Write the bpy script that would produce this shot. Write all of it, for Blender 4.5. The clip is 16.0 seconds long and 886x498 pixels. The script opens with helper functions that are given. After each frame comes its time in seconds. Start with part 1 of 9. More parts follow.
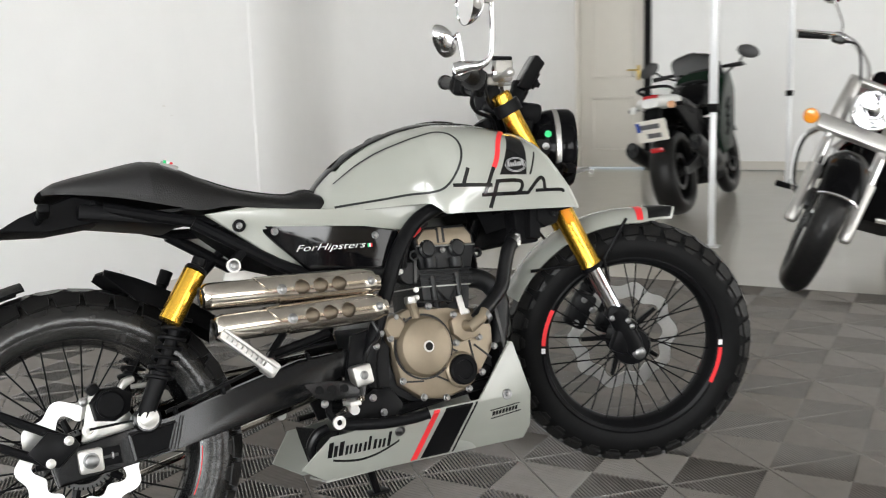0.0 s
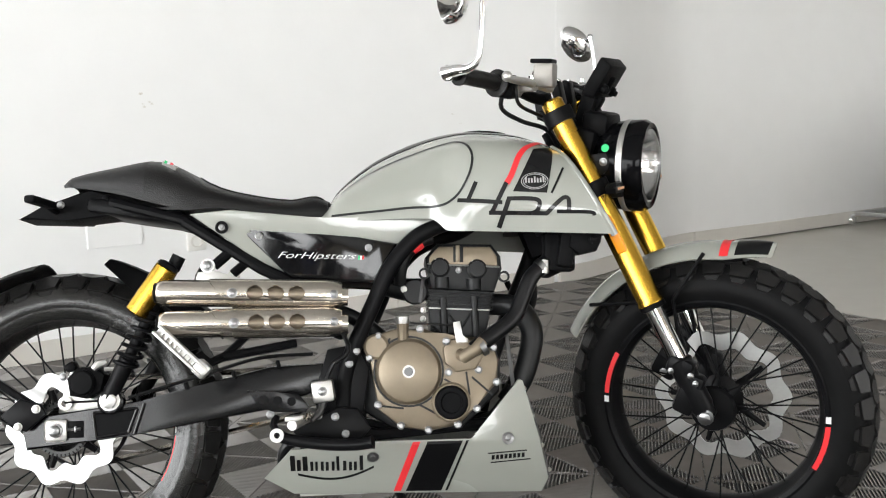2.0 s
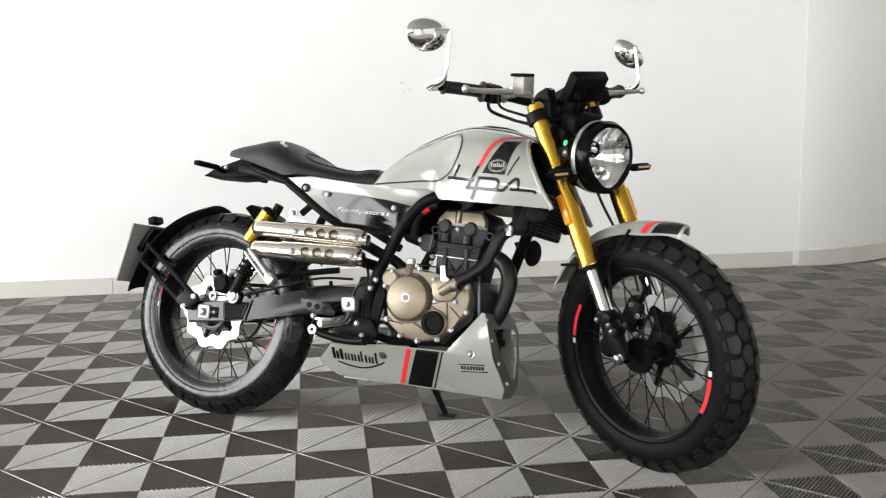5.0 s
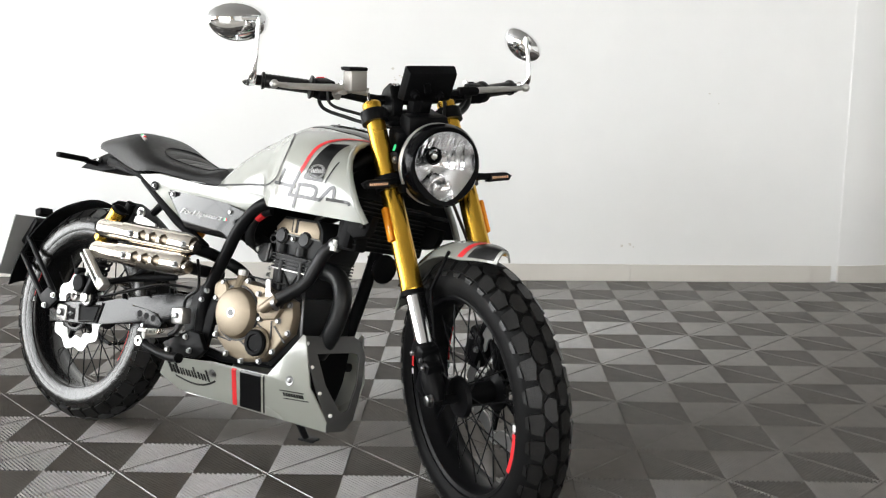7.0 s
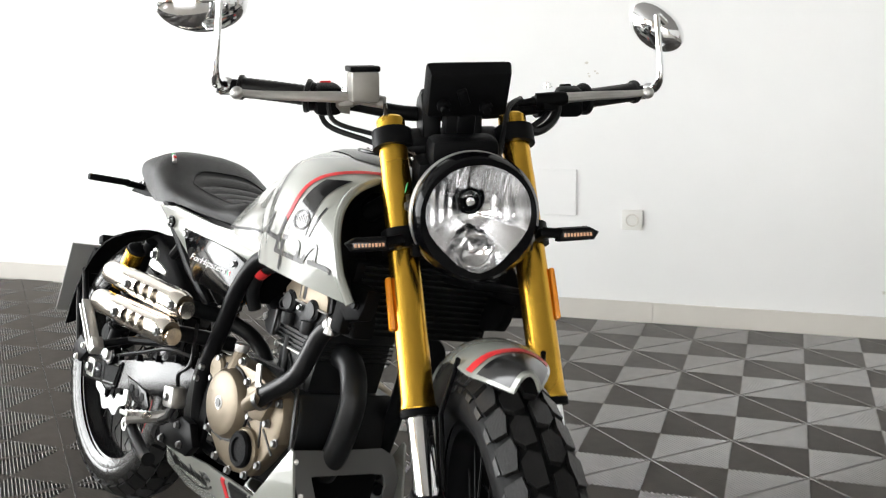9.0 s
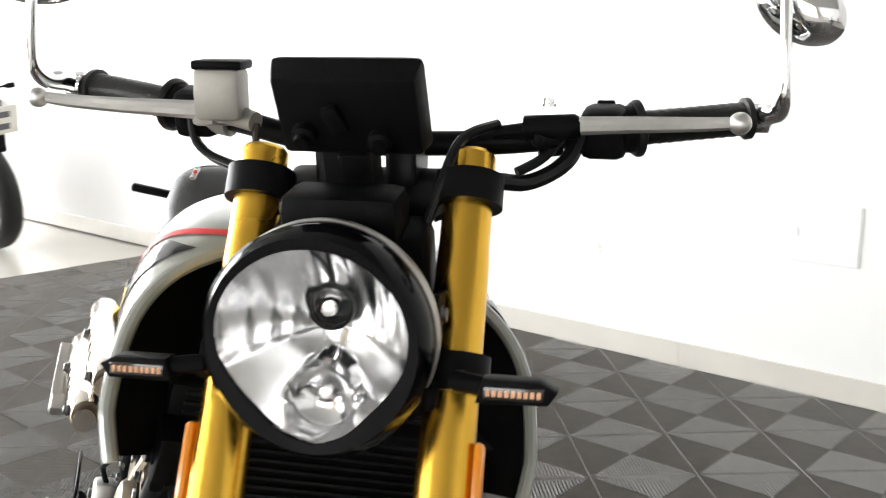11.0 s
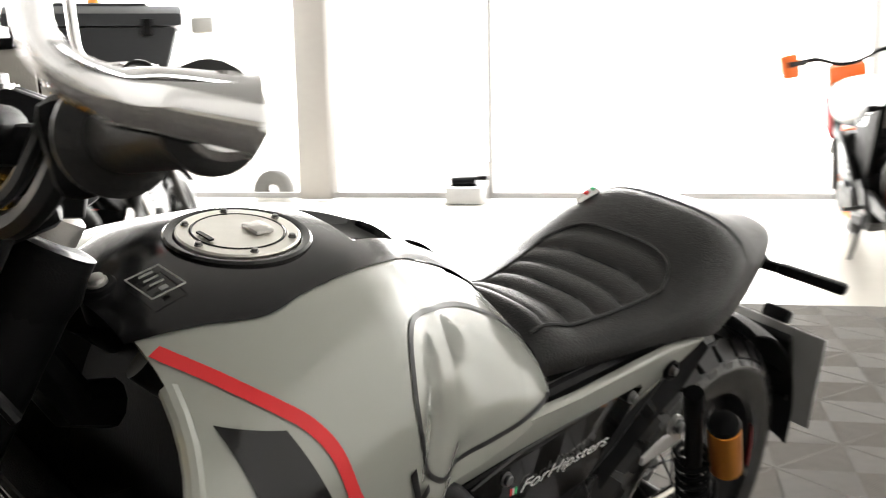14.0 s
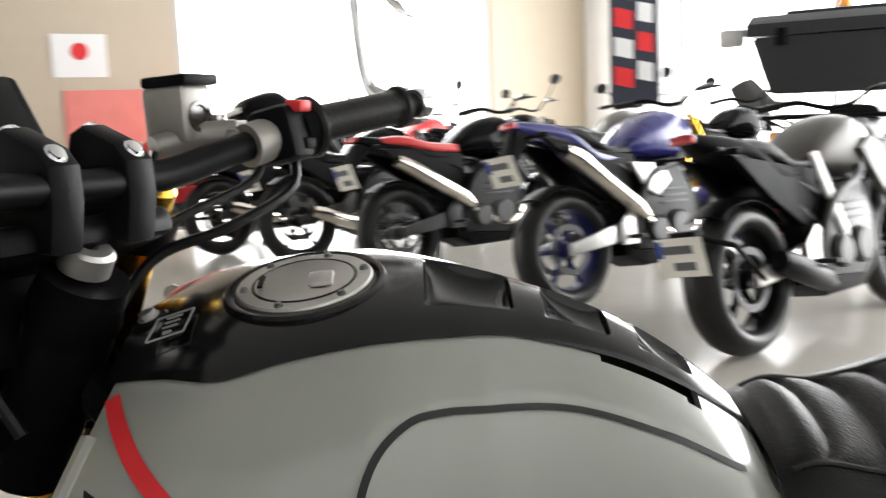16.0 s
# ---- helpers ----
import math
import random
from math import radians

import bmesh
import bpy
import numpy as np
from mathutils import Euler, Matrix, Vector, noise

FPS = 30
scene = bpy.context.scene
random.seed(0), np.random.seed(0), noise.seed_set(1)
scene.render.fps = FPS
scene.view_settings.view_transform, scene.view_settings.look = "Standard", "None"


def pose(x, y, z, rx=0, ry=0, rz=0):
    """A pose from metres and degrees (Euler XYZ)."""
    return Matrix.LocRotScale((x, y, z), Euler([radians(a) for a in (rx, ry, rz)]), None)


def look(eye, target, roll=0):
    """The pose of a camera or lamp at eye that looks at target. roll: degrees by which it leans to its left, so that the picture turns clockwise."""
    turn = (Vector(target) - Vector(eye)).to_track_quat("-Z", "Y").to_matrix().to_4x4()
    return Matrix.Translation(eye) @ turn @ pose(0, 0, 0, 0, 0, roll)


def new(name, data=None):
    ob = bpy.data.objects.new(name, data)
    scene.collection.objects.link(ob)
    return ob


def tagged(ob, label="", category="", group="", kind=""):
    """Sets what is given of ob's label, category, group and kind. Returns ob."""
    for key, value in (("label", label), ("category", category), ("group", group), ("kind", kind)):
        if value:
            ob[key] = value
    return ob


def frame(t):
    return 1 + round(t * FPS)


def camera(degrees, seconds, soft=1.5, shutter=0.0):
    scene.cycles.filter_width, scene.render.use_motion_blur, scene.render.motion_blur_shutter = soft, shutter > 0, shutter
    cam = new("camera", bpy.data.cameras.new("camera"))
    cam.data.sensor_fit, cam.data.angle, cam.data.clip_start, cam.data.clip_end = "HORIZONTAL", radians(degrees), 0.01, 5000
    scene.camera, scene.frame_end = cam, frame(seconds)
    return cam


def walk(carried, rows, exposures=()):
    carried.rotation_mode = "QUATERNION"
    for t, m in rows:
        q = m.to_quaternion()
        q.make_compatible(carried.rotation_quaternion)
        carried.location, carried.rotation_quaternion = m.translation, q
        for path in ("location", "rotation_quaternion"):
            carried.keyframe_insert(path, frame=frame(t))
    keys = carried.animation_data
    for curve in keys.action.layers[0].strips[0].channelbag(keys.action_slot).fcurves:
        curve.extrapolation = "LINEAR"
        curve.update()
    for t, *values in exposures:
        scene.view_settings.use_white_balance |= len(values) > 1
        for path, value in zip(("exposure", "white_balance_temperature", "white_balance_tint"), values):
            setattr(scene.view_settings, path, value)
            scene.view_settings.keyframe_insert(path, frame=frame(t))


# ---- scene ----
cam = camera(49.1, 16.0, soft=1.1, shutter=0.5)
PATH = [
    (0, (-1.243, -1.41, 0.998), (0.487, -0.465, 0.659), -1.9),
    (0.5, (-1.047, -1.594, 0.992), (0.537, -0.418, 0.666), -2.2),
    (1, (-0.853, -1.733, 0.983), (0.583, -0.377, 0.667), -2.2),
    (1.5, (-0.658, -1.882, 0.981), (0.61, -0.368, 0.669), -1.8),
    (2, (-0.451, -2.025, 0.957), (0.634, -0.369, 0.67), -1.5),
    (2.5, (-0.245, -2.114, 0.96), (0.637, -0.343, 0.667), -1.5),
    (3, (-0.078, -2.237, 0.956), (0.596, -0.376, 0.668), -1.5),
    (5.5, (0.473, -3.134, 1.037), (0.653, -1.17, 0.701), -0.8),
    (6, (0.724, -3.13, 1.05), (0.828, -1.164, 0.699), -0.6),
    (6.5, (0.937, -2.964, 1.043), (0.981, -0.997, 0.684), -0.2),
    (7, (1.143, -2.788, 1.049), (1.077, -0.823, 0.683), -0.0),
    (7.5, (1.326, -2.573, 1.031), (1.091, -0.618, 0.681), -0.4),
    (8, (1.44, -2.331, 1.031), (1.03, -0.404, 0.684), -0.8),
    (8.5, (1.478, -2.113, 1.053), (0.934, -0.224, 0.686), -1.0),
    (10.8, (1.632, -1.106, 1.050), (0.43, 0.453, 0.678), 0.2),
    (11, (1.651, -1.022, 1.053), (0.362, 0.459, 0.671), 0.3),
    (11.5, (1.703, -0.820, 1.034), (0.188, 0.435, 0.694), 0.7),
    (12, (1.714, -0.618, 1.02), (0.015, 0.381, 0.682), 1.2),
    (12.5, (1.723, -0.432, 1.013), (-0.115, 0.282, 0.684), 0.3),
    (13, (1.721, -0.242, 1.016), (-0.215, 0.108, 0.682), -0.5),
    (13.5, (1.642, -0.071, 1.005), (-0.331, -0.09, 0.678), -1.2),
    (14, (1.560, 0.074, 1.006), (-0.365, -0.347, 0.679), -1.2),
    (14.5, (1.465, 0.195, 1.001), (-0.354, -0.567, 0.687), -1.8),
    (15, (1.337, 0.274, 0.995), (-0.308, -0.821, 0.689), -2.6),
    (15.5, (1.215, 0.34, 0.997), (-0.174, -1.071, 0.708), -2.8),
    (16, (1.111, 0.397, 1.008), (0.064, -1.285, 0.741), -2.3),
]
walk(cam, [(t, look(eye, target, roll)) for t, eye, target, roll in PATH],
     exposures=((0.0, 0.06, 6500, 10), (3.0, 0.06, 6500, 10), (5.5, 0.12, 6500, 10), (8.5, 0.12, 6500, 10), (10.8, 0.45, 6500, 10), (12.5, 0.92, 6500, 10), (13.3, 0.78, 6600, 10), (14.0, 0.60, 6850, 11), (15.0, 0.36, 6900, 12), (16.0, 0.15, 6550, 11)))

# ---- world and light ----
world = bpy.data.worlds.new("sky")
scene.world = world
world.use_nodes = True
wn = world.node_tree.nodes
wl = world.node_tree.links
sky = wn.new("ShaderNodeTexSky")
sky.sky_type = "NISHITA"
sky.sun_disc = False
sky.sun_elevation = radians(48)
sky.sun_rotation = radians(200)
wn["Background"].inputs["Strength"].default_value = 0.12
wl.new(sky.outputs["Color"], wn["Background"].inputs["Color"])

sun = new("sun", bpy.data.lights.new("sun", "SUN"))
sun.data.energy = 2.5
sun.data.angle = radians(0.5)
sun.data.color = (1.0, 0.95, 0.88)
sun.matrix_world = look((0, 0, 20), (-8, 9, 0))


def window_lamp(name, eye, target, sx, sy, power, colour=(0.955, 0.985, 1.0)):
    """Daylight entering through one large opening."""
    la = bpy.data.lights.new(name, "AREA")
    la.shape = "RECTANGLE"
    la.size, la.size_y, la.energy, la.color = sx, sy, power, colour
    ob = new(name, la)
    ob.matrix_world = look(eye, target)
    return ob


window_lamp("west_daylight", (-6.98, -3.2, 1.75), (0, -3.2, 1.6), 9.2, 3.2, 740)
window_lamp("south_daylight", (-3.75, -9.1, 1.75), (-3.75, 0, 1.6), 3.6, 3.3, 300)
# Added fill lamp at an unseen south opening, brightens the right side.
window_lamp("south_fill", (4.2, -9.1, 1.65), (4.2, 0, 1.6), 6.2, 3.1, 50)


# ---- materials ----
def mat(name, base, rough=0.5, metal=0.0, var=0.06, scale=40.0, bump=0.0, bscale=200.0, coat=0.0, stain=0.0,
        emit=None, spec=0.5, trans=0.0, rvar=0.08):
    m = bpy.data.materials.new(name)
    m.use_nodes = True
    nt = m.node_tree
    n, l = nt.nodes, nt.links
    b = n["Principled BSDF"]
    b.inputs["Roughness"].default_value = rough
    b.inputs["Metallic"].default_value = metal
    b.inputs["Specular IOR Level"].default_value = spec
    b.inputs["Coat Weight"].default_value = coat
    b.inputs["Coat Roughness"].default_value = 0.04
    b.inputs["Transmission Weight"].default_value = trans
    b.inputs["Base Color"].default_value = (*base, 1)
    tc = n.new("ShaderNodeTexCoord")
    if var or stain:
        na = n.new("ShaderNodeTexNoise")
        na.inputs["Scale"].default_value = scale
        na.inputs["Detail"].default_value = 5
        nb = n.new("ShaderNodeTexNoise")
        nb.inputs["Scale"].default_value = scale / 14
        nb.inputs["Detail"].default_value = 3
        l.new(tc.outputs["Object"], na.inputs["Vector"])
        l.new(tc.outputs["Object"], nb.inputs["Vector"])
        mx = n.new("ShaderNodeMix")
        mx.data_type = "RGBA"
        mx.inputs["A"].default_value = (*[max(0, c * (1 - var)) for c in base], 1)
        mx.inputs["B"].default_value = (*[min(1, c * (1 + var)) for c in base], 1)
        l.new(na.outputs["Fac"], mx.inputs["Factor"])
        out = mx.outputs["Result"]
        if stain:
            mr = n.new("ShaderNodeMapRange")
            mr.inputs["From Min"].default_value = 0.52
            mr.inputs["From Max"].default_value = 0.72
            mr.inputs["To Max"].default_value = stain
            l.new(nb.outputs["Fac"], mr.inputs["Value"])
            m2 = n.new("ShaderNodeMix")
            m2.data_type = "RGBA"
            l.new(mr.outputs["Result"], m2.inputs["Factor"])
            l.new(out, m2.inputs["A"])
            m2.inputs["B"].default_value = (*[c * 0.55 for c in base], 1)
            out = m2.outputs["Result"]
        l.new(out, b.inputs["Base Color"])
        if rvar:
            rr = n.new("ShaderNodeMapRange")
            rr.inputs["To Min"].default_value = max(0.02, rough - rvar)
            rr.inputs["To Max"].default_value = min(1, rough + rvar)
            l.new(nb.outputs["Fac"], rr.inputs["Value"])
            l.new(rr.outputs["Result"], b.inputs["Roughness"])
    if bump:
        nc = n.new("ShaderNodeTexNoise")
        nc.inputs["Scale"].default_value = bscale
        nc.inputs["Detail"].default_value = 4
        l.new(tc.outputs["Object"], nc.inputs["Vector"])
        bp = n.new("ShaderNodeBump")
        bp.inputs["Strength"].default_value = bump
        bp.inputs["Distance"].default_value = 0.002
        l.new(nc.outputs["Fac"], bp.inputs["Height"])
        l.new(bp.outputs["Normal"], b.inputs["Normal"])
    if emit:
        b.inputs["Emission Color"].default_value = (*emit[:3], 1)
        b.inputs["Emission Strength"].default_value = emit[3]
    return m


M_PAINT = mat("grey_paint", (0.292, 0.299, 0.270), 0.26, 0.0, 0.02, 30, coat=0.8, rvar=0.04)
M_PLASTIC = mat("black_plastic", (0.0042, 0.0042, 0.0046), 0.48, 0, 0.25, 120, bump=0.25, bscale=700, spec=0.06)
M_GLOSS = mat("gloss_black", (0.003, 0.003, 0.0035), 0.12, 0, 0.1, 30, coat=0.0, rvar=0.03, spec=0.09)
M_INSERT = mat("piano_black", (0.003, 0.003, 0.0035), 0.08, 0, 0.1, 30, coat=0.0, rvar=0.03, spec=0.36)
M_ARM = mat("satin_black_alloy", (0.005, 0.005, 0.0054), 0.22, 0, 0.2, 60, bump=0.05, bscale=400, spec=0.30, rvar=0.04)
M_RIM = mat("satin_black_rim", (0.006, 0.006, 0.0065), 0.22, 0, 0.2, 60, bump=0.05, bscale=400, spec=0.6)
M_SATIN = mat("satin_black_metal", (0.0055, 0.0055, 0.006), 0.36, 0.0, 0.2, 60, bump=0.08, bscale=400, spec=0.08)
M_LEATHER = mat("black_leather", (0.008, 0.0077, 0.0077), 0.36, 0, 0.25, 90, bump=0.5, bscale=420, spec=0.26)
M_SUEDE = mat("matt_black_vinyl", (0.013, 0.0127, 0.013), 0.45, 0, 0.2, 120, bump=0.3, bscale=600, spec=0.3)
M_RUBBER = mat("tyre_rubber", (0.011, 0.0107, 0.0105), 0.34, 0, 0.5, 60, bump=0.3, bscale=300, spec=0.25, stain=0.4)
M_DUSTY = mat("dusty_sidewall", (0.010, 0.0096, 0.009), 0.24, 0, 0.9, 22, bump=0.6, bscale=60, spec=0.46, stain=0.85, rvar=0.12)
M_GOLD = mat("gold_anodised", (0.78, 0.46, 0.06), 0.26, 1.0, 0.06, 50, rvar=0.05)
M_ORANGE_AN = mat("orange_anodised", (0.72, 0.27, 0.04), 0.3, 0.9, 0.06, 50)
M_CHROME = mat("chrome", (0.86, 0.86, 0.87), 0.07, 1.0, 0.03, 40, rvar=0.03)
M_STEEL = mat("brushed_steel", (0.66, 0.61, 0.545), 0.17, 1.0, 0.12, 60, bump=0.05, bscale=300, rvar=0.08)
M_ALU = mat("cast_aluminium", (0.56, 0.55, 0.53), 0.4, 0.9, 0.1, 80, bump=0.15, bscale=500)
M_BRONZE = mat("bronze_cases", (0.225, 0.183, 0.130), 0.40, 0.5, 0.08, 90, bump=0.15, bscale=600)
M_ENGINE = mat("black_engine", (0.010, 0.0104, 0.011), 0.36, 0.0, 0.2, 80, bump=0.25, bscale=500, spec=0.25)
M_DARKALU = mat("dull_dark_metal", (0.065, 0.065, 0.065), 0.45, 0.8, 0.1, 80, bump=0.15, bscale=500)
M_RED = mat("red_decal", (0.70, 0.035, 0.04), 0.4, 0, 0.03, 40, spec=0.25)
M_BLACKD = mat("black_decal", (0.004, 0.004, 0.0045), 0.3, 0, 0.1, 40, coat=0.6, spec=0.12)
M_BADGE = mat("pale_grey_print", (0.36, 0.36, 0.36), 0.4, 0, 0.05, 40)
M_TOP = mat("gloss_black_panel", (0.006, 0.006, 0.0065), 0.16, 0, 0.1, 30, rvar=0.04, spec=0.42)
M_GREYD = mat("dark_grey_decal", (0.010, 0.0105, 0.011), 0.35, 0, 0.1, 40, coat=0.1, spec=0.3)
M_WHITED = mat("white_decal", (0.78, 0.78, 0.77), 0.35, 0, 0.02, 40)
M_GREEND = mat("green_decal", (0.02, 0.55, 0.18), 0.35, 0, 0.04, 40)
M_AMBER = mat("amber_lens", (0.85, 0.30, 0.02), 0.2, 0, 0.05, 60, coat=0.5)
M_AMBERLED = mat("amber_led", (0.75, 0.40, 0.22), 0.3, 0, 0.05, 60)
M_SMOKE = mat("smoked_lens", (0.03, 0.022, 0.018), 0.15, 0, 0.1, 60, coat=0.5)
M_REDLENS = mat("red_lens", (0.45, 0.012, 0.015), 0.2, 0, 0.1, 60, coat=0.5)
M_RUBHOSE = mat("rubber_hose", (0.006, 0.006, 0.0065), 0.34, 0, 0.2, 60, bump=0.1, bscale=300, spec=0.25)
M_MIRROR = mat("mirror_glass", (0.9, 0.9, 0.9), 0.02, 1.0, 0.0)
M_REFL = mat("lamp_reflector", (0.88, 0.88, 0.89), 0.2, 1.0, 0.04, 30)
M_BOLT = mat("zinc_bolt", (0.22, 0.22, 0.22), 0.34, 1.0, 0.1, 60)
M_DARKSTEEL = mat("shaded_core_steel", (0.20, 0.165, 0.125), 0.4, 0.9, 0.15, 60)
# Darker than the tread blocks: groove shade is put into this rubber's colour.
M_CARCASS = mat("dark_rubber_and_hole_shade", (0.005, 0.005, 0.0052), 0.55, 0, 0.4, 40, bump=0.12, bscale=160, spec=0.09)
M_DISC = mat("brake_disc_steel", (0.50, 0.50, 0.49), 0.34, 1.0, 0.08, 150)
M_CLEAR = bpy.data.materials.new("clear_glass")
M_CLEAR.use_nodes = True
_g = M_CLEAR.node_tree.nodes["Principled BSDF"]
_g.inputs["Roughness"].default_value = 0.02
_g.inputs["Transmission Weight"].default_value = 1.0
_g.inputs["IOR"].default_value = 1.15
M_CAST = mat("grey_cast_alloy", (0.30, 0.285, 0.262), 0.45, 0.5, 0.1, 80, bump=0.15, bscale=500)
M_CAP = mat("brushed_cap", (0.70, 0.685, 0.64), 0.32, 0.85, 0.06, 120, bump=0.05, bscale=700)
M_WALL = mat("white_wall_paint", (0.86, 0.86, 0.85), 0.62, 0, 0.025, 6, bump=0.5, bscale=9, stain=0.05)
M_BEIGE = mat("beige_wall_paint", (0.50, 0.43, 0.33), 0.65, 0, 0.05, 5, bump=0.4, bscale=12, stain=0.1)
M_SKIRT = mat("ceramic_skirting", (0.66, 0.63, 0.58), 0.3, 0, 0.05, 8, stain=0.1)
M_CEIL = mat("unseen_ceiling_grey", (0.34, 0.335, 0.325), 0.7, 0, 0.03, 5)
M_FLOOR = mat("ceramic_floor", (0.50, 0.475, 0.43), 0.22, 0, 0.05, 5, stain=0.12, rvar=0.06)
M_MAT = mat("grey_floor_tile", (0.122, 0.110, 0.098), 0.24, 0, 0.14, 25, stain=0.14, rvar=0.05, spec=1.0)
M_MAT.node_tree.nodes["Principled BSDF"].inputs["IOR"].default_value = 1.70
# Near-black mat base: the shade down between ribs is put into its colour.
M_MATBASE = mat("rib_gap_shade", (0.010, 0.0095, 0.009), 0.7, 0, 0.2, 30)
M_DOOR = mat("door_paint", (0.62, 0.59, 0.53), 0.4, 0, 0.03, 10)
M_POLE = mat("white_pole_paint", (0.76, 0.77, 0.78), 0.32, 0.2, 0.04, 30)
M_GALV = mat("galvanised_steel", (0.5, 0.5, 0.5), 0.4, 0.9, 0.15, 40)
M_SOCKET = mat("socket_plastic", (0.78, 0.77, 0.73), 0.4, 0, 0.02, 30)
# Self-lit white: outdoor brightness comes from emission on the backdrop sheets.
M_GLOW = mat("glowing_exterior", (0.9, 0.9, 0.88), 0.9, 0, 0.03, 0.6, emit=(1.0, 0.99, 0.97, 3.2))
M_PILLAR = mat("grey_blue_steel", (0.36, 0.345, 0.325), 0.45, 0.1, 0.05, 20)
M_FRAME = mat("white_metal_frame", (0.46, 0.46, 0.46), 0.45, 0.1, 0.05, 20)

# ---- mesh helpers ----
def vec(*a):
    return Vector(a)


def add_tube(bm, pts, r, n=10, caps=True, closed=False):
    pts = [Vector(p) for p in pts]
    k = len(pts)
    rs = list(r) if isinstance(r, (list, tuple)) else [r] * k
    rings = []
    prev = None
    for i, p in enumerate(pts):
        a = pts[i - 1] if (i or closed) else p
        b = pts[(i + 1) % k] if (i < k - 1 or closed) else p
        t = (b - a).normalized()
        if prev is None:
            ref = Vector((0, 0, 1)) if abs(t.z) < 0.9 else Vector((1, 0, 0))
            nrm = t.cross(ref).normalized()
        else:
            nrm = (prev - t * prev.dot(t)).normalized()
        prev = nrm
        bn = t.cross(nrm)
        rings.append([bm.verts.new(p + (nrm * math.cos(6.28318531 * j / n) + bn * math.sin(6.28318531 * j / n)) * rs[i]) for j in range(n)])
    for i in range(k if closed else k - 1):
        r0, r1 = rings[i], rings[(i + 1) % k]
        for j in range(n):
            bm.faces.new((r0[j], r0[(j + 1) % n], r1[(j + 1) % n], r1[j]))
    if caps and not closed:
        bm.faces.new(rings[0][::-1])
        bm.faces.new(rings[-1])


def curve_pts(pts, n=6):
    """Smooth points through a few given ones."""
    p = [Vector(q) for q in pts]
    out = []
    for i in range(len(p) - 1):
        a, b, c, d = p[max(i - 1, 0)], p[i], p[i + 1], p[min(i + 2, len(p) - 1)]
        for j in range(n):
            t = j / n
            out.append(0.5 * ((2 * b) + (c - a) * t + (2 * a - 5 * b + 4 * c - d) * t * t + (3 * b - a - 3 * c + d) * t ** 3))
    out.append(p[-1])
    return out


def add_box(bm, c, s, rot=(0, 0, 0), bev=0.0, seg=2):
    m = pose(*c, *rot) @ Matrix.Diagonal((*s, 1))
    d = bmesh.ops.create_cube(bm, size=1.0, matrix=m)
    if bev:
        es = list({e for v in d["verts"] for e in v.link_edges})
        bmesh.ops.bevel(bm, geom=es, offset=bev, segments=seg, affect="EDGES", profile=0.5)


def add_lathe(bm, prof, o, axis, n=32, closed=False, cap=False):
    """prof: (radius, height) pairs round the axis through o."""
    z = Vector(axis).normalized()
    x = z.cross(Vector((0, 0, 1)) if abs(z.z) < 0.9 else Vector((1, 0, 0))).normalized()
    y = z.cross(x)
    o = Vector(o)
    rings = []
    for r, h in prof:
        if r < 1e-6:
            rings.append([bm.verts.new(o + z * h)])
        else:
            rings.append([bm.verts.new(o + z * h + (x * math.cos(6.28318531 * j / n) + y * math.sin(6.28318531 * j / n)) * r) for j in range(n)])
    k = len(rings)
    for i in range(k if closed else k - 1):
        a, b = rings[i], rings[(i + 1) % k]
        if len(a) == 1 and len(b) == 1:
            continue
        for j in range(n):
            q = (j + 1) % n
            if len(a) == 1:
                bm.faces.new((a[0], b[q], b[j]))
            elif len(b) == 1:
                bm.faces.new((a[j], a[q], b[0]))
            else:
                bm.faces.new((a[j], a[q], b[q], b[j]))
    if cap:
        if len(rings[0]) > 2:
            bm.faces.new(rings[0][::-1])
        if len(rings[-1]) > 2:
            bm.faces.new(rings[-1])


def add_plate(bm, poly, y0, y1, bev=0.0, plane="y"):
    """A flat piece: a polygon in (x, z) drawn out from y0 to y1 (plane 'x': (y, z); 'z': (x, y))."""
    def at(p, d):
        if plane == "y":
            return (p[0], d, p[1])
        if plane == "x":
            return (d, p[0], p[1])
        return (p[0], p[1], d)
    a = [bm.verts.new(at(p, y0)) for p in poly]
    b = [bm.verts.new(at(p, y1)) for p in poly]
    k = len(poly)
    fa = bm.faces.new(a)
    fb = bm.faces.new(b[::-1])
    side = [bm.faces.new((a[i], b[i], b[(i + 1) % k], a[(i + 1) % k])) for i in range(k)]
    if bev:
        es = list(set(fa.edges) | set(fb.edges))
        bmesh.ops.bevel(bm, geom=es, offset=bev, segments=2, affect="EDGES", profile=0.5)


def add_grid(bm, fn, nu, nv, closed_u=False, closed_v=False):
    g = [[bm.verts.new(fn(i / (nu if closed_u else nu - 1), j / (nv if closed_v else nv - 1))) for j in range(nv)] for i in range(nu)]
    for i in range(nu if closed_u else nu - 1):
        for j in range(nv if closed_v else nv - 1):
            i2, j2 = (i + 1) % nu, (j + 1) % nv
            bm.faces.new((g[i][j], g[i2][j], g[i2][j2], g[i][j2]))
    return g


def thicken(bm, d):
    bmesh.ops.recalc_face_normals(bm, faces=bm.faces)
    bmesh.ops.solidify(bm, geom=list(bm.faces), thickness=d)


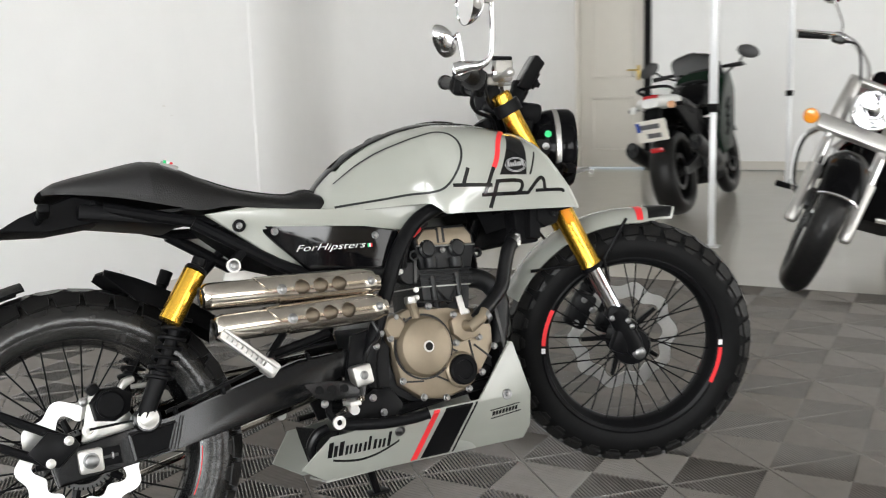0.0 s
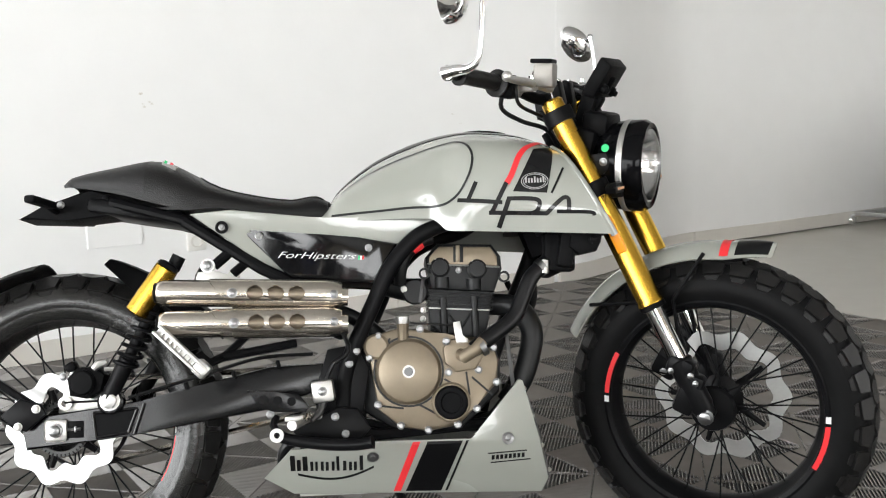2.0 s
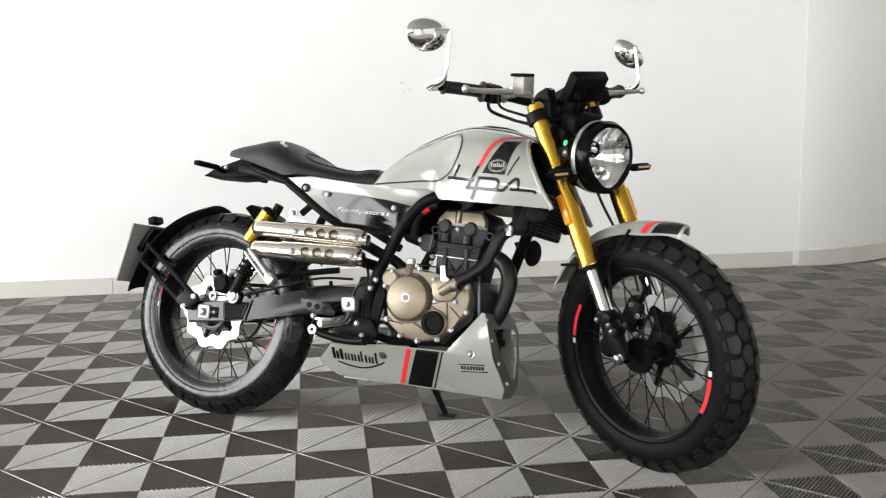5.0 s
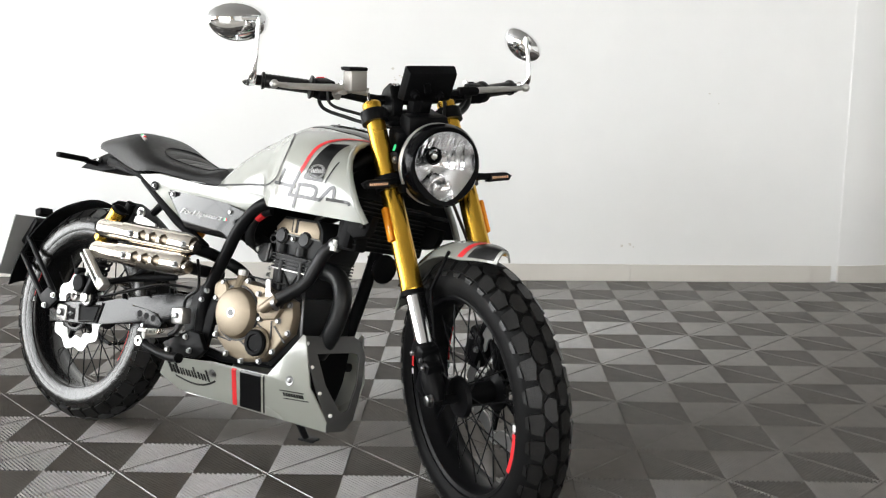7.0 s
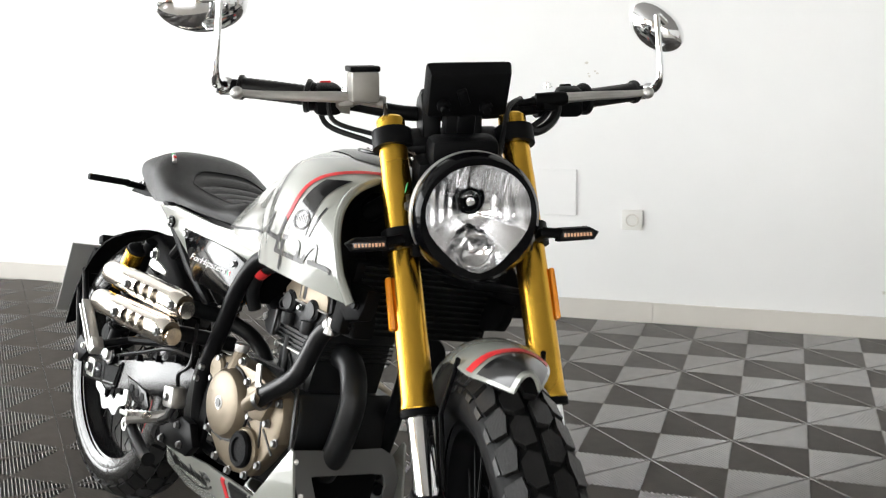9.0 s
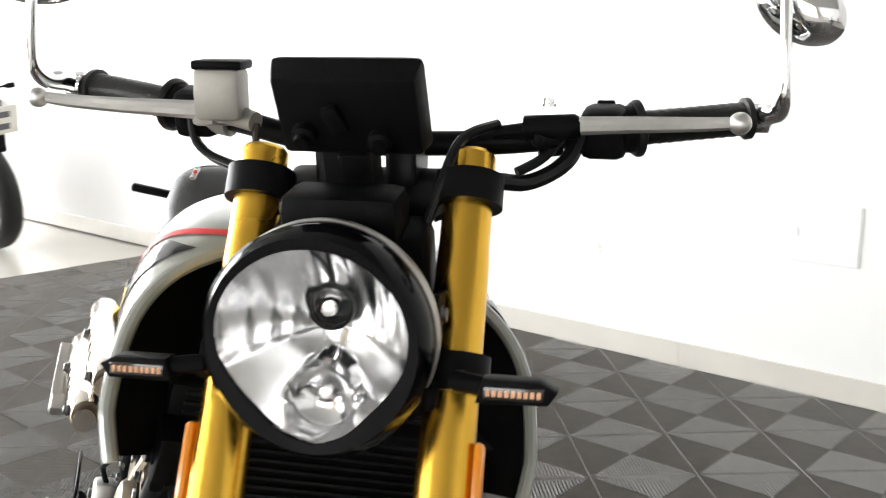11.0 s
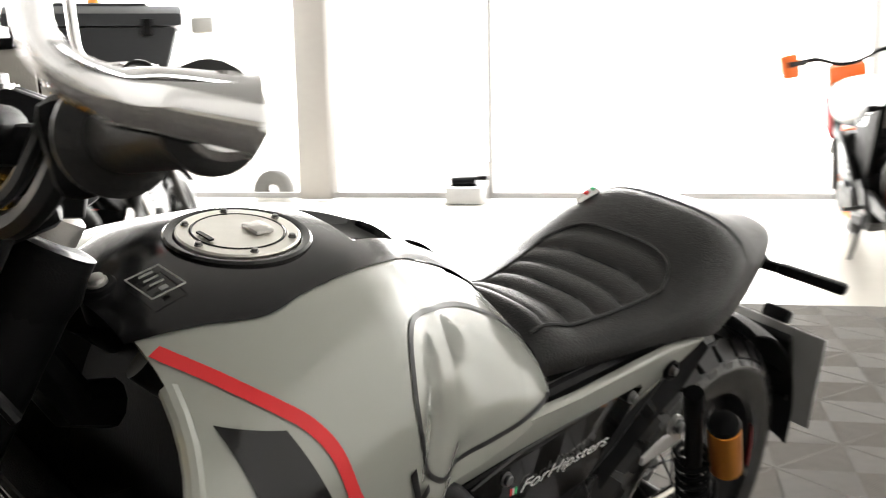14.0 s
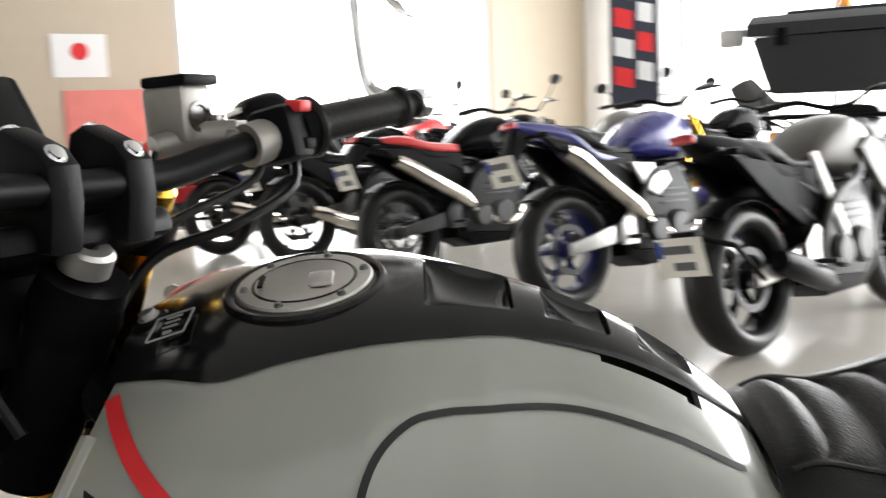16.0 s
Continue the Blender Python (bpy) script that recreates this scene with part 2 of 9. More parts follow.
def lerp_at(x, table):
    """Smooth reading of a table of (x, value)."""
    if x <= table[0][0]:
        return table[0][1]
    for i in range(len(table) - 1):
        (x0, y0), (x1, y1) = table[i], table[i + 1]
        if x <= x1:
            m0 = (y1 - y0) / (x1 - x0) if i == 0 else (y1 - table[i - 1][1]) / (x1 - table[i - 1][0])
            m1 = (y1 - y0) / (x1 - x0) if i + 2 >= len(table) else (table[i + 2][1] - y0) / (table[i + 2][0] - x0)
            h = x1 - x0
            t = (x - x0) / h
            return ((2 * t ** 3 - 3 * t * t + 1) * y0 + (t ** 3 - 2 * t * t + t) * h * m0
                    + (-2 * t ** 3 + 3 * t * t) * y1 + (t ** 3 - t * t) * h * m1)
    return table[-1][1]


def finish(bm, name, material, smooth=35):
    bmesh.ops.recalc_face_normals(bm, faces=bm.faces)
    me = bpy.data.meshes.new(name)
    bm.to_mesh(me)
    bm.free()
    me.materials.append(material)
    if smooth:
        for p in me.polygons:
            p.use_smooth = True
        me.set_sharp_from_angle(angle=radians(smooth))
    return me


def part(name, bm, material, parent, label="", turn=None, smooth=35):
    if turn is not None:
        bm.transform(turn)
    ob = new(name, finish(bm, name, material, smooth))
    ob.parent = parent
    if label:
        ob["label"] = label
    return ob


def thing(name, bm, material, label, category, kind="", group="", smooth=35):
    return tagged(new(name, finish(bm, name, material, smooth)), label, category, group, kind)


def empty(name, m, label, category, group=""):
    ob = new(name)
    ob.empty_display_size = 0.1
    ob.matrix_world = m
    return tagged(ob, label, category, group)


def tube_part(name, pts, r, material, parent, label="", n=10, turn=None, smooth_curve=0):
    bm = bmesh.new()
    add_tube(bm, curve_pts(pts, smooth_curve) if smooth_curve else pts, r, n)
    return part(name, bm, material, parent, label, turn)


# ---- the room ----
def wall_mesh(name, boxes, material, label, category="wall"):
    bm = bmesh.new()
    for c, s in boxes:
        add_box(bm, c, s)
    return thing(name, bm, material, label, category, "structure", smooth=0)


H = 4.2
bm = bmesh.new()
add_box(bm, (1.1, -3.2, -0.12), (17.4, 13.0, 0.2))
floor = thing("floor", bm, M_FLOOR, "pale glossy ceramic showroom floor", "floor", "structure", smooth=0)
# Unseen ceiling, added in mid grey to hold down the overhead bounce.
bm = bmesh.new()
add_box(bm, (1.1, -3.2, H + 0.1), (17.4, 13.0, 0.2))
ceiling = thing("ceiling", bm, M_CEIL, "unseen mid-grey ceiling, kept dark to cut bounce light", "ceiling", "structure", smooth=0)
wall_mesh("wall_north", [((-2.175, 2.13, H / 2), (10.25, 0.22, H))], M_WALL, "white painted plaster wall with small chips")
wall_mesh("wall_north_recess", [((6.375, 2.62, H / 2), (5.85, 0.22, H)), ((3.45, 2.375, H / 2), (0.2, 0.27, H))], M_WALL, "white painted plaster wall of the rear bay")
bm = bmesh.new()
bend = [(2.95 + 1.6 * k / 20, 2.017 + 0.49 * (3 * (k / 20) ** 2 - 2 * (k / 20) ** 3)) for k in range(21)]
add_plate(bm, bend + [(4.55, 2.60), (2.95, 2.60)], 0.0, H - 0.01, plane="z")
thing("wall_north_return", bm, M_WALL, "softly rounded white plaster return of the wall", "wall", "structure", smooth=40)
wall_mesh("wall_east", [((9.31, -3.42, H / 2), (0.22, 10.2, H)), ((9.31, 2.1, 3.12), (0.22, 0.84, 2.16))], M_WALL, "white painted wall with a panelled door")
wall_mesh("column", [((9.20, 2.61, H / 2), (0.44, 0.18, H))], M_WALL, "square white plaster column beside the door", "column")
wall_mesh("wall_south", [((-0.435, -9.31, H / 2), (2.87, 0.22, H)), ((8.315, -9.31, H / 2), (1.83, 0.22, H)), ((4.2, -9.31, 3.75), (6.4, 0.22, 0.9)), ((-6.44, -9.31, H / 2), (1.58, 0.22, H)), ((-3.75, -9.31, 3.85), (3.8, 0.22, 0.7))], M_BEIGE, "beige wall of the showroom with posters")
wall_mesh("wall_west", [((-7.21, 1.3, 3.85), (0.22, 1.66, 0.7)), ((-7.21, -3.6, 3.85), (0.22, 8.2, 0.7)), ((-7.21, -8.45, H / 2), (0.22, 1.5, H)), ((-7.21, 1.95, 1.75), (0.22, 0.14, 3.5))], M_WALL, "white shop front wall over tall glazing")
# Glowing sheets stand outside the glazing in place of a lit exterior.
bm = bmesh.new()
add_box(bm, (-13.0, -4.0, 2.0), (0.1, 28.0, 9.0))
thing("backdrop_west", bm, M_GLOW, "glowing white sheet for the bright street outside", "backdrop", "structure", smooth=0)
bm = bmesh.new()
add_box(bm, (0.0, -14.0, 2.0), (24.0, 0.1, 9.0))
thing("backdrop_south", bm, M_GLOW, "glowing white sheet outside the side opening", "backdrop", "structure", smooth=0)
bm = bmesh.new()
add_box(bm, (-10.2, -4.0, -0.16), (5.6, 26.0, 0.1))
add_box(bm, (2.0, -11.7, -0.16), (16.0, 4.5, 0.1))
thing("pavement", bm, M_FLOOR, "pale concrete pavement outside the glazing", "pavement", "structure", smooth=0)


def skirting(name, x0, x1, y, dy):
    """A run of single ceramic skirting tiles along x."""
    bm = bmesh.new()
    add_box(bm, ((x0 + x1) / 2, y + dy * 0.002, 0.035), (x1 - x0, 0.004, 0.09))
    base = thing(name, bm, M_SKIRT, "pale ceramic skirting tiles along the wall", "skirting", "structure", smooth=0)
    bm = bmesh.new()
    add_box(bm, (0, 0, 0), (0.897, 0.009, 0.092), bev=0.0015, seg=1)
    me = finish(bm, "skirting_tile", M_SKIRT, 0)
    n = int((x1 - x0) / 0.9)
    for i in range(n):
        o = new("skirting_tile", me)
        o.parent = base
        o.matrix_world = pose(x0 + 0.45 + i * 0.9, y + dy * 0.0085, 0.036)
    return base


skirting("baseboard", -7.08, 2.92, 2.02, -1)
bm = bmesh.new()
add_plate(bm, [(x, y - 0.012) for x, y in bend] + [(x, y + 0.004) for x, y in reversed(bend)], -0.01, 0.082, plane="z")
thing("baseboard", bm, M_SKIRT, "pale ceramic skirting along the curved return", "skirting", "structure", smooth=40)
skirting("baseboard", 4.56, 8.98, 2.51, -1)
bm = bmesh.new()
add_box(bm, (9.193, -3.4, 0.035), (0.014, 10.1, 0.09), bev=0.002)
thing("baseboard", bm, M_SKIRT, "pale ceramic skirting along the door wall", "skirting", "structure", smooth=0)

# panelled door with its frame, in the end wall
door = empty("door_1", pose(9.2, 2.1, 0), "closed cream panelled interior door", "door")
door["kind"] = "structure"
bm = bmesh.new()
add_box(bm, (0.03, 0, 1.02), (0.045, 0.74, 2.04), bev=0.003)
part("door_leaf", bm, M_DOOR, door)
for z0, z1 in ((0.18, 0.78), (0.98, 1.88)):
    bm = bmesh.new()
    w = 0.24
    for a, b, c, d in ((-w, -w + 0.03, z0, z1), (w - 0.03, w, z0, z1), (-w, w, z0, z0 + 0.03), (-w, w, z1 - 0.03, z1)):
        add_box(bm, (0.001, (a + b) / 2, (c + d) / 2), (0.016, b - a, d - c), bev=0.004)
    part("panel_moulding", bm, M_DOOR, door)
for y in (-0.405, 0.405):
    bm = bmesh.new()
    add_box(bm, (-0.01, y, 1.03), (0.06, 0.07, 2.1), bev=0.004)
    part("door_jamb", bm, M_DOOR if y > 0 else M_SATIN, door)
bm = bmesh.new()
add_box(bm, (-0.01, 0, 2.1), (0.06, 0.88, 0.07), bev=0.004)
part("door_head", bm, M_DOOR, door)
bm = bmesh.new()
add_box(bm, (-0.002, -0.30, 1.03), (0.008, 0.035, 0.16), bev=0.002)
add_tube(bm, [(0.0, -0.30, 1.06), (-0.05, -0.30, 1.06), (-0.05, -0.19, 1.06)], 0.009, 8)
part("door_handle", bm, mat("brass", (0.6, 0.44, 0.16), 0.3, 1.0, 0.1, 50), door, "brass lever handle")

# glazing of the shop front
glaz = empty("window_1", pose(-7.15, 0, 0), "tall white-framed glazing of the shop front", "window")
glaz["kind"] = "structure"
bm = bmesh.new()
add_box(bm, (0.0, -3.02, 1.75), (0.24, 0.33, 3.5), bev=0.01)
part("pillar", bm, M_PILLAR, glaz, "pale grey steel pillar")
for y in (-7.6, -5.6, -1.37, 1.85):
    bm = bmesh.new()
    add_box(bm, (0.0, y, 1.75), (0.06, 0.06, 3.5), bev=0.004)
    part("window_frame", bm, M_FRAME, glaz)
for z in (0.03, 3.47, 2.3):
    bm = bmesh.new()
    add_box(bm, (0.002, -2.9, z), (0.05, 9.5, 0.05), bev=0.004)
    part("window_frame", bm, M_FRAME, glaz)
wing = empty("window_2", pose(-3.75, -9.25, 0), "wide white-framed side opening full of daylight", "window")
wing["kind"] = "structure"
for x in (-1.85, 0, 1.85):
    bm = bmesh.new()
    add_box(bm, (x, 0, 1.75), (0.06, 0.06, 3.5), bev=0.004)
    part("window_frame", bm, M_FRAME, wing)

# Unseen opening, added to go with the south fill lamp.
yard = empty("fill_opening", pose(4.2, -9.25, 0), "unseen south opening added round the fill lamp", "window")
yard["kind"] = "structure"
for x in (-3.17, 0, 3.17):
    bm = bmesh.new()
    add_box(bm, (x, 0, 1.65), (0.06, 0.06, 3.3), bev=0.004)
    part("window_frame", bm, M_FRAME, yard)

# ribbed click tiles of the display mat, 40 cm, four fields each
TX, TY = 16, 9
X0, Y0 = -3.0, -1.6


def rib(bm, p0, p1, across, w=0.0024):
    """One rounded rib from p0 to p1."""
    v = []
    for p in (p0, p1):
        for off, z in ((-1.0, -0.0068), (-0.92, -0.0026), (-0.62, -0.0011), (0.0, 0.0), (0.62, -0.0011), (0.92, -0.0026), (1.0, -0.0068)):
            q = p + across * (off * w)
            v.append(bm.verts.new((q.x, q.y, z)))
    for i in range(6):
        bm.faces.new((v[i], v[i + 1], v[i + 8], v[i + 7]))


def rib_tile():
    bm = bmesh.new()
    a = 0.2
    for fx in (0, 1):
        for fy in (0, 1):
            cx, cy = (fx - 0.5) * a, (fy - 0.5) * a
            up = (fx + fy) % 2 == 0
            spine = Vector((1, 1, 0)).normalized() if up else Vector((1, -1, 0)).normalized()
            run = Vector((-spine.y, spine.x, 0))
            half = a / math.sqrt(2)
            pitch = 0.0094
            n = int(half / pitch)
            for k in range(-n, n + 1):
                d = k * pitch
                ln = half - abs(d) - 0.0005
                if ln < 0.003:
                    continue
                for s in (-1, 1):
                    o = Vector((cx, cy, 0)) + spine * d
                    rib(bm, o + run * (s * 0.0022), o + run * (s * ln), spine)
            rib(bm, Vector((cx, cy, 0)) - spine * (half - 0.001), Vector((cx, cy, 0)) + spine * (half - 0.001), run, 0.0016)
    me = finish(bm, "mat_tile", M_MAT, 62)
    return me


bm = bmesh.new()
add_box(bm, (X0 + TX * 0.2, Y0 + TY * 0.2, -0.0125), (TX * 0.4, TY * 0.4, 0.011))
display_mat = thing("floor_mat", bm, M_MATBASE, "dark grey mat of ribbed plastic click tiles", "floor mat", "structure", smooth=0)

# sockets, hatch plate and chips on the plaster wall
def socket(x, z, y=2.02):
    ob = empty("wall_socket", pose(x, y, z), "white double-pole socket set in the plaster wall", "socket", "wall sockets")
    bm = bmesh.new()
    add_box(bm, (0, -0.005, 0), (0.082, 0.012, 0.082), bev=0.003)
    part("socket_plate", bm, M_SOCKET, ob)
    bm = bmesh.new()
    add_lathe(bm, [(0.021, -0.012), (0.021, -0.004), (0.0, -0.003)], (0, -0.001, 0), (0, 1, 0), 20)
    add_lathe(bm, [(0.021, -0.012), (0.024, -0.0135), (0.027, -0.012)], (0, -0.001, 0), (0, 1, 0), 20)
    part("socket_well", bm, M_SKIRT, ob)
    return ob


def hatch(x, z, w, h):
    bm = bmesh.new()
    add_box(bm, (x, 2.018, z), (w, 0.008, h), bev=0.002)
    add_box(bm, (x - w * 0.4, 2.012, z), (0.008, 0.006, 0.03), bev=0.001)
    thing("wall_hatch", bm, M_WALL, "white painted access hatch flush in the wall", "hatch", "structure", smooth=0)


socket(0.93, 0.42)
hatch(0.59, 0.525, 0.22, 0.19)
rnd = random.Random(4)
for x, z, n in ((0.77, 1.02, 5), (1.9, 0.18, 4), (-0.25, 0.36, 3), (2.3, 0.9, 2), (1.2, 1.5, 3)):
    for i in range(n):
        bm = bmesh.new()
        cx, cz = x + rnd.uniform(-0.04, 0.04), z + rnd.uniform(-0.03, 0.03)
        k = rnd.randint(5, 8)
        r = rnd.uniform(0.003, 0.008)
        add_plate(bm, [(cx + r * rnd.uniform(0.5, 1.3) * math.cos(6.283 * q / k), cz + r * rnd.uniform(0.5, 1.3) * math.sin(6.283 * q / k)) for q in range(k)], 2.0185, 2.021)
        thing("wall_chip", bm, M_SKIRT, "small chipped spot in the plaster", "chip", "structure", smooth=0)
# ---- the grey motorcycle ----
BIKE = pose(-0.02, -0.015, 0, 0, 0, -30.8) @ pose(0, 0, 0, -14, 0, 0)
bike = empty("motorcycle", BIKE, "light grey retro scrambler motorcycle with gold forks, on its side stand", "motorcycle")
PIV = Vector((1.0, 0, 0.95))
AXU = Vector((-math.sin(radians(25)), 0, math.cos(radians(25))))
WSTEER = Matrix.Translation(PIV) @ Matrix.Rotation(radians(-31.5), 4, AXU) @ Matrix.Translation(-PIV)
STEER = WSTEER @ pose(0, 0, 0.8, -0.6, 0, 0) @ Matrix.Translation((0, 0, -0.8))
BSTEER = STEER @ Matrix.Translation((0, 0, -0.008))
RW, FW = Vector((-0.05, 0, 0.318)), Vector((1.334, 0, 0.318))


def bolt(name, p, axis, r, parent, material=M_BOLT, turn=None, h=0.008, n=6):
    bm = bmesh.new()
    add_lathe(bm, [(r * 1.35, 0), (r * 1.35, h * 0.3), (r, h * 0.35), (r, h * 0.9), (r * 0.8, h), (0, h * 0.98)], p, axis, n if n > 6 else 12)
    return part(name, bm, material, parent, "", turn)


def tyre_mesh(R, rt, width, knob, fill):
    """Block-tread tyre about the y axis at the origin."""
    bm = bmesh.new()
    Rc = R - rt - knob
    k = width / 2 / rt
    prof = []
    for i in range(25):
        a = radians(-116 + 232 * i / 24)
        prof.append((Rc + rt * math.cos(a), rt * k * math.sin(a)))
    add_lathe(bm, prof, (0, 0, 0), (0, 1, 0), 72)
    core, bm = bm, bmesh.new()

    def P(phi, a, h):
        r = Rc + (rt + h) * math.cos(a)
        return Vector((r * math.cos(phi), (rt + h * 0.8) * k * math.sin(a), r * math.sin(phi)))

    def block(outline, h):
        cp = sum(p for p, a in outline) / len(outline)
        ca = sum(a for p, a in outline) / len(outline)
        outline = [(cp + (p - cp) * fill, ca + (a - ca) * fill) for p, a in outline]
        b = [bm.verts.new(P(p, a, -0.002)) for p, a in outline]
        t = [bm.verts.new(P(cp + (p - cp) * 0.95, ca + (a - ca) * 0.95, h)) for p, a in outline]
        n = len(outline)
        bm.faces.new(t)
        for i in range(n):
            bm.faces.new((b[i], b[(i + 1) % n], t[(i + 1) % n], t[i]))

    n = 34
    st = 6.28318531 / n
    for i in range(n):
        p = i * st
        for s in (-1, 1):
            off = st * 0.25 * s
            q = p + off
            block([(q - st * 0.40, s * 0.06), (q - st * 0.46, s * 0.32), (q - st * 0.2, s * 0.50), (q + st * 0.24, s * 0.50), (q + st * 0.44, s * 0.30), (q + st * 0.30, s * 0.06)], knob)
            q = p + off + st * 0.5
            block([(q - st * 0.42, s * 0.60), (q - st * 0.36, s * 0.98), (q + st * 0.36, s * 1.02), (q + st * 0.40, s * 0.56), (q + st * 0.05, s * 0.50)], knob)
            block([(q - st * 0.26, s * 1.06), (q - st * 0.2, s * 1.22), (q + st * 0.22, s * 1.22), (q + st * 0.28, s * 1.08)], knob * 0.55)
    return core, bm


def wheel(name, C, R, rt, width, knob, turn, disc_side, disc_r, fill, label):
    T = (turn if turn is not None else Matrix.Identity(4)) @ Matrix.Translation(C)
    bm = bmesh.new()
    add_lathe(bm, [(0.0, -0.10), (0.012, -0.10), (0.012, -0.06), (0.046, -0.055), (0.05, -0.045), (0.028, -0.035), (0.026, 0.035), (0.05, 0.045), (0.046, 0.055), (0.012, 0.06), (0.012, 0.10), (0, 0.10)], (0, 0, 0), (0, 1, 0), 28)
    bm.transform(T)
    w = part(name, bm, M_SATIN, bike, label)
    core, bm = tyre_mesh(R, rt, width, knob, fill)
    core.transform(T)
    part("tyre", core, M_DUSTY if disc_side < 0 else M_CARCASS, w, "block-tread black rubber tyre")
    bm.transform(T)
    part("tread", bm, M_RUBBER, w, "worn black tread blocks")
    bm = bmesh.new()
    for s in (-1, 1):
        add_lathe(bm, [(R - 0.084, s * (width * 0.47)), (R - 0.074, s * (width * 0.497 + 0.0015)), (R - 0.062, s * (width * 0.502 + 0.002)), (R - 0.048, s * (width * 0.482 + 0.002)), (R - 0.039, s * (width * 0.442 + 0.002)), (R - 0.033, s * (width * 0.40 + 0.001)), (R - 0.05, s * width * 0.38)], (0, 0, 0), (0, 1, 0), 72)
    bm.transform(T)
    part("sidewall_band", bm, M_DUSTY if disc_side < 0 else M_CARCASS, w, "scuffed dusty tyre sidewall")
    bm = bmesh.new()
    ro = R - 0.089
    hw = width * 0.40
    prof = [(ro + 0.006, -hw), (ro - 0.004, -hw - 0.004), (ro - 0.012, -hw), (ro - 0.014, -hw * 0.7), (ro - 0.022, -hw * 0.45), (ro - 0.026, 0),
            (ro - 0.022, hw * 0.45), (ro - 0.014, hw * 0.7), (ro - 0.012, hw), (ro - 0.004, hw + 0.004), (ro + 0.006, hw)]
    add_lathe(bm, prof, (0, 0, 0), (0, 1, 0), 72)
    bm.transform(T)
    part("rim", bm, M_RIM if disc_side < 0 else M_SATIN, w, "black rim")
    # rim tape in red arcs with a white tick
    for s in (-1, 1):
        for c0 in (-0.53, 2.61):
            for a0, a1, mm in ((c0, c0 + 0.42, M_RED), (c0 + 0.45, c0 + 0.51, M_WHITED)):
                bm = bmesh.new()

                def tape(u, v):
                    a = a0 + (a1 - a0) * u
                    r = ro - 0.010 + 0.013 * v
                    return (r * math.cos(a), s * (hw + 0.0062 - 0.001 * v), r * math.sin(a))
                add_grid(bm, tape, 12, 2)
                bm.transform(T)
                part("rim_tape", bm, mm, w)
    # spokes
    ln = ro - 0.02 - 0.044
    bm = bmesh.new()
    add_tube(bm, [(0, 0, 0), (0, 0, 1.0)], 0.0019, 5)
    me = finish(bm, "spoke", M_SATIN)
    for i in range(36):
        s = -1 if i % 2 else 1
        a0 = 6.28318531 * i / 36
        a1 = a0 + (0.42 if (i // 2) % 2 else -0.42)
        p0 = Vector((0.044 * math.cos(a1), s * 0.045, 0.044 * math.sin(a1)))
        p1 = Vector(((ro - 0.02) * math.cos(a0), s * 0.012, (ro - 0.02) * math.sin(a0)))
        d = p1 - p0
        o = new("spoke", me)
        o.parent = w
        o.matrix_basis = T @ Matrix.Translation(p0) @ d.to_track_quat("Z", "Y").to_matrix().to_4x4() @ Matrix.Diagonal((1, 1, d.length, 1))
    # wavy brake disc
    bm = bmesh.new()
    y = disc_side * 0.062
    n = 90
    lo, up = [], []
    for yy, ring in ((y - 0.002, lo), (y + 0.002, up)):
        for rr in (0, 1):
            ring.append([bm.verts.new(((disc_r + 0.007 * math.cos(10 * a) - (0.034 + 0.005 * math.cos(5 * a)) * rr) * math.cos(a), yy, (disc_r + 0.007 * math.cos(10 * a) - (0.034 + 0.005 * math.cos(5 * a)) * rr) * math.sin(a))) for a in [6.28318531 * j / n for j in range(n)]])
    for j in range(n):
        q = (j + 1) % n
        bm.faces.new((up[0][j], up[0][q], up[1][q], up[1][j]))
        bm.faces.new((lo[0][j], lo[1][j], lo[1][q], lo[0][q]))
        for rr in (0, 1):
            bm.faces.new((lo[rr][j], up[rr][j], up[rr][q], lo[rr][q]))
    bm.transform(T)
    disc = part("brake_disc", bm, M_DISC, w, "wavy drilled steel brake disc")
    for i in range(5):
        bm = bmesh.new()
        a = 6.28318531 * (i + 0.5) / 5
        add_tube(bm, [(0.04 * math.cos(a), y, 0.04 * math.sin(a)), ((disc_r - 0.03) * math.cos(a), y, (disc_r - 0.03) * math.sin(a))], [0.009, 0.006], 6)
        bm.transform(T)
        part("disc_carrier", bm, M_SATIN, disc)
    return w


rear_wheel = wheel("rear_wheel", RW, 0.326, 0.062, 0.132, 0.008, None, -1, 0.112, 1.10, "black spoked rear wheel with block-tread tyre")
front_wheel = wheel("front_wheel", FW, 0.324, 0.056, 0.112, 0.008, WSTEER, 1, 0.142, 1.03, "black spoked front wheel with block-tread tyre")

# tank shell
Z_TOP = [(0.47, 0.735), (0.496, 0.758), (0.523, 0.798), (0.589, 0.852), (0.654, 0.886), (0.719, 0.907), (0.783, 0.916), (0.848, 0.914), (0.912, 0.904), (0.97, 0.884), (1.039, 0.848), (1.10, 0.80)]
Z_LOW = [(0.47, 0.726), (0.60, 0.721), (0.72, 0.717), (0.735, 0.706), (0.75, 0.691), (0.78, 0.688), (0.90, 0.680), (1.10, 0.668)]
W_LOW = [(0.47, 0.085), (0.52, 0.118), (0.58, 0.140), (0.66, 0.155), (0.715, 0.163), (0.735, 0.176), (0.77, 0.190), (0.86, 0.206), (0.94, 0.216), (1.03, 0.222), (1.10, 0.222)]
W_UP = [(0.47, 0.085), (0.52, 0.118), (0.58, 0.140), (0.66, 0.160), (0.735, 0.178), (0.80, 0.194), (0.86, 0.206), (0.94, 0.216), (1.03, 0.222), (1.10, 0.222)]


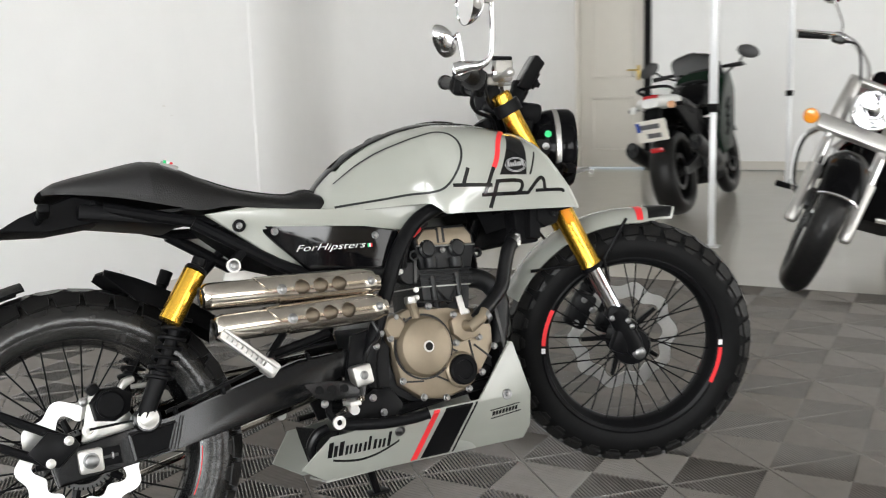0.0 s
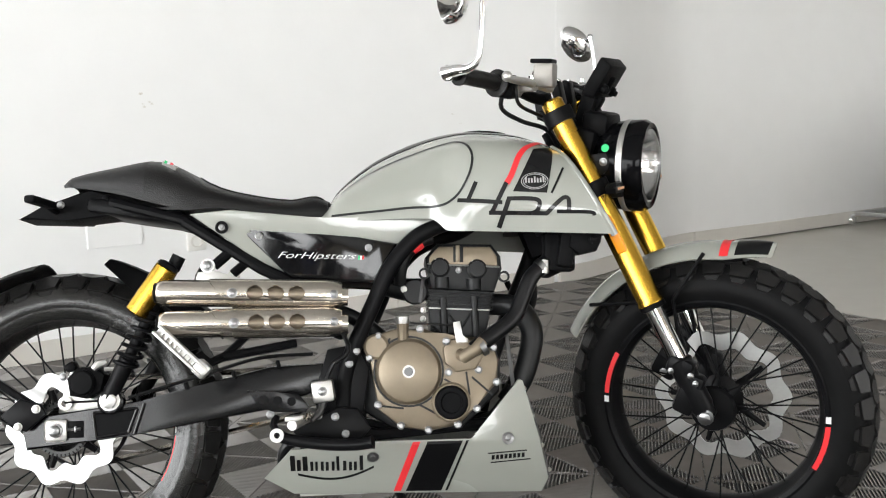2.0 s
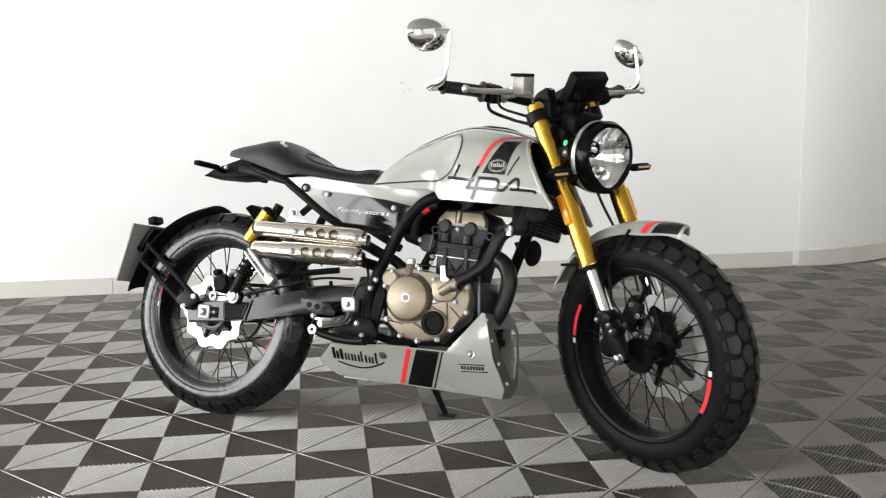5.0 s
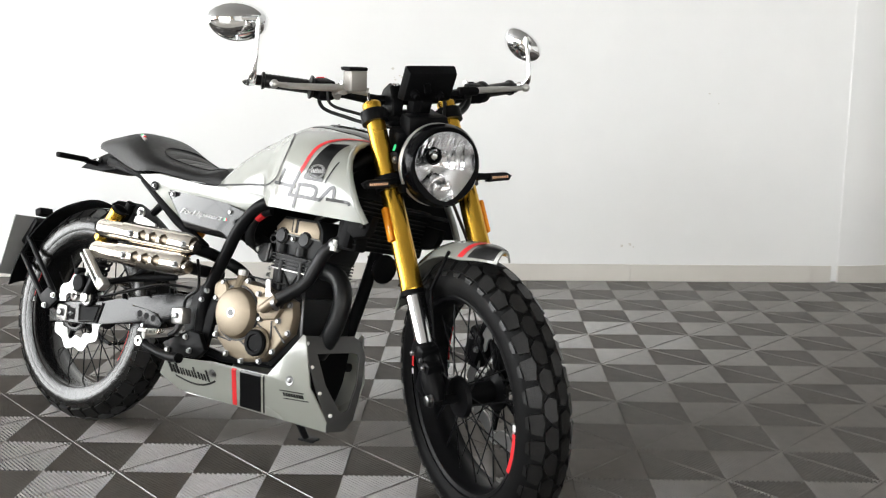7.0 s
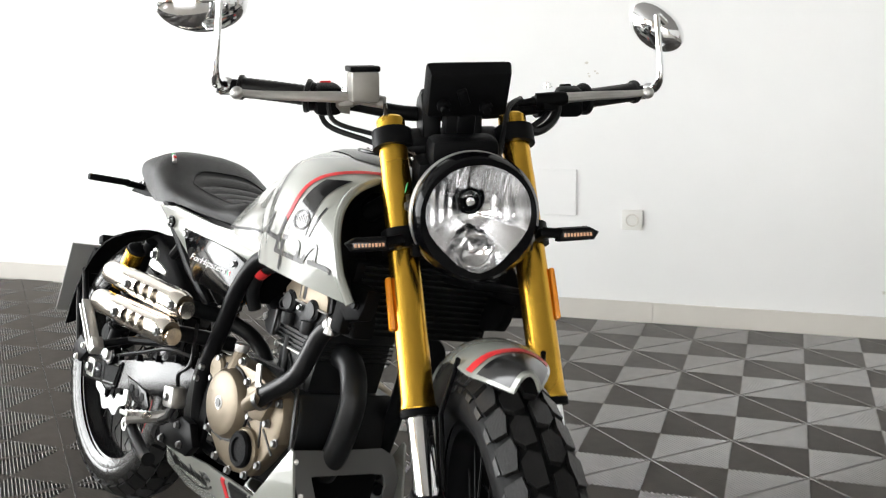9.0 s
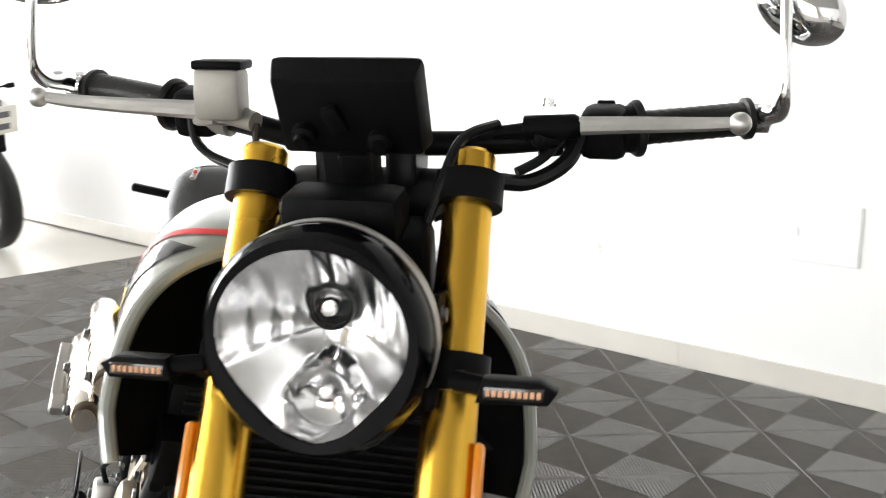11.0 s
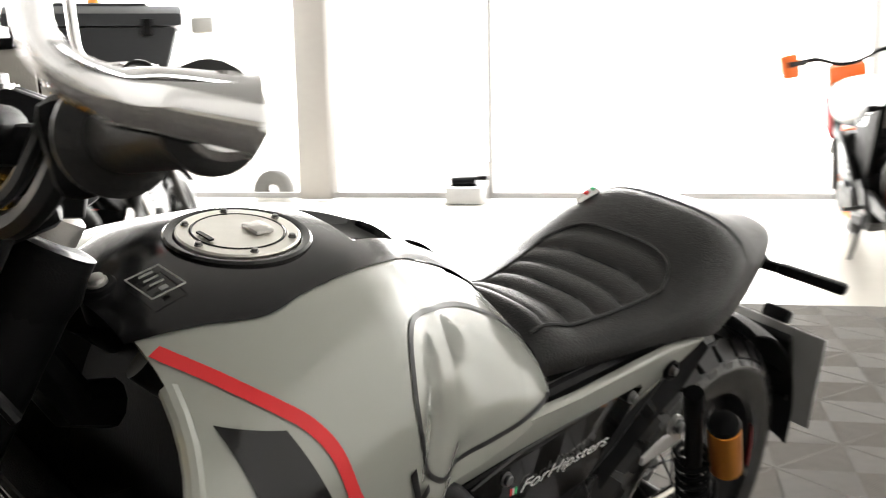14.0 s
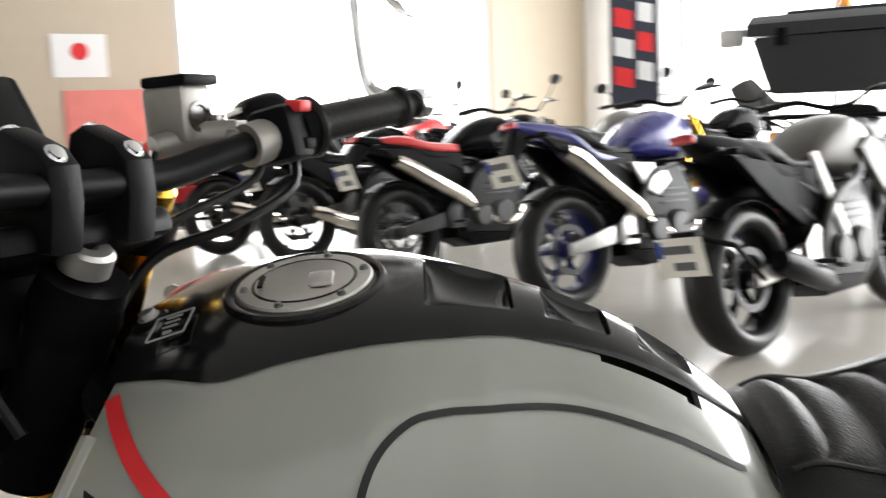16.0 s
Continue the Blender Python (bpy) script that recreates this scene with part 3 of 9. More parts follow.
def sect(x, c):
    """Half width of the tank where the height is the share c of its section."""
    c = min(max(c, 0.0), 1.0)
    k = max(0.0, min(1.0, (c - 0.12) / 0.22))
    w = lerp_at(x, W_LOW)
    w += (lerp_at(x, W_UP) - w) * k * k * (3 - 2 * k)
    body = (1 - c ** 2.3) ** 0.62
    # boxy hooded wing in front, soft shoulders behind
    f = max(0.0, min(1.0, (x - 0.66) / 0.15))
    wing = (1 - c ** 5.2) ** 0.5 * (1 - 0.05 * max(0.0, 0.24 - c) / 0.24)
    body += (wing - body) * f * f * (3 - 2 * f)
    # waist above the lower wing, deeper knee hollow behind
    hollow = 0.0
    if x < 0.802:
        k = min(1, (0.802 - x) / 0.03)
        k = k * k * (3 - 2 * k) * min(1, max(0, (x - 0.49) / 0.09))
        hollow = 0.006 * k * math.exp(-((c - 0.42) / 0.28) ** 2)
    return w * body - hollow


def tank_xyz(x, c, side):
    zl, zt = lerp_at(x, Z_LOW), lerp_at(x, Z_TOP)
    return Vector((x, side * sect(x, c), zl + (zt - zl) * c))


def on_tank(x, z, side, lift=0.0015):
    zl, zt = lerp_at(x, Z_LOW), lerp_at(x, Z_TOP)
    c = min(0.995, max(0.0, (z - zl) / (zt - zl)))
    p = tank_xyz(x, c, side)
    e = 0.004
    du = tank_xyz(x + e, c, side) - tank_xyz(x - e, c, side)
    dv = tank_xyz(x, min(0.999, c + 0.02), side) - tank_xyz(x, max(0, c - 0.02), side)
    nrm = du.cross(dv).normalized()
    if nrm.y * side < 0:
        nrm = -nrm
    return p + nrm * lift


def front_x(c):
    return 1.088 - 0.112 * c ** 1.1


bm = bmesh.new()


def shell(u, v):
    side = -1 if v < 0.5 else 1
    q = abs(v - 0.5) * 2          # 0 at the ridge, 1 at the lower edge
    th = q * math.pi / 2
    c = math.cos(th) ** 0.9 if q < 1 else 0.0
    x = 0.487 + (front_x(c) - 0.487) * u
    return tank_xyz(x, c, side)


add_grid(bm, shell, 130, 81)
# openings in the skin under the scoops of the top panel
holes = [f for f in bm.faces for c in [f.calc_center_median()] if 0.560 < c.x < 0.785 and abs(c.y) < 0.045 and c.z > 0.8]
bmesh.ops.delete(bm, geom=holes, context="FACES")
thicken(bm, 0.005)
tank = part("fuel_tank", bm, M_PAINT, bike, "glossy light grey painted tank with angular wings", smooth=50)
for p in tank.data.polygons:
    p.use_smooth = True

# inner front of the tank, behind the wings
bm = bmesh.new()


def inner(u, v):
    side = -1 if v < 0.5 else 1
    q = abs(v - 0.5) * 2
    c = 0.98 * math.cos(q * math.pi / 2) ** 0.9 if q < 1 else 0.0
    p = tank_xyz(front_x(c) - 0.004, c, side)
    k = 1 - u
    zc = 0.72
    return Vector((p.x - 0.012 - 0.13 * u, p.y * (0.97 * k + 0.12 * u), zc + (p.z - zc) * (0.985 * k + (0.7 if p.z > zc else 1.5) * u)))


add_grid(bm, inner, 8, 41)
part("tank_inner", bm, M_PLASTIC, tank, "matt black inner tank cover")

bm = bmesh.new()
add_box(bm, (0.925, 0, 0.765), (0.012, 0.34, 0.17), (0, -20, 0), bev=0.004)
part("inner_wall", bm, M_PLASTIC, tank, "matt black closing wall")

# lip round the front edge
for s in (-1, 1):
    bm = bmesh.new()
    add_tube(bm, [tank_xyz(front_x(c) - 0.001, c, s) + Vector((-0.002, -s * 0.006, 0)) for c in [i / 24 * 0.93 for i in range(25)]], 0.0075, 10)
    part("tank_edge", bm, M_PAINT, tank)


def strip(name, pts, width, side, material, parent, label="", lift=0.0013, n=8):
    """A stripe on the tank skin along (x, z) points, of the given width across."""
    cp = [Vector((x, 0, z)) for x, z in pts]
    cp = curve_pts(cp, n) if n else cp
    bm = bmesh.new()
    k = len(cp)
    ws = width if callable(width) else (lambda t: width)
    sk = [on_tank(p.x, p.z, side, lift) for p in cp]

    def f(u, v):
        i = min(k - 1, round(u * (k - 1)))
        a, b, m = sk[max(0, i - 1)], sk[min(k - 1, i + 1)], sk[i]
        out = (m - on_tank(cp[i].x, cp[i].z, side, 0.0)).normalized()
        return m + out.cross(b - a).normalized() * ws(u) * (v - 0.5)
    add_grid(bm, f, k, 5)
    return part(name, bm, material, parent, label)


def patch(name, quad, side, material, parent, label="", lift=0.0013, n=14):
    """A four-cornered field on the tank skin."""
    a, b, c, d = [Vector((x, 0, z)) for x, z in quad]
    bm = bmesh.new()

    def f(u, v):
        p = (a * (1 - u) + b * u) * (1 - v) + (d * (1 - u) + c * u) * v
        return on_tank(p.x, p.z, side, lift)
    add_grid(bm, f, n, n)
    return part(name, bm, material, parent, label)


for s in (-1, 1):
    strip("tank_stripe", [(0.872, 0.778), (0.884, 0.798), (0.899, 0.832), (0.914, 0.851), (0.931, 0.862), (0.951, 0.871), (0.963, 0.8745), (0.974, 0.876)], 0.0115, s, M_RED, tank, "red painted stripe")
    patch("tank_field", [(0.884, 0.761), (0.951, 0.755), (0.974, 0.855), (0.932, 0.851)], s, M_BLACKD, tank, "black painted field")
    strip("thin_line", [(0.960, 0.754), (0.987, 0.806)], 0.0045, s, M_BLACKD, tank)
    # oval badge as rings and a bar
    bm = bmesh.new()
    for r0 in (0.84, 1.0):
        add_tube(bm, [on_tank(0.928 + 0.0265 * r0 * math.cos(a), 0.780 + 0.0165 * r0 * math.sin(a), s, 0.002) for a in [6.28318531 * i / 28 for i in range(28)]], 0.0007, 5, closed=True)
    part("tank_badge", bm, M_BADGE, tank, "pale grey oval badge outline")
    for k in range(7):
        x0 = 0.909 + 0.0058 * k
        patch("badge_bar", [(x0, 0.7765), (x0 + 0.0036, 0.7765), (x0 + 0.0036, 0.786 if k % 3 else 0.789), (x0, 0.786 if k % 3 else 0.789)], s, M_BADGE, tank, "", 0.0018, 3)
    # knee pad outline, open at the rear top
    strip("knee_line", [(0.536, 0.790), (0.570, 0.812), (0.600, 0.829), (0.650, 0.851), (0.708, 0.868), (0.750, 0.877), (0.776, 0.879), (0.797, 0.868), (0.807, 0.843), (0.802, 0.810), (0.784, 0.774), (0.764, 0.753), (0.738, 0.742), (0.68, 0.742), (0.607, 0.738), (0.515, 0.735)], 0.0052, s, M_GREYD, tank, "", 0.0012, 6)
    # large mark drawn as plain strokes
    for pts, w in (([(0.812, 0.785), (0.793, 0.744)], 0.0085), ([(0.774, 0.750), (0.862, 0.740)], 0.0085), ([(0.872, 0.780), (0.840, 0.719)], 0.009), ([(0.835, 0.721), (0.951, 0.714)], 0.0085),
                   ([(0.877, 0.750), (0.854, 0.690)], 0.0095), ([(0.876, 0.747), (0.917, 0.745), (0.935, 0.739), (0.932, 0.723), (0.922, 0.716)], 0.0085),
                   ([(0.949, 0.714), (0.968, 0.732), (0.984, 0.744), (0.993, 0.740), (0.993, 0.718)], 0.0085), ([(0.969, 0.717), (1.035, 0.713), (1.043, 0.706)], 0.0075)):
        strip("tank_mark_stroke", pts, w, s, M_BLACKD, tank, "", 0.0016, 5)

# black top panel with cap and scoops
bm = bmesh.new()


P_WID = [(0.50, 0.016), (0.576, 0.034), (0.63, 0.041), (0.70, 0.053), (0.745, 0.069), (0.79, 0.083), (0.855, 0.096), (0.90, 0.104), (0.94, 0.086), (0.975, 0.068), (0.99, 0.060)]


def top_panel(u, v):
    x = 0.50 + (0.985 - 0.50) * u
    hw = lerp_at(x, P_WID)
    y = (v - 0.5) * 2 * hw
    zl, zt = lerp_at(x, Z_LOW), lerp_at(x, Z_TOP)
    lo, hi = 0.0, 0.9999
    for _ in range(24):
        m = (lo + hi) / 2
        if sect(x, m) > abs(y):
            lo = m
        else:
            hi = m
    e = abs(v - 0.5) * 2
    drop = 0.0
    for x0, x1, g in ((0.562, 0.602, 0.012), (0.625, 0.674, 0.015), (0.698, 0.762, 0.018)):
        if x0 < x < x1 and e < 0.55:
            drop = g * math.sin(math.pi * (x - x0) / (x1 - x0)) ** 0.35 * math.cos(math.pi / 2 * e / 0.55) ** 0.45
    z = zl + (zt - zl) * lo + 0.006 - 0.0045 * e ** 4 - drop
    if math.hypot(x - 0.850, y) < 0.0565:
        z = min(z, 0.9075)
    return Vector((x, y, z))


add_grid(bm, top_panel, 195, 49)
part("top_panel", bm, M_TOP, tank, "black tank top panel with recessed scoops", smooth=24)
CAPC = Vector((0.850, 0.0, 0.9180))
capn = Vector((0.08, 0, 1)).normalized()
bm = bmesh.new()
add_lathe(bm, [(0.0610, -0.022), (0.0610, -0.0005), (0.0590, 0.0014), (0.0545, 0.0014), (0.0520, 0.0), (0.0505, -0.004)], CAPC, capn, 64)
part("cap_seat", bm, M_TOP, tank, "black rim round the fuel cap")
bm = bmesh.new()
add_lathe(bm, [(0.051, -0.003), (0.051, 0.0015), (0.0495, 0.003), (0.040, 0.0032), (0.0385, 0.0018), (0.037, 0.0034), (0.0, 0.004)], CAPC, capn, 56)
cap = part("fuel_cap", bm, M_CAP, tank, "round brushed fuel cap")
bm = bmesh.new()
add_lathe(bm, [(0.0365, 0.0032), (0.038, 0.0040), (0.0395, 0.0032)], CAPC, capn, 48)
part("cap_ring", bm, M_BLACKD, cap)
for i in range(6):
    a = 6.28318531 * i / 6 + 0.2
    bolt("cap_screw", CAPC + Vector((0.0445 * math.cos(a), 0.0445 * math.sin(a), 0.003 - 0.08 * 0.0445 * math.cos(a))), capn, 0.0026, cap, M_BOLT, None, 0.003)
bm = bmesh.new()
add_box(bm, (0.837, 0.008, 0.9250), (0.018, 0.022, 0.004), (0, 4, 0), bev=0.0015)
part("key_flap", bm, M_ALU, cap)
bm = bmesh.new()
add_box(bm, (0.882, 0.0, 0.9208), (0.004, 0.02, 0.0015), (0, 4, 0))
part("cap_slot", bm, M_BLACKD, cap)
bm = bmesh.new()
for a, b, c, d in ((0.93, 0.958, 0.012, 0.0127), (0.93, 0.958, 0.05, 0.0507), (0.93, 0.9307, 0.012, 0.05), (0.9573, 0.958, 0.012, 0.05), (0.938, 0.950, 0.017, 0.0185), (0.938, 0.950, 0.025, 0.0262), (0.938, 0.950, 0.033, 0.0342), (0.941, 0.947, 0.041, 0.045)):
    add_box(bm, ((a + b) / 2, (c + d) / 2, 0.9082 - 0.30 * ((a + b) / 2 - 0.93)), (b - a, d - c, 0.0012), (0, 17, 0))
lk = bmesh.new()
add_lathe(lk, [(0.016, -0.02), (0.016, 0.006), (0.013, 0.009), (0.0, 0.009)], (0.967, -0.006, 0.884), (0.35, 0, 1), 22)
lk = part("tank_mount", lk, M_PLASTIC, tank, "black tank mount")
bolt("mount_bolt", (0.970, -0.006, 0.893), (0.35, 0, 1), 0.0065, lk, M_ALU, None, 0.006)
part("warning_sticker", bm, mat("sticker_grey", (0.30, 0.30, 0.29), 0.4, 0, 0.05, 40), tank, "small outlined warning sticker")

# seat
S_TOP = [(-0.055, 0.832), (-0.03, 0.845), (0.068, 0.864), (0.13, 0.874), (0.162, 0.872), (0.2, 0.855), (0.266, 0.818), (0.322, 0.798), (0.425, 0.782), (0.475, 0.790), (0.505, 0.778)]
S_LOW = [(-0.055, 0.822), (0.065, 0.797), (0.174, 0.765), (0.218, 0.753), (0.286, 0.757), (0.399, 0.742), (0.505, 0.735)]
S_WID = [(-0.055, 0.05), (-0.03, 0.082), (0.06, 0.116), (0.16, 0.140), (0.24, 0.146), (0.32, 0.128), (0.42, 0.104), (0.505, 0.088)]


def seat_pt(x, a):
    """Point of the seat skin at the angle a across, 0 on top, +-1 at the lower edges."""
    w, zt, zl = lerp_at(x, S_WID), lerp_at(x, S_TOP), lerp_at(x, S_LOW)
    s = 1 if a >= 0 else -1
    q = abs(a)
    th = q * math.pi / 2
    y = w * math.sin(th) ** 0.72
    z = zl + (zt - zl) * math.cos(th) ** 0.62
    x0 = 0.235 + 0.05 * min(1, q / 0.40) ** 3
    if x0 < x < 0.497 and q < 0.40:
        e = min(1, (0.40 - q) / 0.05) * min(1, (x - x0) / 0.02)
        ph = ((x - 0.24 - 0.10 * q * q) / 0.043) % 1.0
        z += e * (-0.006 + 0.0085 * abs(math.sin(math.pi * ph)) ** 0.55)
    return Vector((x, s * y, z))


bm = bmesh.new()
add_grid(bm, lambda u, v: seat_pt(-0.055 + 0.56 * u, -1 + 2 * v), 150, 61)
add_plate(bm, [(0.10, -0.085), (0.24, -0.10), (0.5, -0.07), (0.5, 0.07), (0.24, 0.10), (0.10, 0.085)], 0.762, 0.768, plane="z")
seat = part("seat", bm, M_LEATHER, bike, "black stitched leather cafe seat with tail hump", smooth=60)
for s in (-1, 1):
    bm = bmesh.new()
    add_tube(bm, [seat_pt(0.285 + 0.21 * i / 30, s * 0.405) + Vector((0, 0, 0.001)) for i in range(31)], 0.0022, 6)
    part("seat_piping", bm, M_SUEDE, seat)
bm = bmesh.new()
add_tube(bm, [seat_pt(0.232 + 0.05 * (abs(q) / 0.40) ** 3, q) + Vector((0, 0, 0.001)) for q in [(-0.405 + 0.81 * i / 24) for i in range(25)]], 0.0022, 6)
part("seat_piping", bm, M_SUEDE, seat)
# vinyl tail cover over the hump
bm = bmesh.new()
add_grid(bm, lambda u, v: seat_pt(-0.055 + 0.19 * u, -0.98 + 1.96 * v) + Vector((-0.001, 0, 0.0016)), 40, 41)
part("tail_cover", bm, M_SUEDE, seat, "matt black vinyl tail hump")
for s in (-1,):
    bm = bmesh.new()
    pts = [seat_pt(0.165 + 0.03 * i / 8, s * (0.40 + 0.04 * i / 8)) + Vector((0, s * 0.002, 0.002)) for i in range(9)]
    add_tube(bm, pts, 0.005, 6)
    part("seat_tab", bm, M_ALU, seat, "small metal seat badge")
    for k, mm in ((0.0, M_GREEND), (0.006, M_WHITED), (0.012, M_RED)):
        bm = bmesh.new()
        add_box(bm, tuple(seat_pt(0.172 + k, s * 0.41) + Vector((0, s * 0.004, 0.006))), (0.005, 0.006, 0.006), (0, 25, 0))
        part("badge_colour", bm, mm, seat)

# side panels
for s in (-1, 1):
    bm = bmesh.new()
    add_plate(bm, [(0.225, 0.746), (0.31, 0.752), (0.484, 0.731), (0.628, 0.727), (0.728, 0.722), (0.733, 0.708), (0.655, 0.668), (0.58, 0.690), (0.335, 0.715), (0.452, 0.608), (0.41, 0.612)], s * 0.128, s * 0.142, bev=0.004)
    for v in bm.verts:
        v.co.y -= s * (0.75 - v.co.z) * 0.24
    pan = part("side_panel", bm, M_PAINT, bike, "light grey painted side panel")
    bm = bmesh.new()
    add_plate(bm, [(0.322, 0.718), (0.567, 0.688), (0.648, 0.672), (0.612, 0.592), (0.43, 0.607)], s * 0.118, s * 0.134, bev=0.005)
    for v in bm.verts:
        v.co.y -= s * (v.co.z - 0.655) * 0.06
    ins = part("panel_insert", bm, M_INSERT, pan, "gloss black side panel insert")
    word = bpy.data.curves.new("slogan", "FONT")
    word.body = "ForHipsters"
    word.size, word.shear, word.extrude, word.offset = 0.023, 0.4, 0.0004, -0.0003
    holder = bpy.data.objects.new("slogan", word)
    me = bpy.data.meshes.new_from_object(holder)
    bpy.data.objects.remove(holder)
    me.materials.append(M_WHITED)
    wx = max(v.co.x for v in me.vertices)
    tx = new("slogan", me)
    tx.parent = pan
    tx["label"] = "white slogan script"
    base = Vector((0.402, s * 0.1362, 0.650)) if s < 0 else Vector((0.566, s * 0.1362, 0.640))
    tx.matrix_basis = Matrix.Translation(base) @ pose(0, 0, 0, 0, 3.0, 0) @ pose(0, 0, 0, 90, 0, 0 if s < 0 else 180) @ Matrix.Diagonal((0.162 / wx, 0.84, 1.0, 1.0))
    for k, mm in ((0.0, M_GREEND), (0.004, M_WHITED), (0.008, M_RED)):
        bm = bmesh.new()
        add_box(bm, (0.570 + k, s * 0.1346, 0.645), (0.0032, 0.001, 0.008), (0, 8, 0))
        part("flag_mark", bm, mm, pan)
    for x, z in ((0.366, 0.697), (0.590, 0.665)):
        bolt("panel_screw", (x, s * 0.132, z), (0, s, 0), 0.006, pan)
    bm = bmesh.new()
    add_lathe(bm, [(0.0, 0.0), (0.013, 0.0), (0.013, 0.006), (0.010, 0.006), (0.009, 0.003), (0, 0.003)], (0.292, s * 0.134, 0.716), (0, s, 0), 20)
    part("panel_lock", bm, M_SATIN, pan)
    bolt("lock_core", (0.292, s * 0.137, 0.716), (0, s, 0), 0.005, pan)

bm = bmesh.new()
add_plate(bm, [(0.255, 0.738), (0.48, 0.728), (0.70, 0.712), (0.645, 0.655), (0.615, 0.596), (0.44, 0.603), (0.385, 0.625)], -0.105, 0.105, bev=0.008)
part("airbox", bm, M_PLASTIC, bike, "black plastic airbox between the side panels")

# tail frame and rear lights
bm = bmesh.new()
for s in (-1, 1):
    add_tube(bm, [(0.70, s * 0.10, 0.70), (0.47, s * 0.105, 0.725), (0.22, s * 0.10, 0.735), (0.05, s * 0.07, 0.785)], 0.012, 10)
    add_tube(bm, [(0.21, s * 0.105, 0.735), (0.37, s * 0.115, 0.63), (0.50, s * 0.12, 0.565)], 0.013, 10)
    add_tube(bm, [(0.27, s * 0.11, 0.64), (0.33, s * 0.11, 0.69)], 0.011, 8)
add_box(bm, (0.10, 0, 0.765), (0.20, 0.16, 0.03), (0, 10, 0), bev=0.008)
part("rear_subframe", bm, M_SATIN, bike, "black tubular rear subframe")
bm = bmesh.new()
add_plate(bm, [(-0.15, 0.757), (-0.10, 0.783), (0.0, 0.818), (0.045, 0.80), (0.11, 0.782), (0.08, 0.763), (-0.05, 0.752)], -0.055, 0.055, bev=0.005)
tail = part("tail_bracket", bm, M_PLASTIC, bike, "black plastic tail bracket")
for s in (-1, 1):
    bm = bmesh.new()
    add_tube(bm, [(-0.07, s * 0.05, 0.772), (-0.07, s * 0.10, 0.776)], 0.008, 8)
    add_box(bm, (-0.07, s * 0.145, 0.778), (0.022, 0.10, 0.016), (0, 0, s * 6), bev=0.005)
    part("rear_indicator", bm, M_PLASTIC, tail, "slim black rear indicator")
    bolt("bracket_bolt", (-0.06, s * 0.056, 0.785), (0, s, 0), 0.006, tail)
    bolt("bracket_bolt", (0.035, s * 0.056, 0.795), (0, s, 0), 0.007, tail, M_SATIN)
# swingarm
bm = bmesh.new()
for s in (-1, 1):
    add_plate(bm, [(-0.118, 0.345), (0.116, 0.362), (0.192, 0.388), (0.382, 0.429), (0.495, 0.432), (0.50, 0.385), (0.377, 0.343), (0.102, 0.302), (-0.105, 0.280)], s * 0.092, s * 0.122, bev=0.006)
add_box(bm, (0.40, 0, 0.388), (0.06, 0.20, 0.05), (0, -10, 0), bev=0.01)
swing = part("swingarm", bm, M_ARM, bike, "satin black box-section swingarm")
for s in (-1, 1):
    bm = bmesh.new()
    add_box(bm, (-0.045, s * 0.124, 0.318), (0.044, 0.006, 0.044), bev=0.006)
    part("axle_block", bm, M_ALU, swing, "bare aluminium axle block")
    bolt("axle_nut", (-0.045, s * 0.126, 0.318), (0, s, 0), 0.011, swing, M_BOLT, None, 0.012)
    bm = bmesh.new()
    add_box(bm, (-0.008, s * 0.1215, 0.319), (0.036, 0.004, 0.034), bev=0.002)
    part("adjuster_slot", bm, M_PLASTIC, swing)
    bm = bmesh.new()
    add_tube(bm, [(-0.022, s * 0.124, 0.319), (0.004, s * 0.124, 0.320)], 0.0028, 8)
    add_box(bm, (-0.006, s * 0.124, 0.3195), (0.004, 0.006, 0.012), bev=0.001)
    part("adjuster_bolt", bm, M_BOLT, swing, "zinc chain adjuster bolt")
    # sunk panel inside a raised border
    bm = bmesh.new()
    edge = [(0.028, 0.349), (0.116, 0.356), (0.098, 0.309), (0.034, 0.301)]
    for i in range(4):
        (xa, za), (xb, zb) = edge[i], edge[(i + 1) % 4]
        add_tube(bm, [(xa, s * 0.122, za), (xb, s * 0.122, zb)], 0.0038, 8)
    add_tube(bm, [(0.130, s * 0.1225, 0.366), (0.110, s * 0.1225, 0.305)], 0.004, 8)
    part("arm_border", bm, M_ARM, swing, "raised border of the swingarm recess")
    bm = bmesh.new()
    add_plate(bm, edge, s * 0.1215, s * 0.1228)
    part("arm_recess", bm, M_PLASTIC, swing)
    bolt("shock_foot", (0.064, s * 0.130, 0.374), (0, s, 0), 0.0155, swing, M_ALU, None, 0.014)
    bm = bmesh.new()
    add_lathe(bm, [(0.026, -0.012), (0.026, 0.006), (0.022, 0.009), (0, 0.009)], (0.064, s * 0.124, 0.372), (0, s, 0), 24)
    part("shock_lug", bm, M_ARM, swing, "black shock lug")
for x in (0.118, 0.215, 0.31, 0.40):
    bm = bmesh.new()
    add_box(bm, (x, -0.124, 0.378 + 0.20 * (x - 0.118)), (0.008, 0.014, 0.016), (0, -12, 0), bev=0.003)
    part("hose_clip", bm, M_PLASTIC, swing)
bm = bmesh.new()
add_tube(bm, curve_pts([(0.10, -0.125, 0.378), (0.24, -0.13, 0.415), (0.36, -0.128, 0.447), (0.47, -0.12, 0.452)], 6), 0.004, 6)
part("brake_hose", bm, M_RUBHOSE, swing)
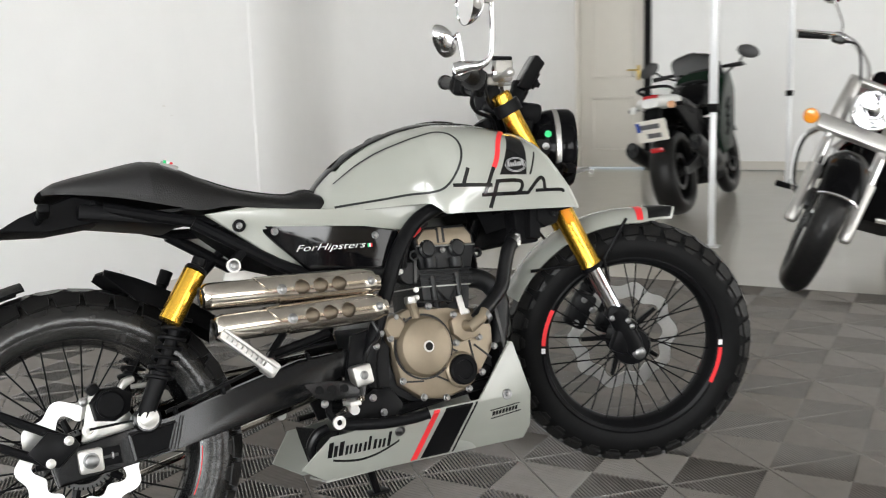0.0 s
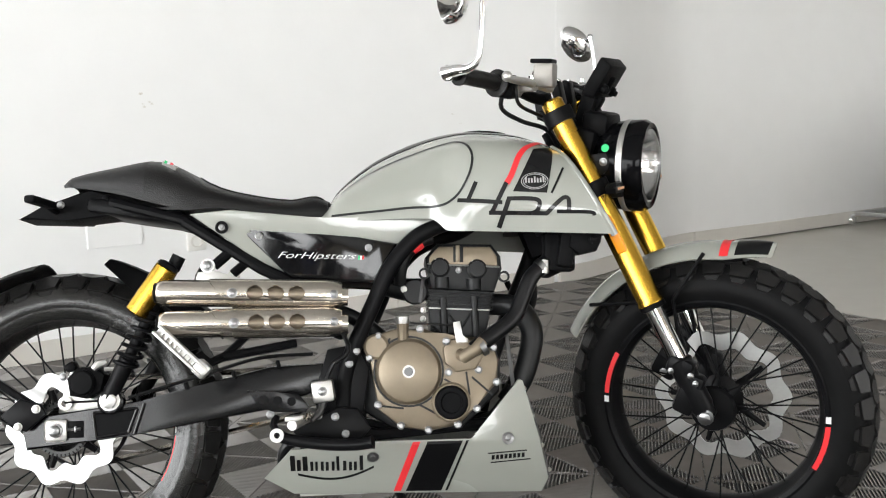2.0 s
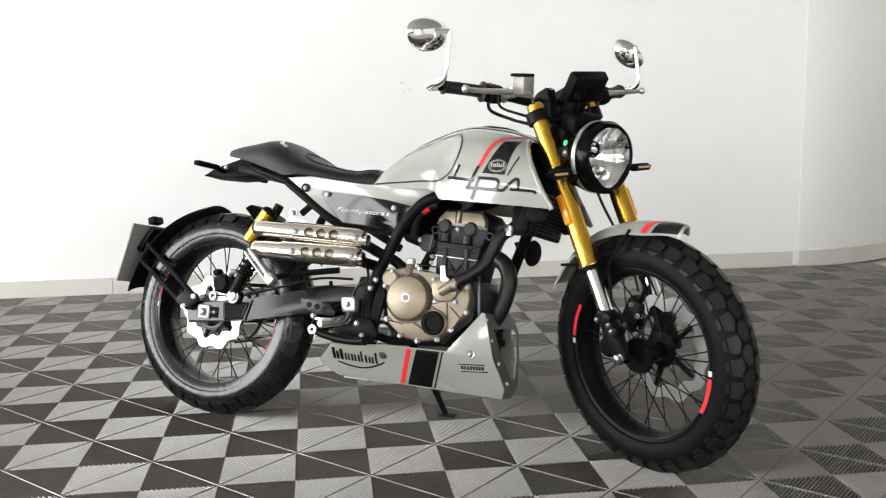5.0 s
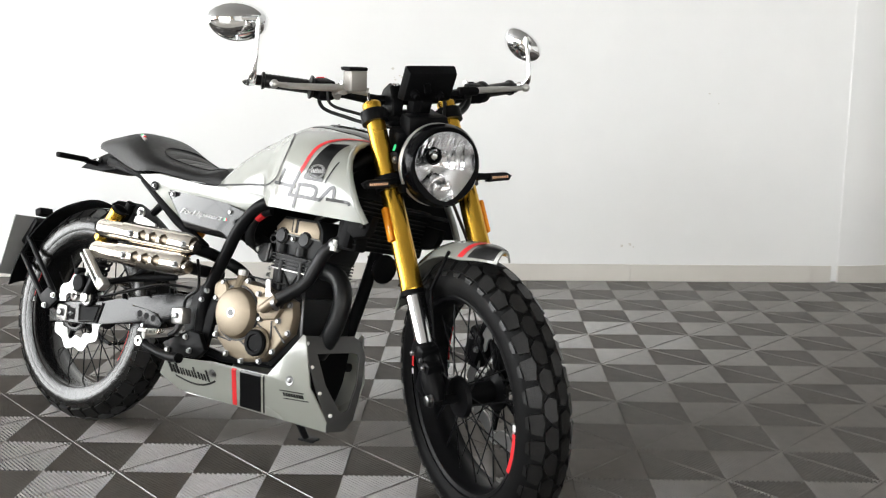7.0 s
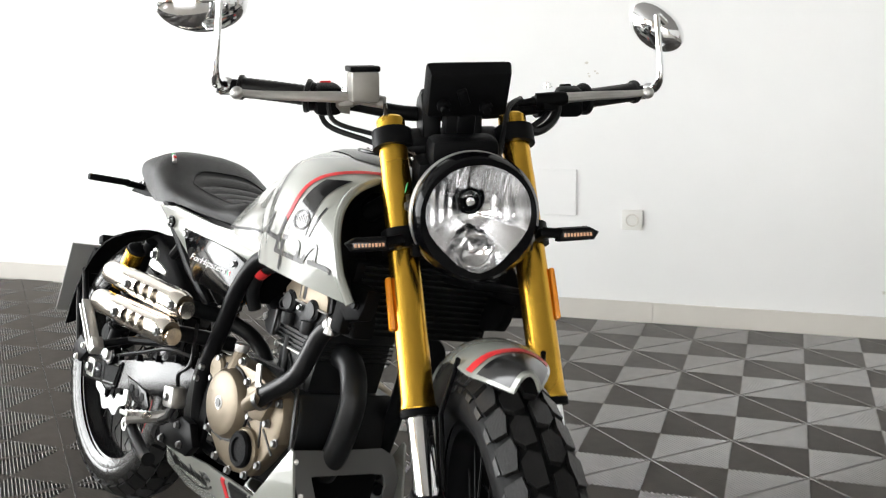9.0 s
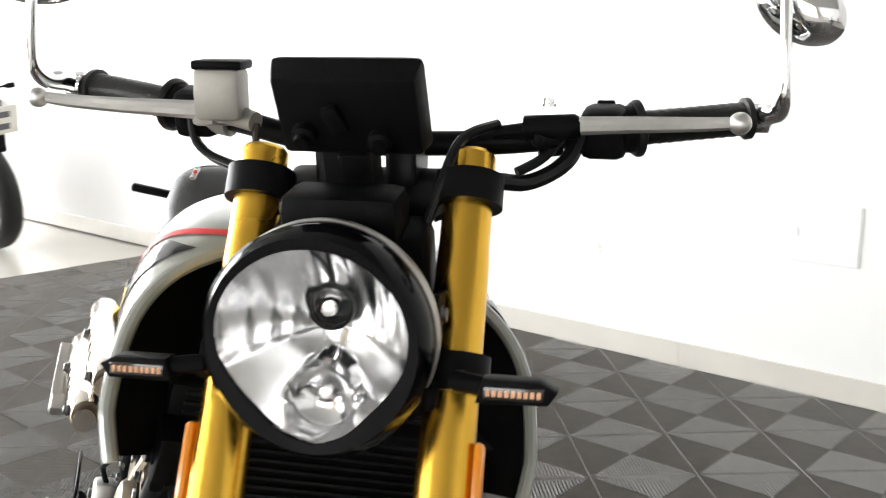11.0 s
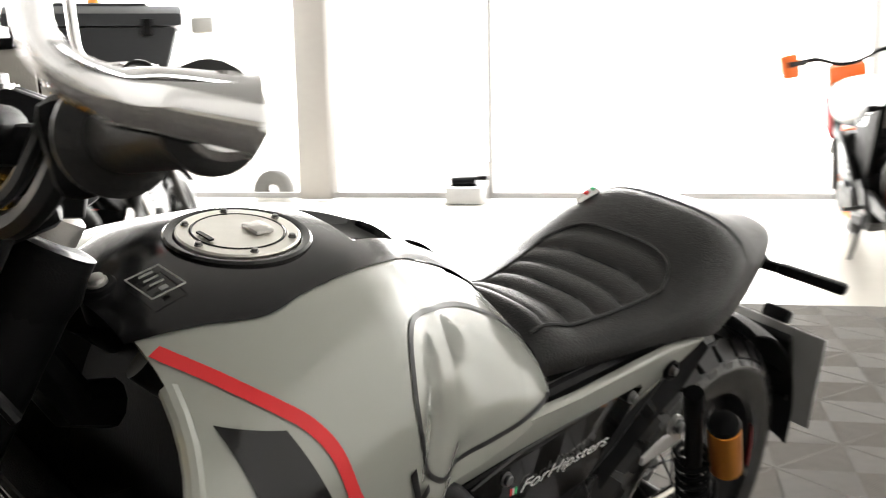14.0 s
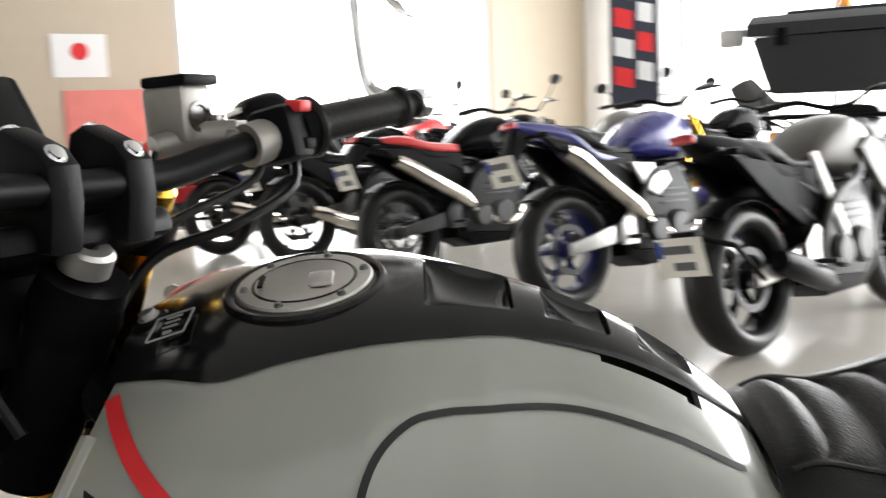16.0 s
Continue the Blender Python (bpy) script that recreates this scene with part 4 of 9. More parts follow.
# chain, guard and sprocket, other side
bm = bmesh.new()
add_lathe(bm, [(0.09, -0.003), (0.098, -0.003), (0.098, 0.003), (0.09, 0.003)], (-0.05, 0.068, 0.318), (0, 1, 0), 40, closed=True)
part("sprocket", bm, M_SATIN, bike)
bm = bmesh.new()
for dz in (0.095, -0.095):
    add_tube(bm, [(-0.05, 0.068, 0.318 + dz), (0.56, 0.068, 0.385 + dz * 0.4)], 0.007, 6)
part("drive_chain", bm, M_STEEL, bike, "oiled steel drive chain")
# rear brake caliper on its cast bracket
bm = bmesh.new()
add_plate(bm, [(-0.052, 0.352), (-0.040, 0.392), (-0.028, 0.436), (-0.014, 0.440), (-0.018, 0.395), (0.020, 0.372), (0.062, 0.380), (0.070, 0.366), (0.030, 0.345), (-0.030, 0.338)], -0.092, -0.084, bev=0.002)
cal = part("rear_caliper", bm, M_ALU, bike, "black rear brake caliper on a silver bracket")
bm = bmesh.new()
add_plate(bm, [(-0.024, 0.385), (-0.030, 0.420), (-0.008, 0.442), (0.030, 0.442), (0.048, 0.425), (0.040, 0.392), (0.010, 0.378)], -0.112, -0.052, bev=0.008)
add_lathe(bm, [(0.026, -0.002), (0.026, 0.010), (0.022, 0.014), (0.0, 0.015)], (0.004, -0.110, 0.411), (0, -1, 0), 24)
add_box(bm, (-0.022, -0.10, 0.444), (0.022, 0.03, 0.018), (0, -30, 0), bev=0.005)
part("caliper_body", bm, M_PLASTIC, cal, "black caliper body")
bm = bmesh.new()
add_tube(bm, [(0.026, -0.112, 0.438), (0.036, -0.112, 0.448), (0.052, -0.110, 0.452)], [0.007, 0.009, 0.007], 10)
add_tube(bm, [(0.046, -0.108, 0.437), (0.078, -0.108, 0.436)], 0.0045, 8)
part("hose_union", bm, M_ALU, cal, "silver hose union")
bm = bmesh.new()
add_lathe(bm, [(0.007, 0.0), (0.014, 0.0), (0.014, 0.006), (0.007, 0.006)], (-0.036, -0.094, 0.370), (0, -1, 0), 20, closed=True)
part("bracket_eye", bm, M_ALU, cal, "silver bracket eye")
bm = bmesh.new()
add_tube(bm, [(-0.036, -0.100, 0.372), (0.052, -0.102, 0.373)], 0.0025, 6)
part("sensor_cable", bm, M_RUBHOSE, cal)
for x, z in ((-0.040, 0.424), (0.034, 0.402), (0.048, 0.376)):
    bolt("caliper_bolt", (x, -0.095, z), (0, -1, 0), 0.0065, cal, M_BOLT)
bm = bmesh.new()
add_lathe(bm, [(0.046, -0.004), (0.056, -0.004), (0.056, 0.004), (0.046, 0.004)], (RW.x, -0.074, RW.z), (0, 1, 0), 60, closed=True)
sens = part("sensor_ring", bm, M_DARKALU, rear_wheel, "dark toothed sensor ring")
bm = bmesh.new()
for i in range(40):
    a = 6.28318531 * i / 40
    add_box(bm, (RW.x + 0.0535 * math.cos(a), -0.0785, RW.z + 0.0535 * math.sin(a)), (0.005, 0.0016, 0.003), (0, -math.degrees(a), 0))
part("sensor_teeth", bm, M_PLASTIC, sens)

# shocks
for s in (-1, 1):
    root = Vector((0.205, s * 0.135, 0.66))
    foot = Vector((0.059, s * 0.128, 0.376))
    d = (foot - root).normalized()
    bm = bmesh.new()
    add_tube(bm, [root, root + d * 0.03, root + d * 0.031, foot - d * 0.09, foot - d * 0.088, foot], [0.014, 0.014, 0.012, 0.012, 0.018, 0.016], 14)
    shock = part("shock_absorber", bm, M_SATIN, bike, "black rear shock with gold reservoir")
    bm = bmesh.new()
    pts = []
    for i in range(97):
        t = i / 96
        a = t * 6.28318531 * 7
        e1 = d.cross(Vector((0, 1, 0))).normalized()
        e2 = d.cross(e1)
        pts.append(root + d * (0.12 + 0.135 * t) + (e1 * math.cos(a) + e2 * math.sin(a)) * 0.023)
    add_tube(bm, pts, 0.0042, 6)
    part("spring", bm, M_SATIN, shock, "black coil spring")
    bm = bmesh.new()
    g0, g1 = (Vector((0.186, s * 0.158, 0.636)), Vector((0.122, s * 0.156, 0.545))) if s < 0 else (Vector((0.17, s * 0.172, 0.62)), Vector((0.115, s * 0.170, 0.535)))
    add_tube(bm, [g0, g0 + (g1 - g0) * 0.03, g0 + (g1 - g0) * 0.97, g1], [0.019, 0.0225, 0.0225, 0.019], 20)
    part("reservoir", bm, M_GOLD if s < 0 else M_ORANGE_AN, shock, "anodised reservoir cylinder")
    bm = bmesh.new()
    add_tube(bm, [g0 + (g0 - g1) * 0.09, g0 + (g0 - g1) * 0.06, g0], [0.012, 0.020, 0.0228], 16)
    part("reservoir_cap", bm, M_SATIN, shock)
    bm = bmesh.new()
    add_plate(bm, [(0.245, 0.625), (0.285, 0.625), (0.33, 0.61), (0.33, 0.60), (0.27, 0.605), (0.255, 0.655), (0.28, 0.66), (0.245, 0.66)][:5] + [(0.24, 0.61)], s * 0.145, s * 0.15, bev=0.001)
    add_lathe(bm, [(0.0, 0.0), (0.0145, 0.0), (0.0145, 0.005), (0, 0.005)], (0.265, s * 0.146, 0.637), (0, s, 0), 18)
    part("shock_mount", bm, M_ALU, shock, "polished aluminium upper mount")
    bolt("mount_bolt", (0.265, s * 0.151, 0.637), (0, s, 0), 0.008, shock)

# rear mudguard, plate hanger and plate
bm = bmesh.new()


def guard(u, v):
    a = radians(100 + 70 * u)
    r = 0.352
    y = (v - 0.5) * 0.15
    return (RW.x + r * math.cos(a), y, RW.z + r * math.sin(a) - 0.018 * (2 * v - 1) ** 2)


add_grid(bm, guard, 24, 9)
thicken(bm, 0.004)
hug = part("rear_mudguard", bm, M_PLASTIC, bike, "short black rear mudguard")
bm = bmesh.new()


def flap(u, v):
    q = 2 * abs(v - 0.5)
    x = 0.046 + 0.21 * u
    return (x - 0.012 * q * q * (1 - u), (v - 0.5) * 0.13, 0.668 - 0.075 * u - 0.055 * u * u - (0.012 + 0.034 * min(1, u * 4)) * max(0.0, (q - 0.72) / 0.28))


add_grid(bm, flap, 24, 25)
thicken(bm, 0.004)
part("inner_flap", bm, M_PLASTIC, bike, "black inner mudguard behind the shocks")
for s in (-1,):
    for a, b in (((-0.079, s * 0.132, 0.363), (-0.338, s * 0.065, 0.522)), ((-0.114, s * 0.132, 0.329), (-0.356, s * 0.065, 0.466))):
        bm = bmesh.new()
        add_tube(bm, [a, b], 0.0085, 10)
        part("hanger_arm", bm, M_SATIN, hug, "black tubular plate hanger")
bm = bmesh.new()
add_tube(bm, [(-0.335, -0.065, 0.52), (-0.335, 0.065, 0.52)], 0.008, 8)
add_tube(bm, [(-0.356, -0.065, 0.466), (-0.356, 0.065, 0.466)], 0.008, 8)
add_tube(bm, [(-0.338, -0.062, 0.522), (-0.356, -0.062, 0.466)], 0.008, 8)
add_box(bm, (-0.365, 0, 0.54), (0.10, 0.10, 0.02), (0, -55, 0), bev=0.006)
part("hanger_bridge", bm, M_SATIN, hug)
bm = bmesh.new()
add_plate(bm, [(-0.072, 0.372), (-0.06, 0.352), (-0.100, 0.318), (-0.124, 0.324), (-0.150, 0.352), (-0.112, 0.385)], -0.138, -0.124, bev=0.004)
part("hanger_clamp", bm, M_SATIN, hug, "black cast hanger clamp")
bolt("hanger_bolt", (-0.079, -0.137, 0.363), (0, -1, 0), 0.0065, hug, M_ALU)
bolt("hanger_bolt", (-0.114, -0.137, 0.329), (0, -1, 0), 0.0065, hug, M_ALU)
bm = bmesh.new()
add_box(bm, (-0.405, 0, 0.49), (0.006, 0.19, 0.20), (0, 14, 0), bev=0.002)
part("plate_holder", bm, mat("grey_plate_back", (0.24, 0.24, 0.235), 0.4, 0, 0.06, 40), hug, "grey back of a blank number plate")
bm = bmesh.new()
add_box(bm, (-0.413, 0, 0.488), (0.003, 0.185, 0.19), (0, 14, 0), bev=0.002)
part("blank_plate", bm, M_ALU, hug, "blank plate")
bm = bmesh.new()
add_box(bm, (-0.37, 0, 0.605), (0.03, 0.05, 0.025), (0, -20, 0), bev=0.006)
part("plate_lamp", bm, M_PLASTIC, hug)

# exhaust: two stacked silencers with slotted shields
ex = None
for z0, z1, y, dz in ((0.582, 0.566, -0.206, 0), (0.519, 0.513, -0.226, 1)):
    bm = bmesh.new()
    p0, p1 = Vector((0.176 + 0.01 * dz, y, z0)), Vector((0.545, y + 0.012, z1))
    d = p1 - p0
    add_tube(bm, [p0, p0 + d * 0.012, p0 + d * 0.04, p0 + d * 0.395, p0 + d * 0.40, p1 + Vector((0.004, 0, -0.004))], [0.018, 0.0235, 0.0265, 0.0265, 0.0195, 0.0175], 26)
    bm.transform(Matrix.Translation((0, y, 0)) @ Matrix.Diagonal((1, 0.9, 1, 1)) @ Matrix.Translation((0, -y, 0)))
    sil = part("silencer", bm, M_STEEL, bike, "polished steel silencer with slotted heat shield")
    bm = bmesh.new()
    add_lathe(bm, [(0.02, -0.002), (0.018, -0.003), (0.016, 0.0), (0.013, 0.025), (0, 0.026)], p0, (1, 0, 0), 20)
    part("outlet", bm, M_ENGINE, sil, "dark exhaust outlet")
    # Core is dark brown steel: shade behind the shield openings, put into colour.
    bm = bmesh.new()
    add_tube(bm, [p0 + d * 0.40, p0 + d * 0.96], 0.0215, 20)
    part("perforated_core", bm, M_DARKSTEEL, sil, "steel inner tube darkened for the shade under the shield")
    # shield sheet with three scooped openings
    bm = bmesh.new()

    def shield(u, v):
        a = radians(-40 + 260 * v)
        f0 = 0.285 + 0.115 * min(1.0, max(0.0, (a - 0.5) / 1.7)) ** 1.5
        q = p0 + d * (f0 + (0.98 - f0) * u)
        r = (0.0295 if 0.02 < v < 0.98 else 0.027) * (1 - 0.22 * max(0, (u - 0.86) / 0.14) ** 2)
        return (q.x, q.y - r * 0.92 * math.sin(a), q.z + r * math.cos(a))
    g = add_grid(bm, shield, 150, 44)
    kill = []
    for f in bm.faces:
        c = f.calc_center_median()
        u = ((c.x - p0.x) / d.x - 0.36) / 0.62
        mid = (p0 + d * (0.36 + 0.62 * u)).z
        for cu in (0.27, 0.445, 0.62):
            if c.y < p0.y + 0.012 and ((u - cu) / 0.070) ** 2 + ((c.z - mid - 0.001) / 0.0145) ** 2 < 1:
                kill.append(f)
                break
    bmesh.ops.delete(bm, geom=kill, context="FACES")
    thicken(bm, 0.002)
    part("heat_shield", bm, M_STEEL, sil, "steel heat shield with three openings")
    q = p0 + d * 0.41
    bolt("shield_bolt", (q.x, q.y - 0.027, q.z), (0, -1, 0), 0.0075, sil, M_BOLT, None, 0.008)
    q = p0 + d * 0.94
    bolt("shield_bolt", (q.x, q.y - 0.024, q.z), (0, -1, 0), 0.0065, sil, M_BOLT, None, 0.008)
bm = bmesh.new()
add_tube(bm, curve_pts([(0.50, -0.195, 0.564), (0.505, -0.14, 0.556), (0.52, -0.08, 0.54), (0.60, -0.04, 0.49), (0.76, -0.04, 0.31), (0.83, -0.045, 0.30), (0.870, -0.045, 0.335)], 8), 0.016, 14)
add_tube(bm, curve_pts([(0.50, -0.208, 0.511), (0.505, -0.15, 0.505), (0.525, -0.07, 0.495)], 6), 0.016, 12)
part("exhaust_pipe", bm, M_ENGINE, bike, "black exhaust downpipe")
bm = bmesh.new()
add_tube(bm, curve_pts([(0.965, 0.04, 0.70), (0.93, 0.065, 0.61), (0.895, 0.088, 0.53), (0.855, 0.105, 0.42), (0.825, 0.105, 0.31)], 5), 0.017, 12)
part("downtube", bm, M_SATIN, bike, "black frame downtube")
bm = bmesh.new()
for k in (-0.008, 0.008):
    add_box(bm, (0.233 + 0.7 * k, -0.258, 0.468 + 0.7 * k), (0.124, 0.018, 0.006), (0, 44.5, 0), bev=0.002)
add_box(bm, (0.233, -0.248, 0.468), (0.118, 0.010, 0.015), (0, 44.5, 0), bev=0.001)
rest = part("passenger_footrest", bm, M_ALU, bike, "folded aluminium passenger footrest")
for i in range(9):
    bm = bmesh.new()
    add_box(bm, (0.200 + 0.0082 * i, -0.254, 0.500 - 0.0081 * i), (0.004, 0.014, 0.012), (0, 44.5, 0), bev=0.0008)
    part("rest_tooth", bm, M_ALU, rest)
bm = bmesh.new()
add_box(bm, (0.272, -0.252, 0.432), (0.03, 0.026, 0.03), (0, 44.5, 0), bev=0.005)
part("hinge", bm, M_ALU, rest, "bare aluminium hinge")
bm = bmesh.new()
add_tube(bm, [(0.272, -0.238, 0.436), (0.30, -0.19, 0.452), (0.44, -0.15, 0.475)], 0.009, 8)
add_tube(bm, [(0.30, -0.18, 0.452), (0.40, -0.14, 0.545)], 0.008, 8)
part("footrest_stay", bm, M_SATIN, rest, "black footrest stay")

# frame
bm = bmesh.new()
for s in (-1, 1):
    add_tube(bm, curve_pts([(0.96, s * 0.045, 0.85), (0.82, s * 0.12, 0.735), (0.745, s * 0.138, 0.708), (0.685, s * 0.142, 0.68), (0.632, s * 0.142, 0.62), (0.597, s * 0.140, 0.55), (0.553, s * 0.138, 0.458), (0.532, s * 0.13, 0.39), (0.53, s * 0.12, 0.30)], 6), 0.0165, 14)
    add_tube(bm, [(0.53, s * 0.12, 0.30), (0.60, s * 0.10, 0.283), (0.88, s * 0.08, 0.30)], 0.012, 10)
    add_plate(bm, [(0.50, 0.46), (0.56, 0.47), (0.585, 0.42), (0.56, 0.28), (0.50, 0.27), (0.47, 0.36)], s * 0.118, s * 0.132, bev=0.003)
add_tube(bm, [(0.955, 0, 0.79), (0.99, 0, 0.80), (1.03, 0, 0.86)], 0.02, 10)
tilt = AXU
add_tube(bm, [PIV + tilt * -0.20, PIV + tilt * -0.02], 0.033, 18)
part("frame", bm, M_SATIN, bike, "black tubular steel frame")

# engine
bm = bmesh.new()
add_plate(bm, [(0.56, 0.47), (0.60, 0.485), (0.70, 0.49), (0.84, 0.47), (0.855, 0.42), (0.85, 0.36), (0.77, 0.287), (0.64, 0.285), (0.57, 0.33)], -0.105, 0.11, bev=0.012)
engine = part("engine", bm, M_ENGINE, bike, "black and bronze single-cylinder engine")
bm = bmesh.new()
add_plate(bm, [(0.582, 0.462), (0.60, 0.487), (0.64, 0.497), (0.70, 0.495), (0.735, 0.477), (0.80, 0.475), (0.838, 0.462), (0.848, 0.425), (0.843, 0.38), (0.80, 0.335), (0.762, 0.298), (0.70, 0.288), (0.645, 0.298), (0.60, 0.335)], -0.135, -0.100, bev=0.008)
cc = part("crankcase_cover", bm, M_BRONZE, engine, "bronze painted crankcase cover")
bm = bmesh.new()
add_lathe(bm, [(0.066, -0.002), (0.066, 0.012), (0.060, 0.022), (0.050, 0.026), (0.0, 0.028)], (0.664, -0.133, 0.410), (0, -1, 0), 48)
part("clutch_cover", bm, M_BRONZE, cc, "round bronze clutch cover")
bm = bmesh.new()
add_lathe(bm, [(0.068, 0.0), (0.072, 0.0), (0.072, 0.006), (0.068, 0.006)], (0.664, -0.133, 0.410), (0, -1, 0), 48, closed=True)
part("cover_gasket", bm, M_ENGINE, cc)
bm = bmesh.new()
add_lathe(bm, [(0.0125, 0.0), (0.0125, 0.0015), (0.0, 0.002)], (0.664, -0.1605, 0.410), (0, -1, 0), 24)
part("cover_badge", bm, M_ALU, cc, "small round silver badge")
bm = bmesh.new()
add_lathe(bm, [(0.009, 0.0), (0.009, 0.001), (0.0, 0.001)], (0.664, -0.1625, 0.410), (0, -1, 0), 24)
part("badge_centre", bm, M_BLACKD, cc)
bm = bmesh.new()
add_tube(bm, [(0.655, -0.145, 0.43), (0.655, -0.138, 0.475), (0.655, -0.125, 0.505)], [0.006, 0.011, 0.013], 10)
part("cover_spout", bm, M_BRONZE, cc)
bm = bmesh.new()
add_lathe(bm, [(0.012, 0), (0.014, 0.004), (0.014, 0.016), (0.009, 0.018), (0, 0.018)], (0.655, -0.125, 0.505), (0, 0, 1), 14)
part("filler_cap", bm, M_ALU, cc)
bm = bmesh.new()
add_lathe(bm, [(0.040, 0.0), (0.040, 0.008), (0.036, 0.012), (0.0, 0.013)], (0.748, -0.133, 0.345), (0, -1, 0), 32)
part("oil_cover_seat", bm, M_BRONZE, cc)
bm = bmesh.new()
add_lathe(bm, [(0.034, 0.0), (0.034, 0.012), (0.030, 0.016), (0.022, 0.016), (0.020, 0.012), (0, 0.012)], (0.748, -0.14, 0.345), (0, -1, 0), 32)
part("oil_filter_cap", bm, M_PLASTIC, cc, "black knurled oil filter cap")
bm = bmesh.new()
add_plate(bm, [(0.735, 0.455), (0.752, 0.472), (0.80, 0.468), (0.818, 0.44), (0.80, 0.41), (0.76, 0.405), (0.737, 0.425)], -0.150, -0.13, bev=0.005)
add_tube(bm, [(0.772, -0.145, 0.44), (0.775, -0.165, 0.435), (0.80, -0.17, 0.45), (0.815, -0.165, 0.465)], [0.014, 0.013, 0.013, 0.013], 12)
part("water_pump", bm, M_BRONZE, cc, "bronze water pump cover")
for x, z in ((0.586, 0.44), (0.605, 0.483), (0.69, 0.495), (0.838, 0.452), (0.842, 0.382), (0.80, 0.33), (0.76, 0.30), (0.70, 0.291), (0.645, 0.302), (0.60, 0.345), (0.745, 0.405), (0.742, 0.468), (0.81, 0.468), (0.806, 0.408)):
    bolt("case_bolt", (x, -0.137 if x not in (0.742,) else -0.15, z), (0, -1, 0), 0.006, cc, M_BOLT, None, 0.009)
bm = bmesh.new()
add_lathe(bm, [(0.026, 0.0), (0.026, 0.012), (0.021, 0.016), (0, 0.017)], (0.600, -0.128, 0.462), (0, -1, 0), 24)
part("case_boss", bm, M_BRONZE, cc, "round bronze boss")
# Thin dark strips on the cover draw the shade of its grooves.
for (xa, za), (xb, zb) in (((0.736, 0.392), (0.768, 0.372)), ((0.781, 0.405), (0.786, 0.358)), ((0.792, 0.394), (0.832, 0.357)), ((0.684, 0.342), (0.738, 0.311)), ((0.600, 0.343), (0.652, 0.336)), ((0.628, 0.478), (0.617, 0.455))):
    bm = bmesh.new()
    dx, dz = xb - xa, zb - za
    add_box(bm, ((xa + xb) / 2, -0.1355, (za + zb) / 2), (math.hypot(dx, dz), 0.0024, 0.004), (0, -math.degrees(math.atan2(dz, dx)), 0))
    part("groove_shade", bm, M_ENGINE, cc)
bm = bmesh.new()
add_plate(bm, [(0.757, 0.506), (0.772, 0.508), (0.775, 0.478), (0.786, 0.472), (0.786, 0.462), (0.762, 0.462)], -0.150, -0.146, bev=0.001)
part("hose_bracket", bm, M_ALU, cc, "bare aluminium hose bracket")
bm = bmesh.new()
add_box(bm, (0.8715, -0.127, 0.43), (0.008, 0.004, 0.115), (0, -5, 0), bev=0.001)
part("frame_strip", bm, M_DARKALU, cc, "thin bare metal strip")
# cylinder with fins and head
bm = bmesh.new()
add_plate(bm, [(0.713, 0.465), (0.711, 0.579), (0.848, 0.568), (0.826, 0.462)], -0.080, 0.080, bev=0.006)
cyl = part("cylinder", bm, M_ENGINE, engine, "black finned cylinder")
for k in range(5):
    bm = bmesh.new()
    add_plate(bm, [(0.709, 0.575 - 0.0085 * k), (0.709, 0.5785 - 0.0085 * k), (0.849 - 0.001 * k, 0.5675 - 0.0085 * k), (0.849 - 0.001 * k, 0.564 - 0.0085 * k)], -0.0855, 0.0855, bev=0.001)
    part("fin", bm, M_ENGINE, cyl)
bm = bmesh.new()
add_plate(bm, [(0.711, 0.5375), (0.711, 0.5405), (0.838, 0.5315), (0.838, 0.5285)], -0.0865, 0.0865, bev=0.001)
part("gasket", bm, M_ALU, cyl, "bright bare metal gasket edge")
for x in (0.741, 0.807):
    bm = bmesh.new()
    add_tube(bm, [(x + 0.001, -0.079, 0.470), (x, -0.081, 0.560)], 0.0085, 12)
    part("stud_column", bm, M_ENGINE, cyl)
for (xa, za), (xb, zb) in (((0.752, 0.525), (0.776, 0.492)), ((0.798, 0.524), (0.776, 0.492)), ((0.718, 0.500), (0.738, 0.480)), ((0.812, 0.555), (0.838, 0.578))):
    bm = bmesh.new()
    add_tube(bm, [(xa, -0.081, za), (xb, -0.081, zb)], 0.003, 6)
    part("cylinder_rib", bm, M_ENGINE, cyl)
bm = bmesh.new()
add_plate(bm, [(0.713, 0.579), (0.711, 0.622), (0.706, 0.645), (0.732, 0.6745), (0.848, 0.6695), (0.866, 0.644), (0.868, 0.616), (0.850, 0.568)], -0.084, 0.084, bev=0.006)
for x, z in ((0.740, 0.592), (0.807, 0.5865)):
    add_lathe(bm, [(0.0, -0.013), (0.0145, -0.013), (0.0155, -0.010), (0.0155, 0.010), (0.0, 0.010)], (x, -0.087, z), (0, 0, 1), 18)
part("cylinder_head", bm, M_ENGINE, engine, "black cylinder head")
bm = bmesh.new()
add_plate(bm, [(0.7155, 0.630), (0.7145, 0.6455), (0.7355, 0.6675), (0.8445, 0.6635), (0.858, 0.643), (0.8585, 0.6225)], -0.0885, 0.0885, bev=0.003)
vc = part("valve_cover", bm, M_BRONZE, engine, "bronze valve cover with a dark middle slot")
bm = bmesh.new()
add_box(bm, (0.7765, 0, 0.650), (0.022, 0.179, 0.0345), (0, 2, 0), bev=0.002)
part("cover_slot", bm, M_ENGINE, vc)
bm = bmesh.new()
add_box(bm, (0.7755, -0.035, 0.6515), (0.009, 0.112, 0.036), (0, 2, 0), bev=0.002)
part("cover_rib", bm, M_BRONZE, vc)
bm = bmesh.new()
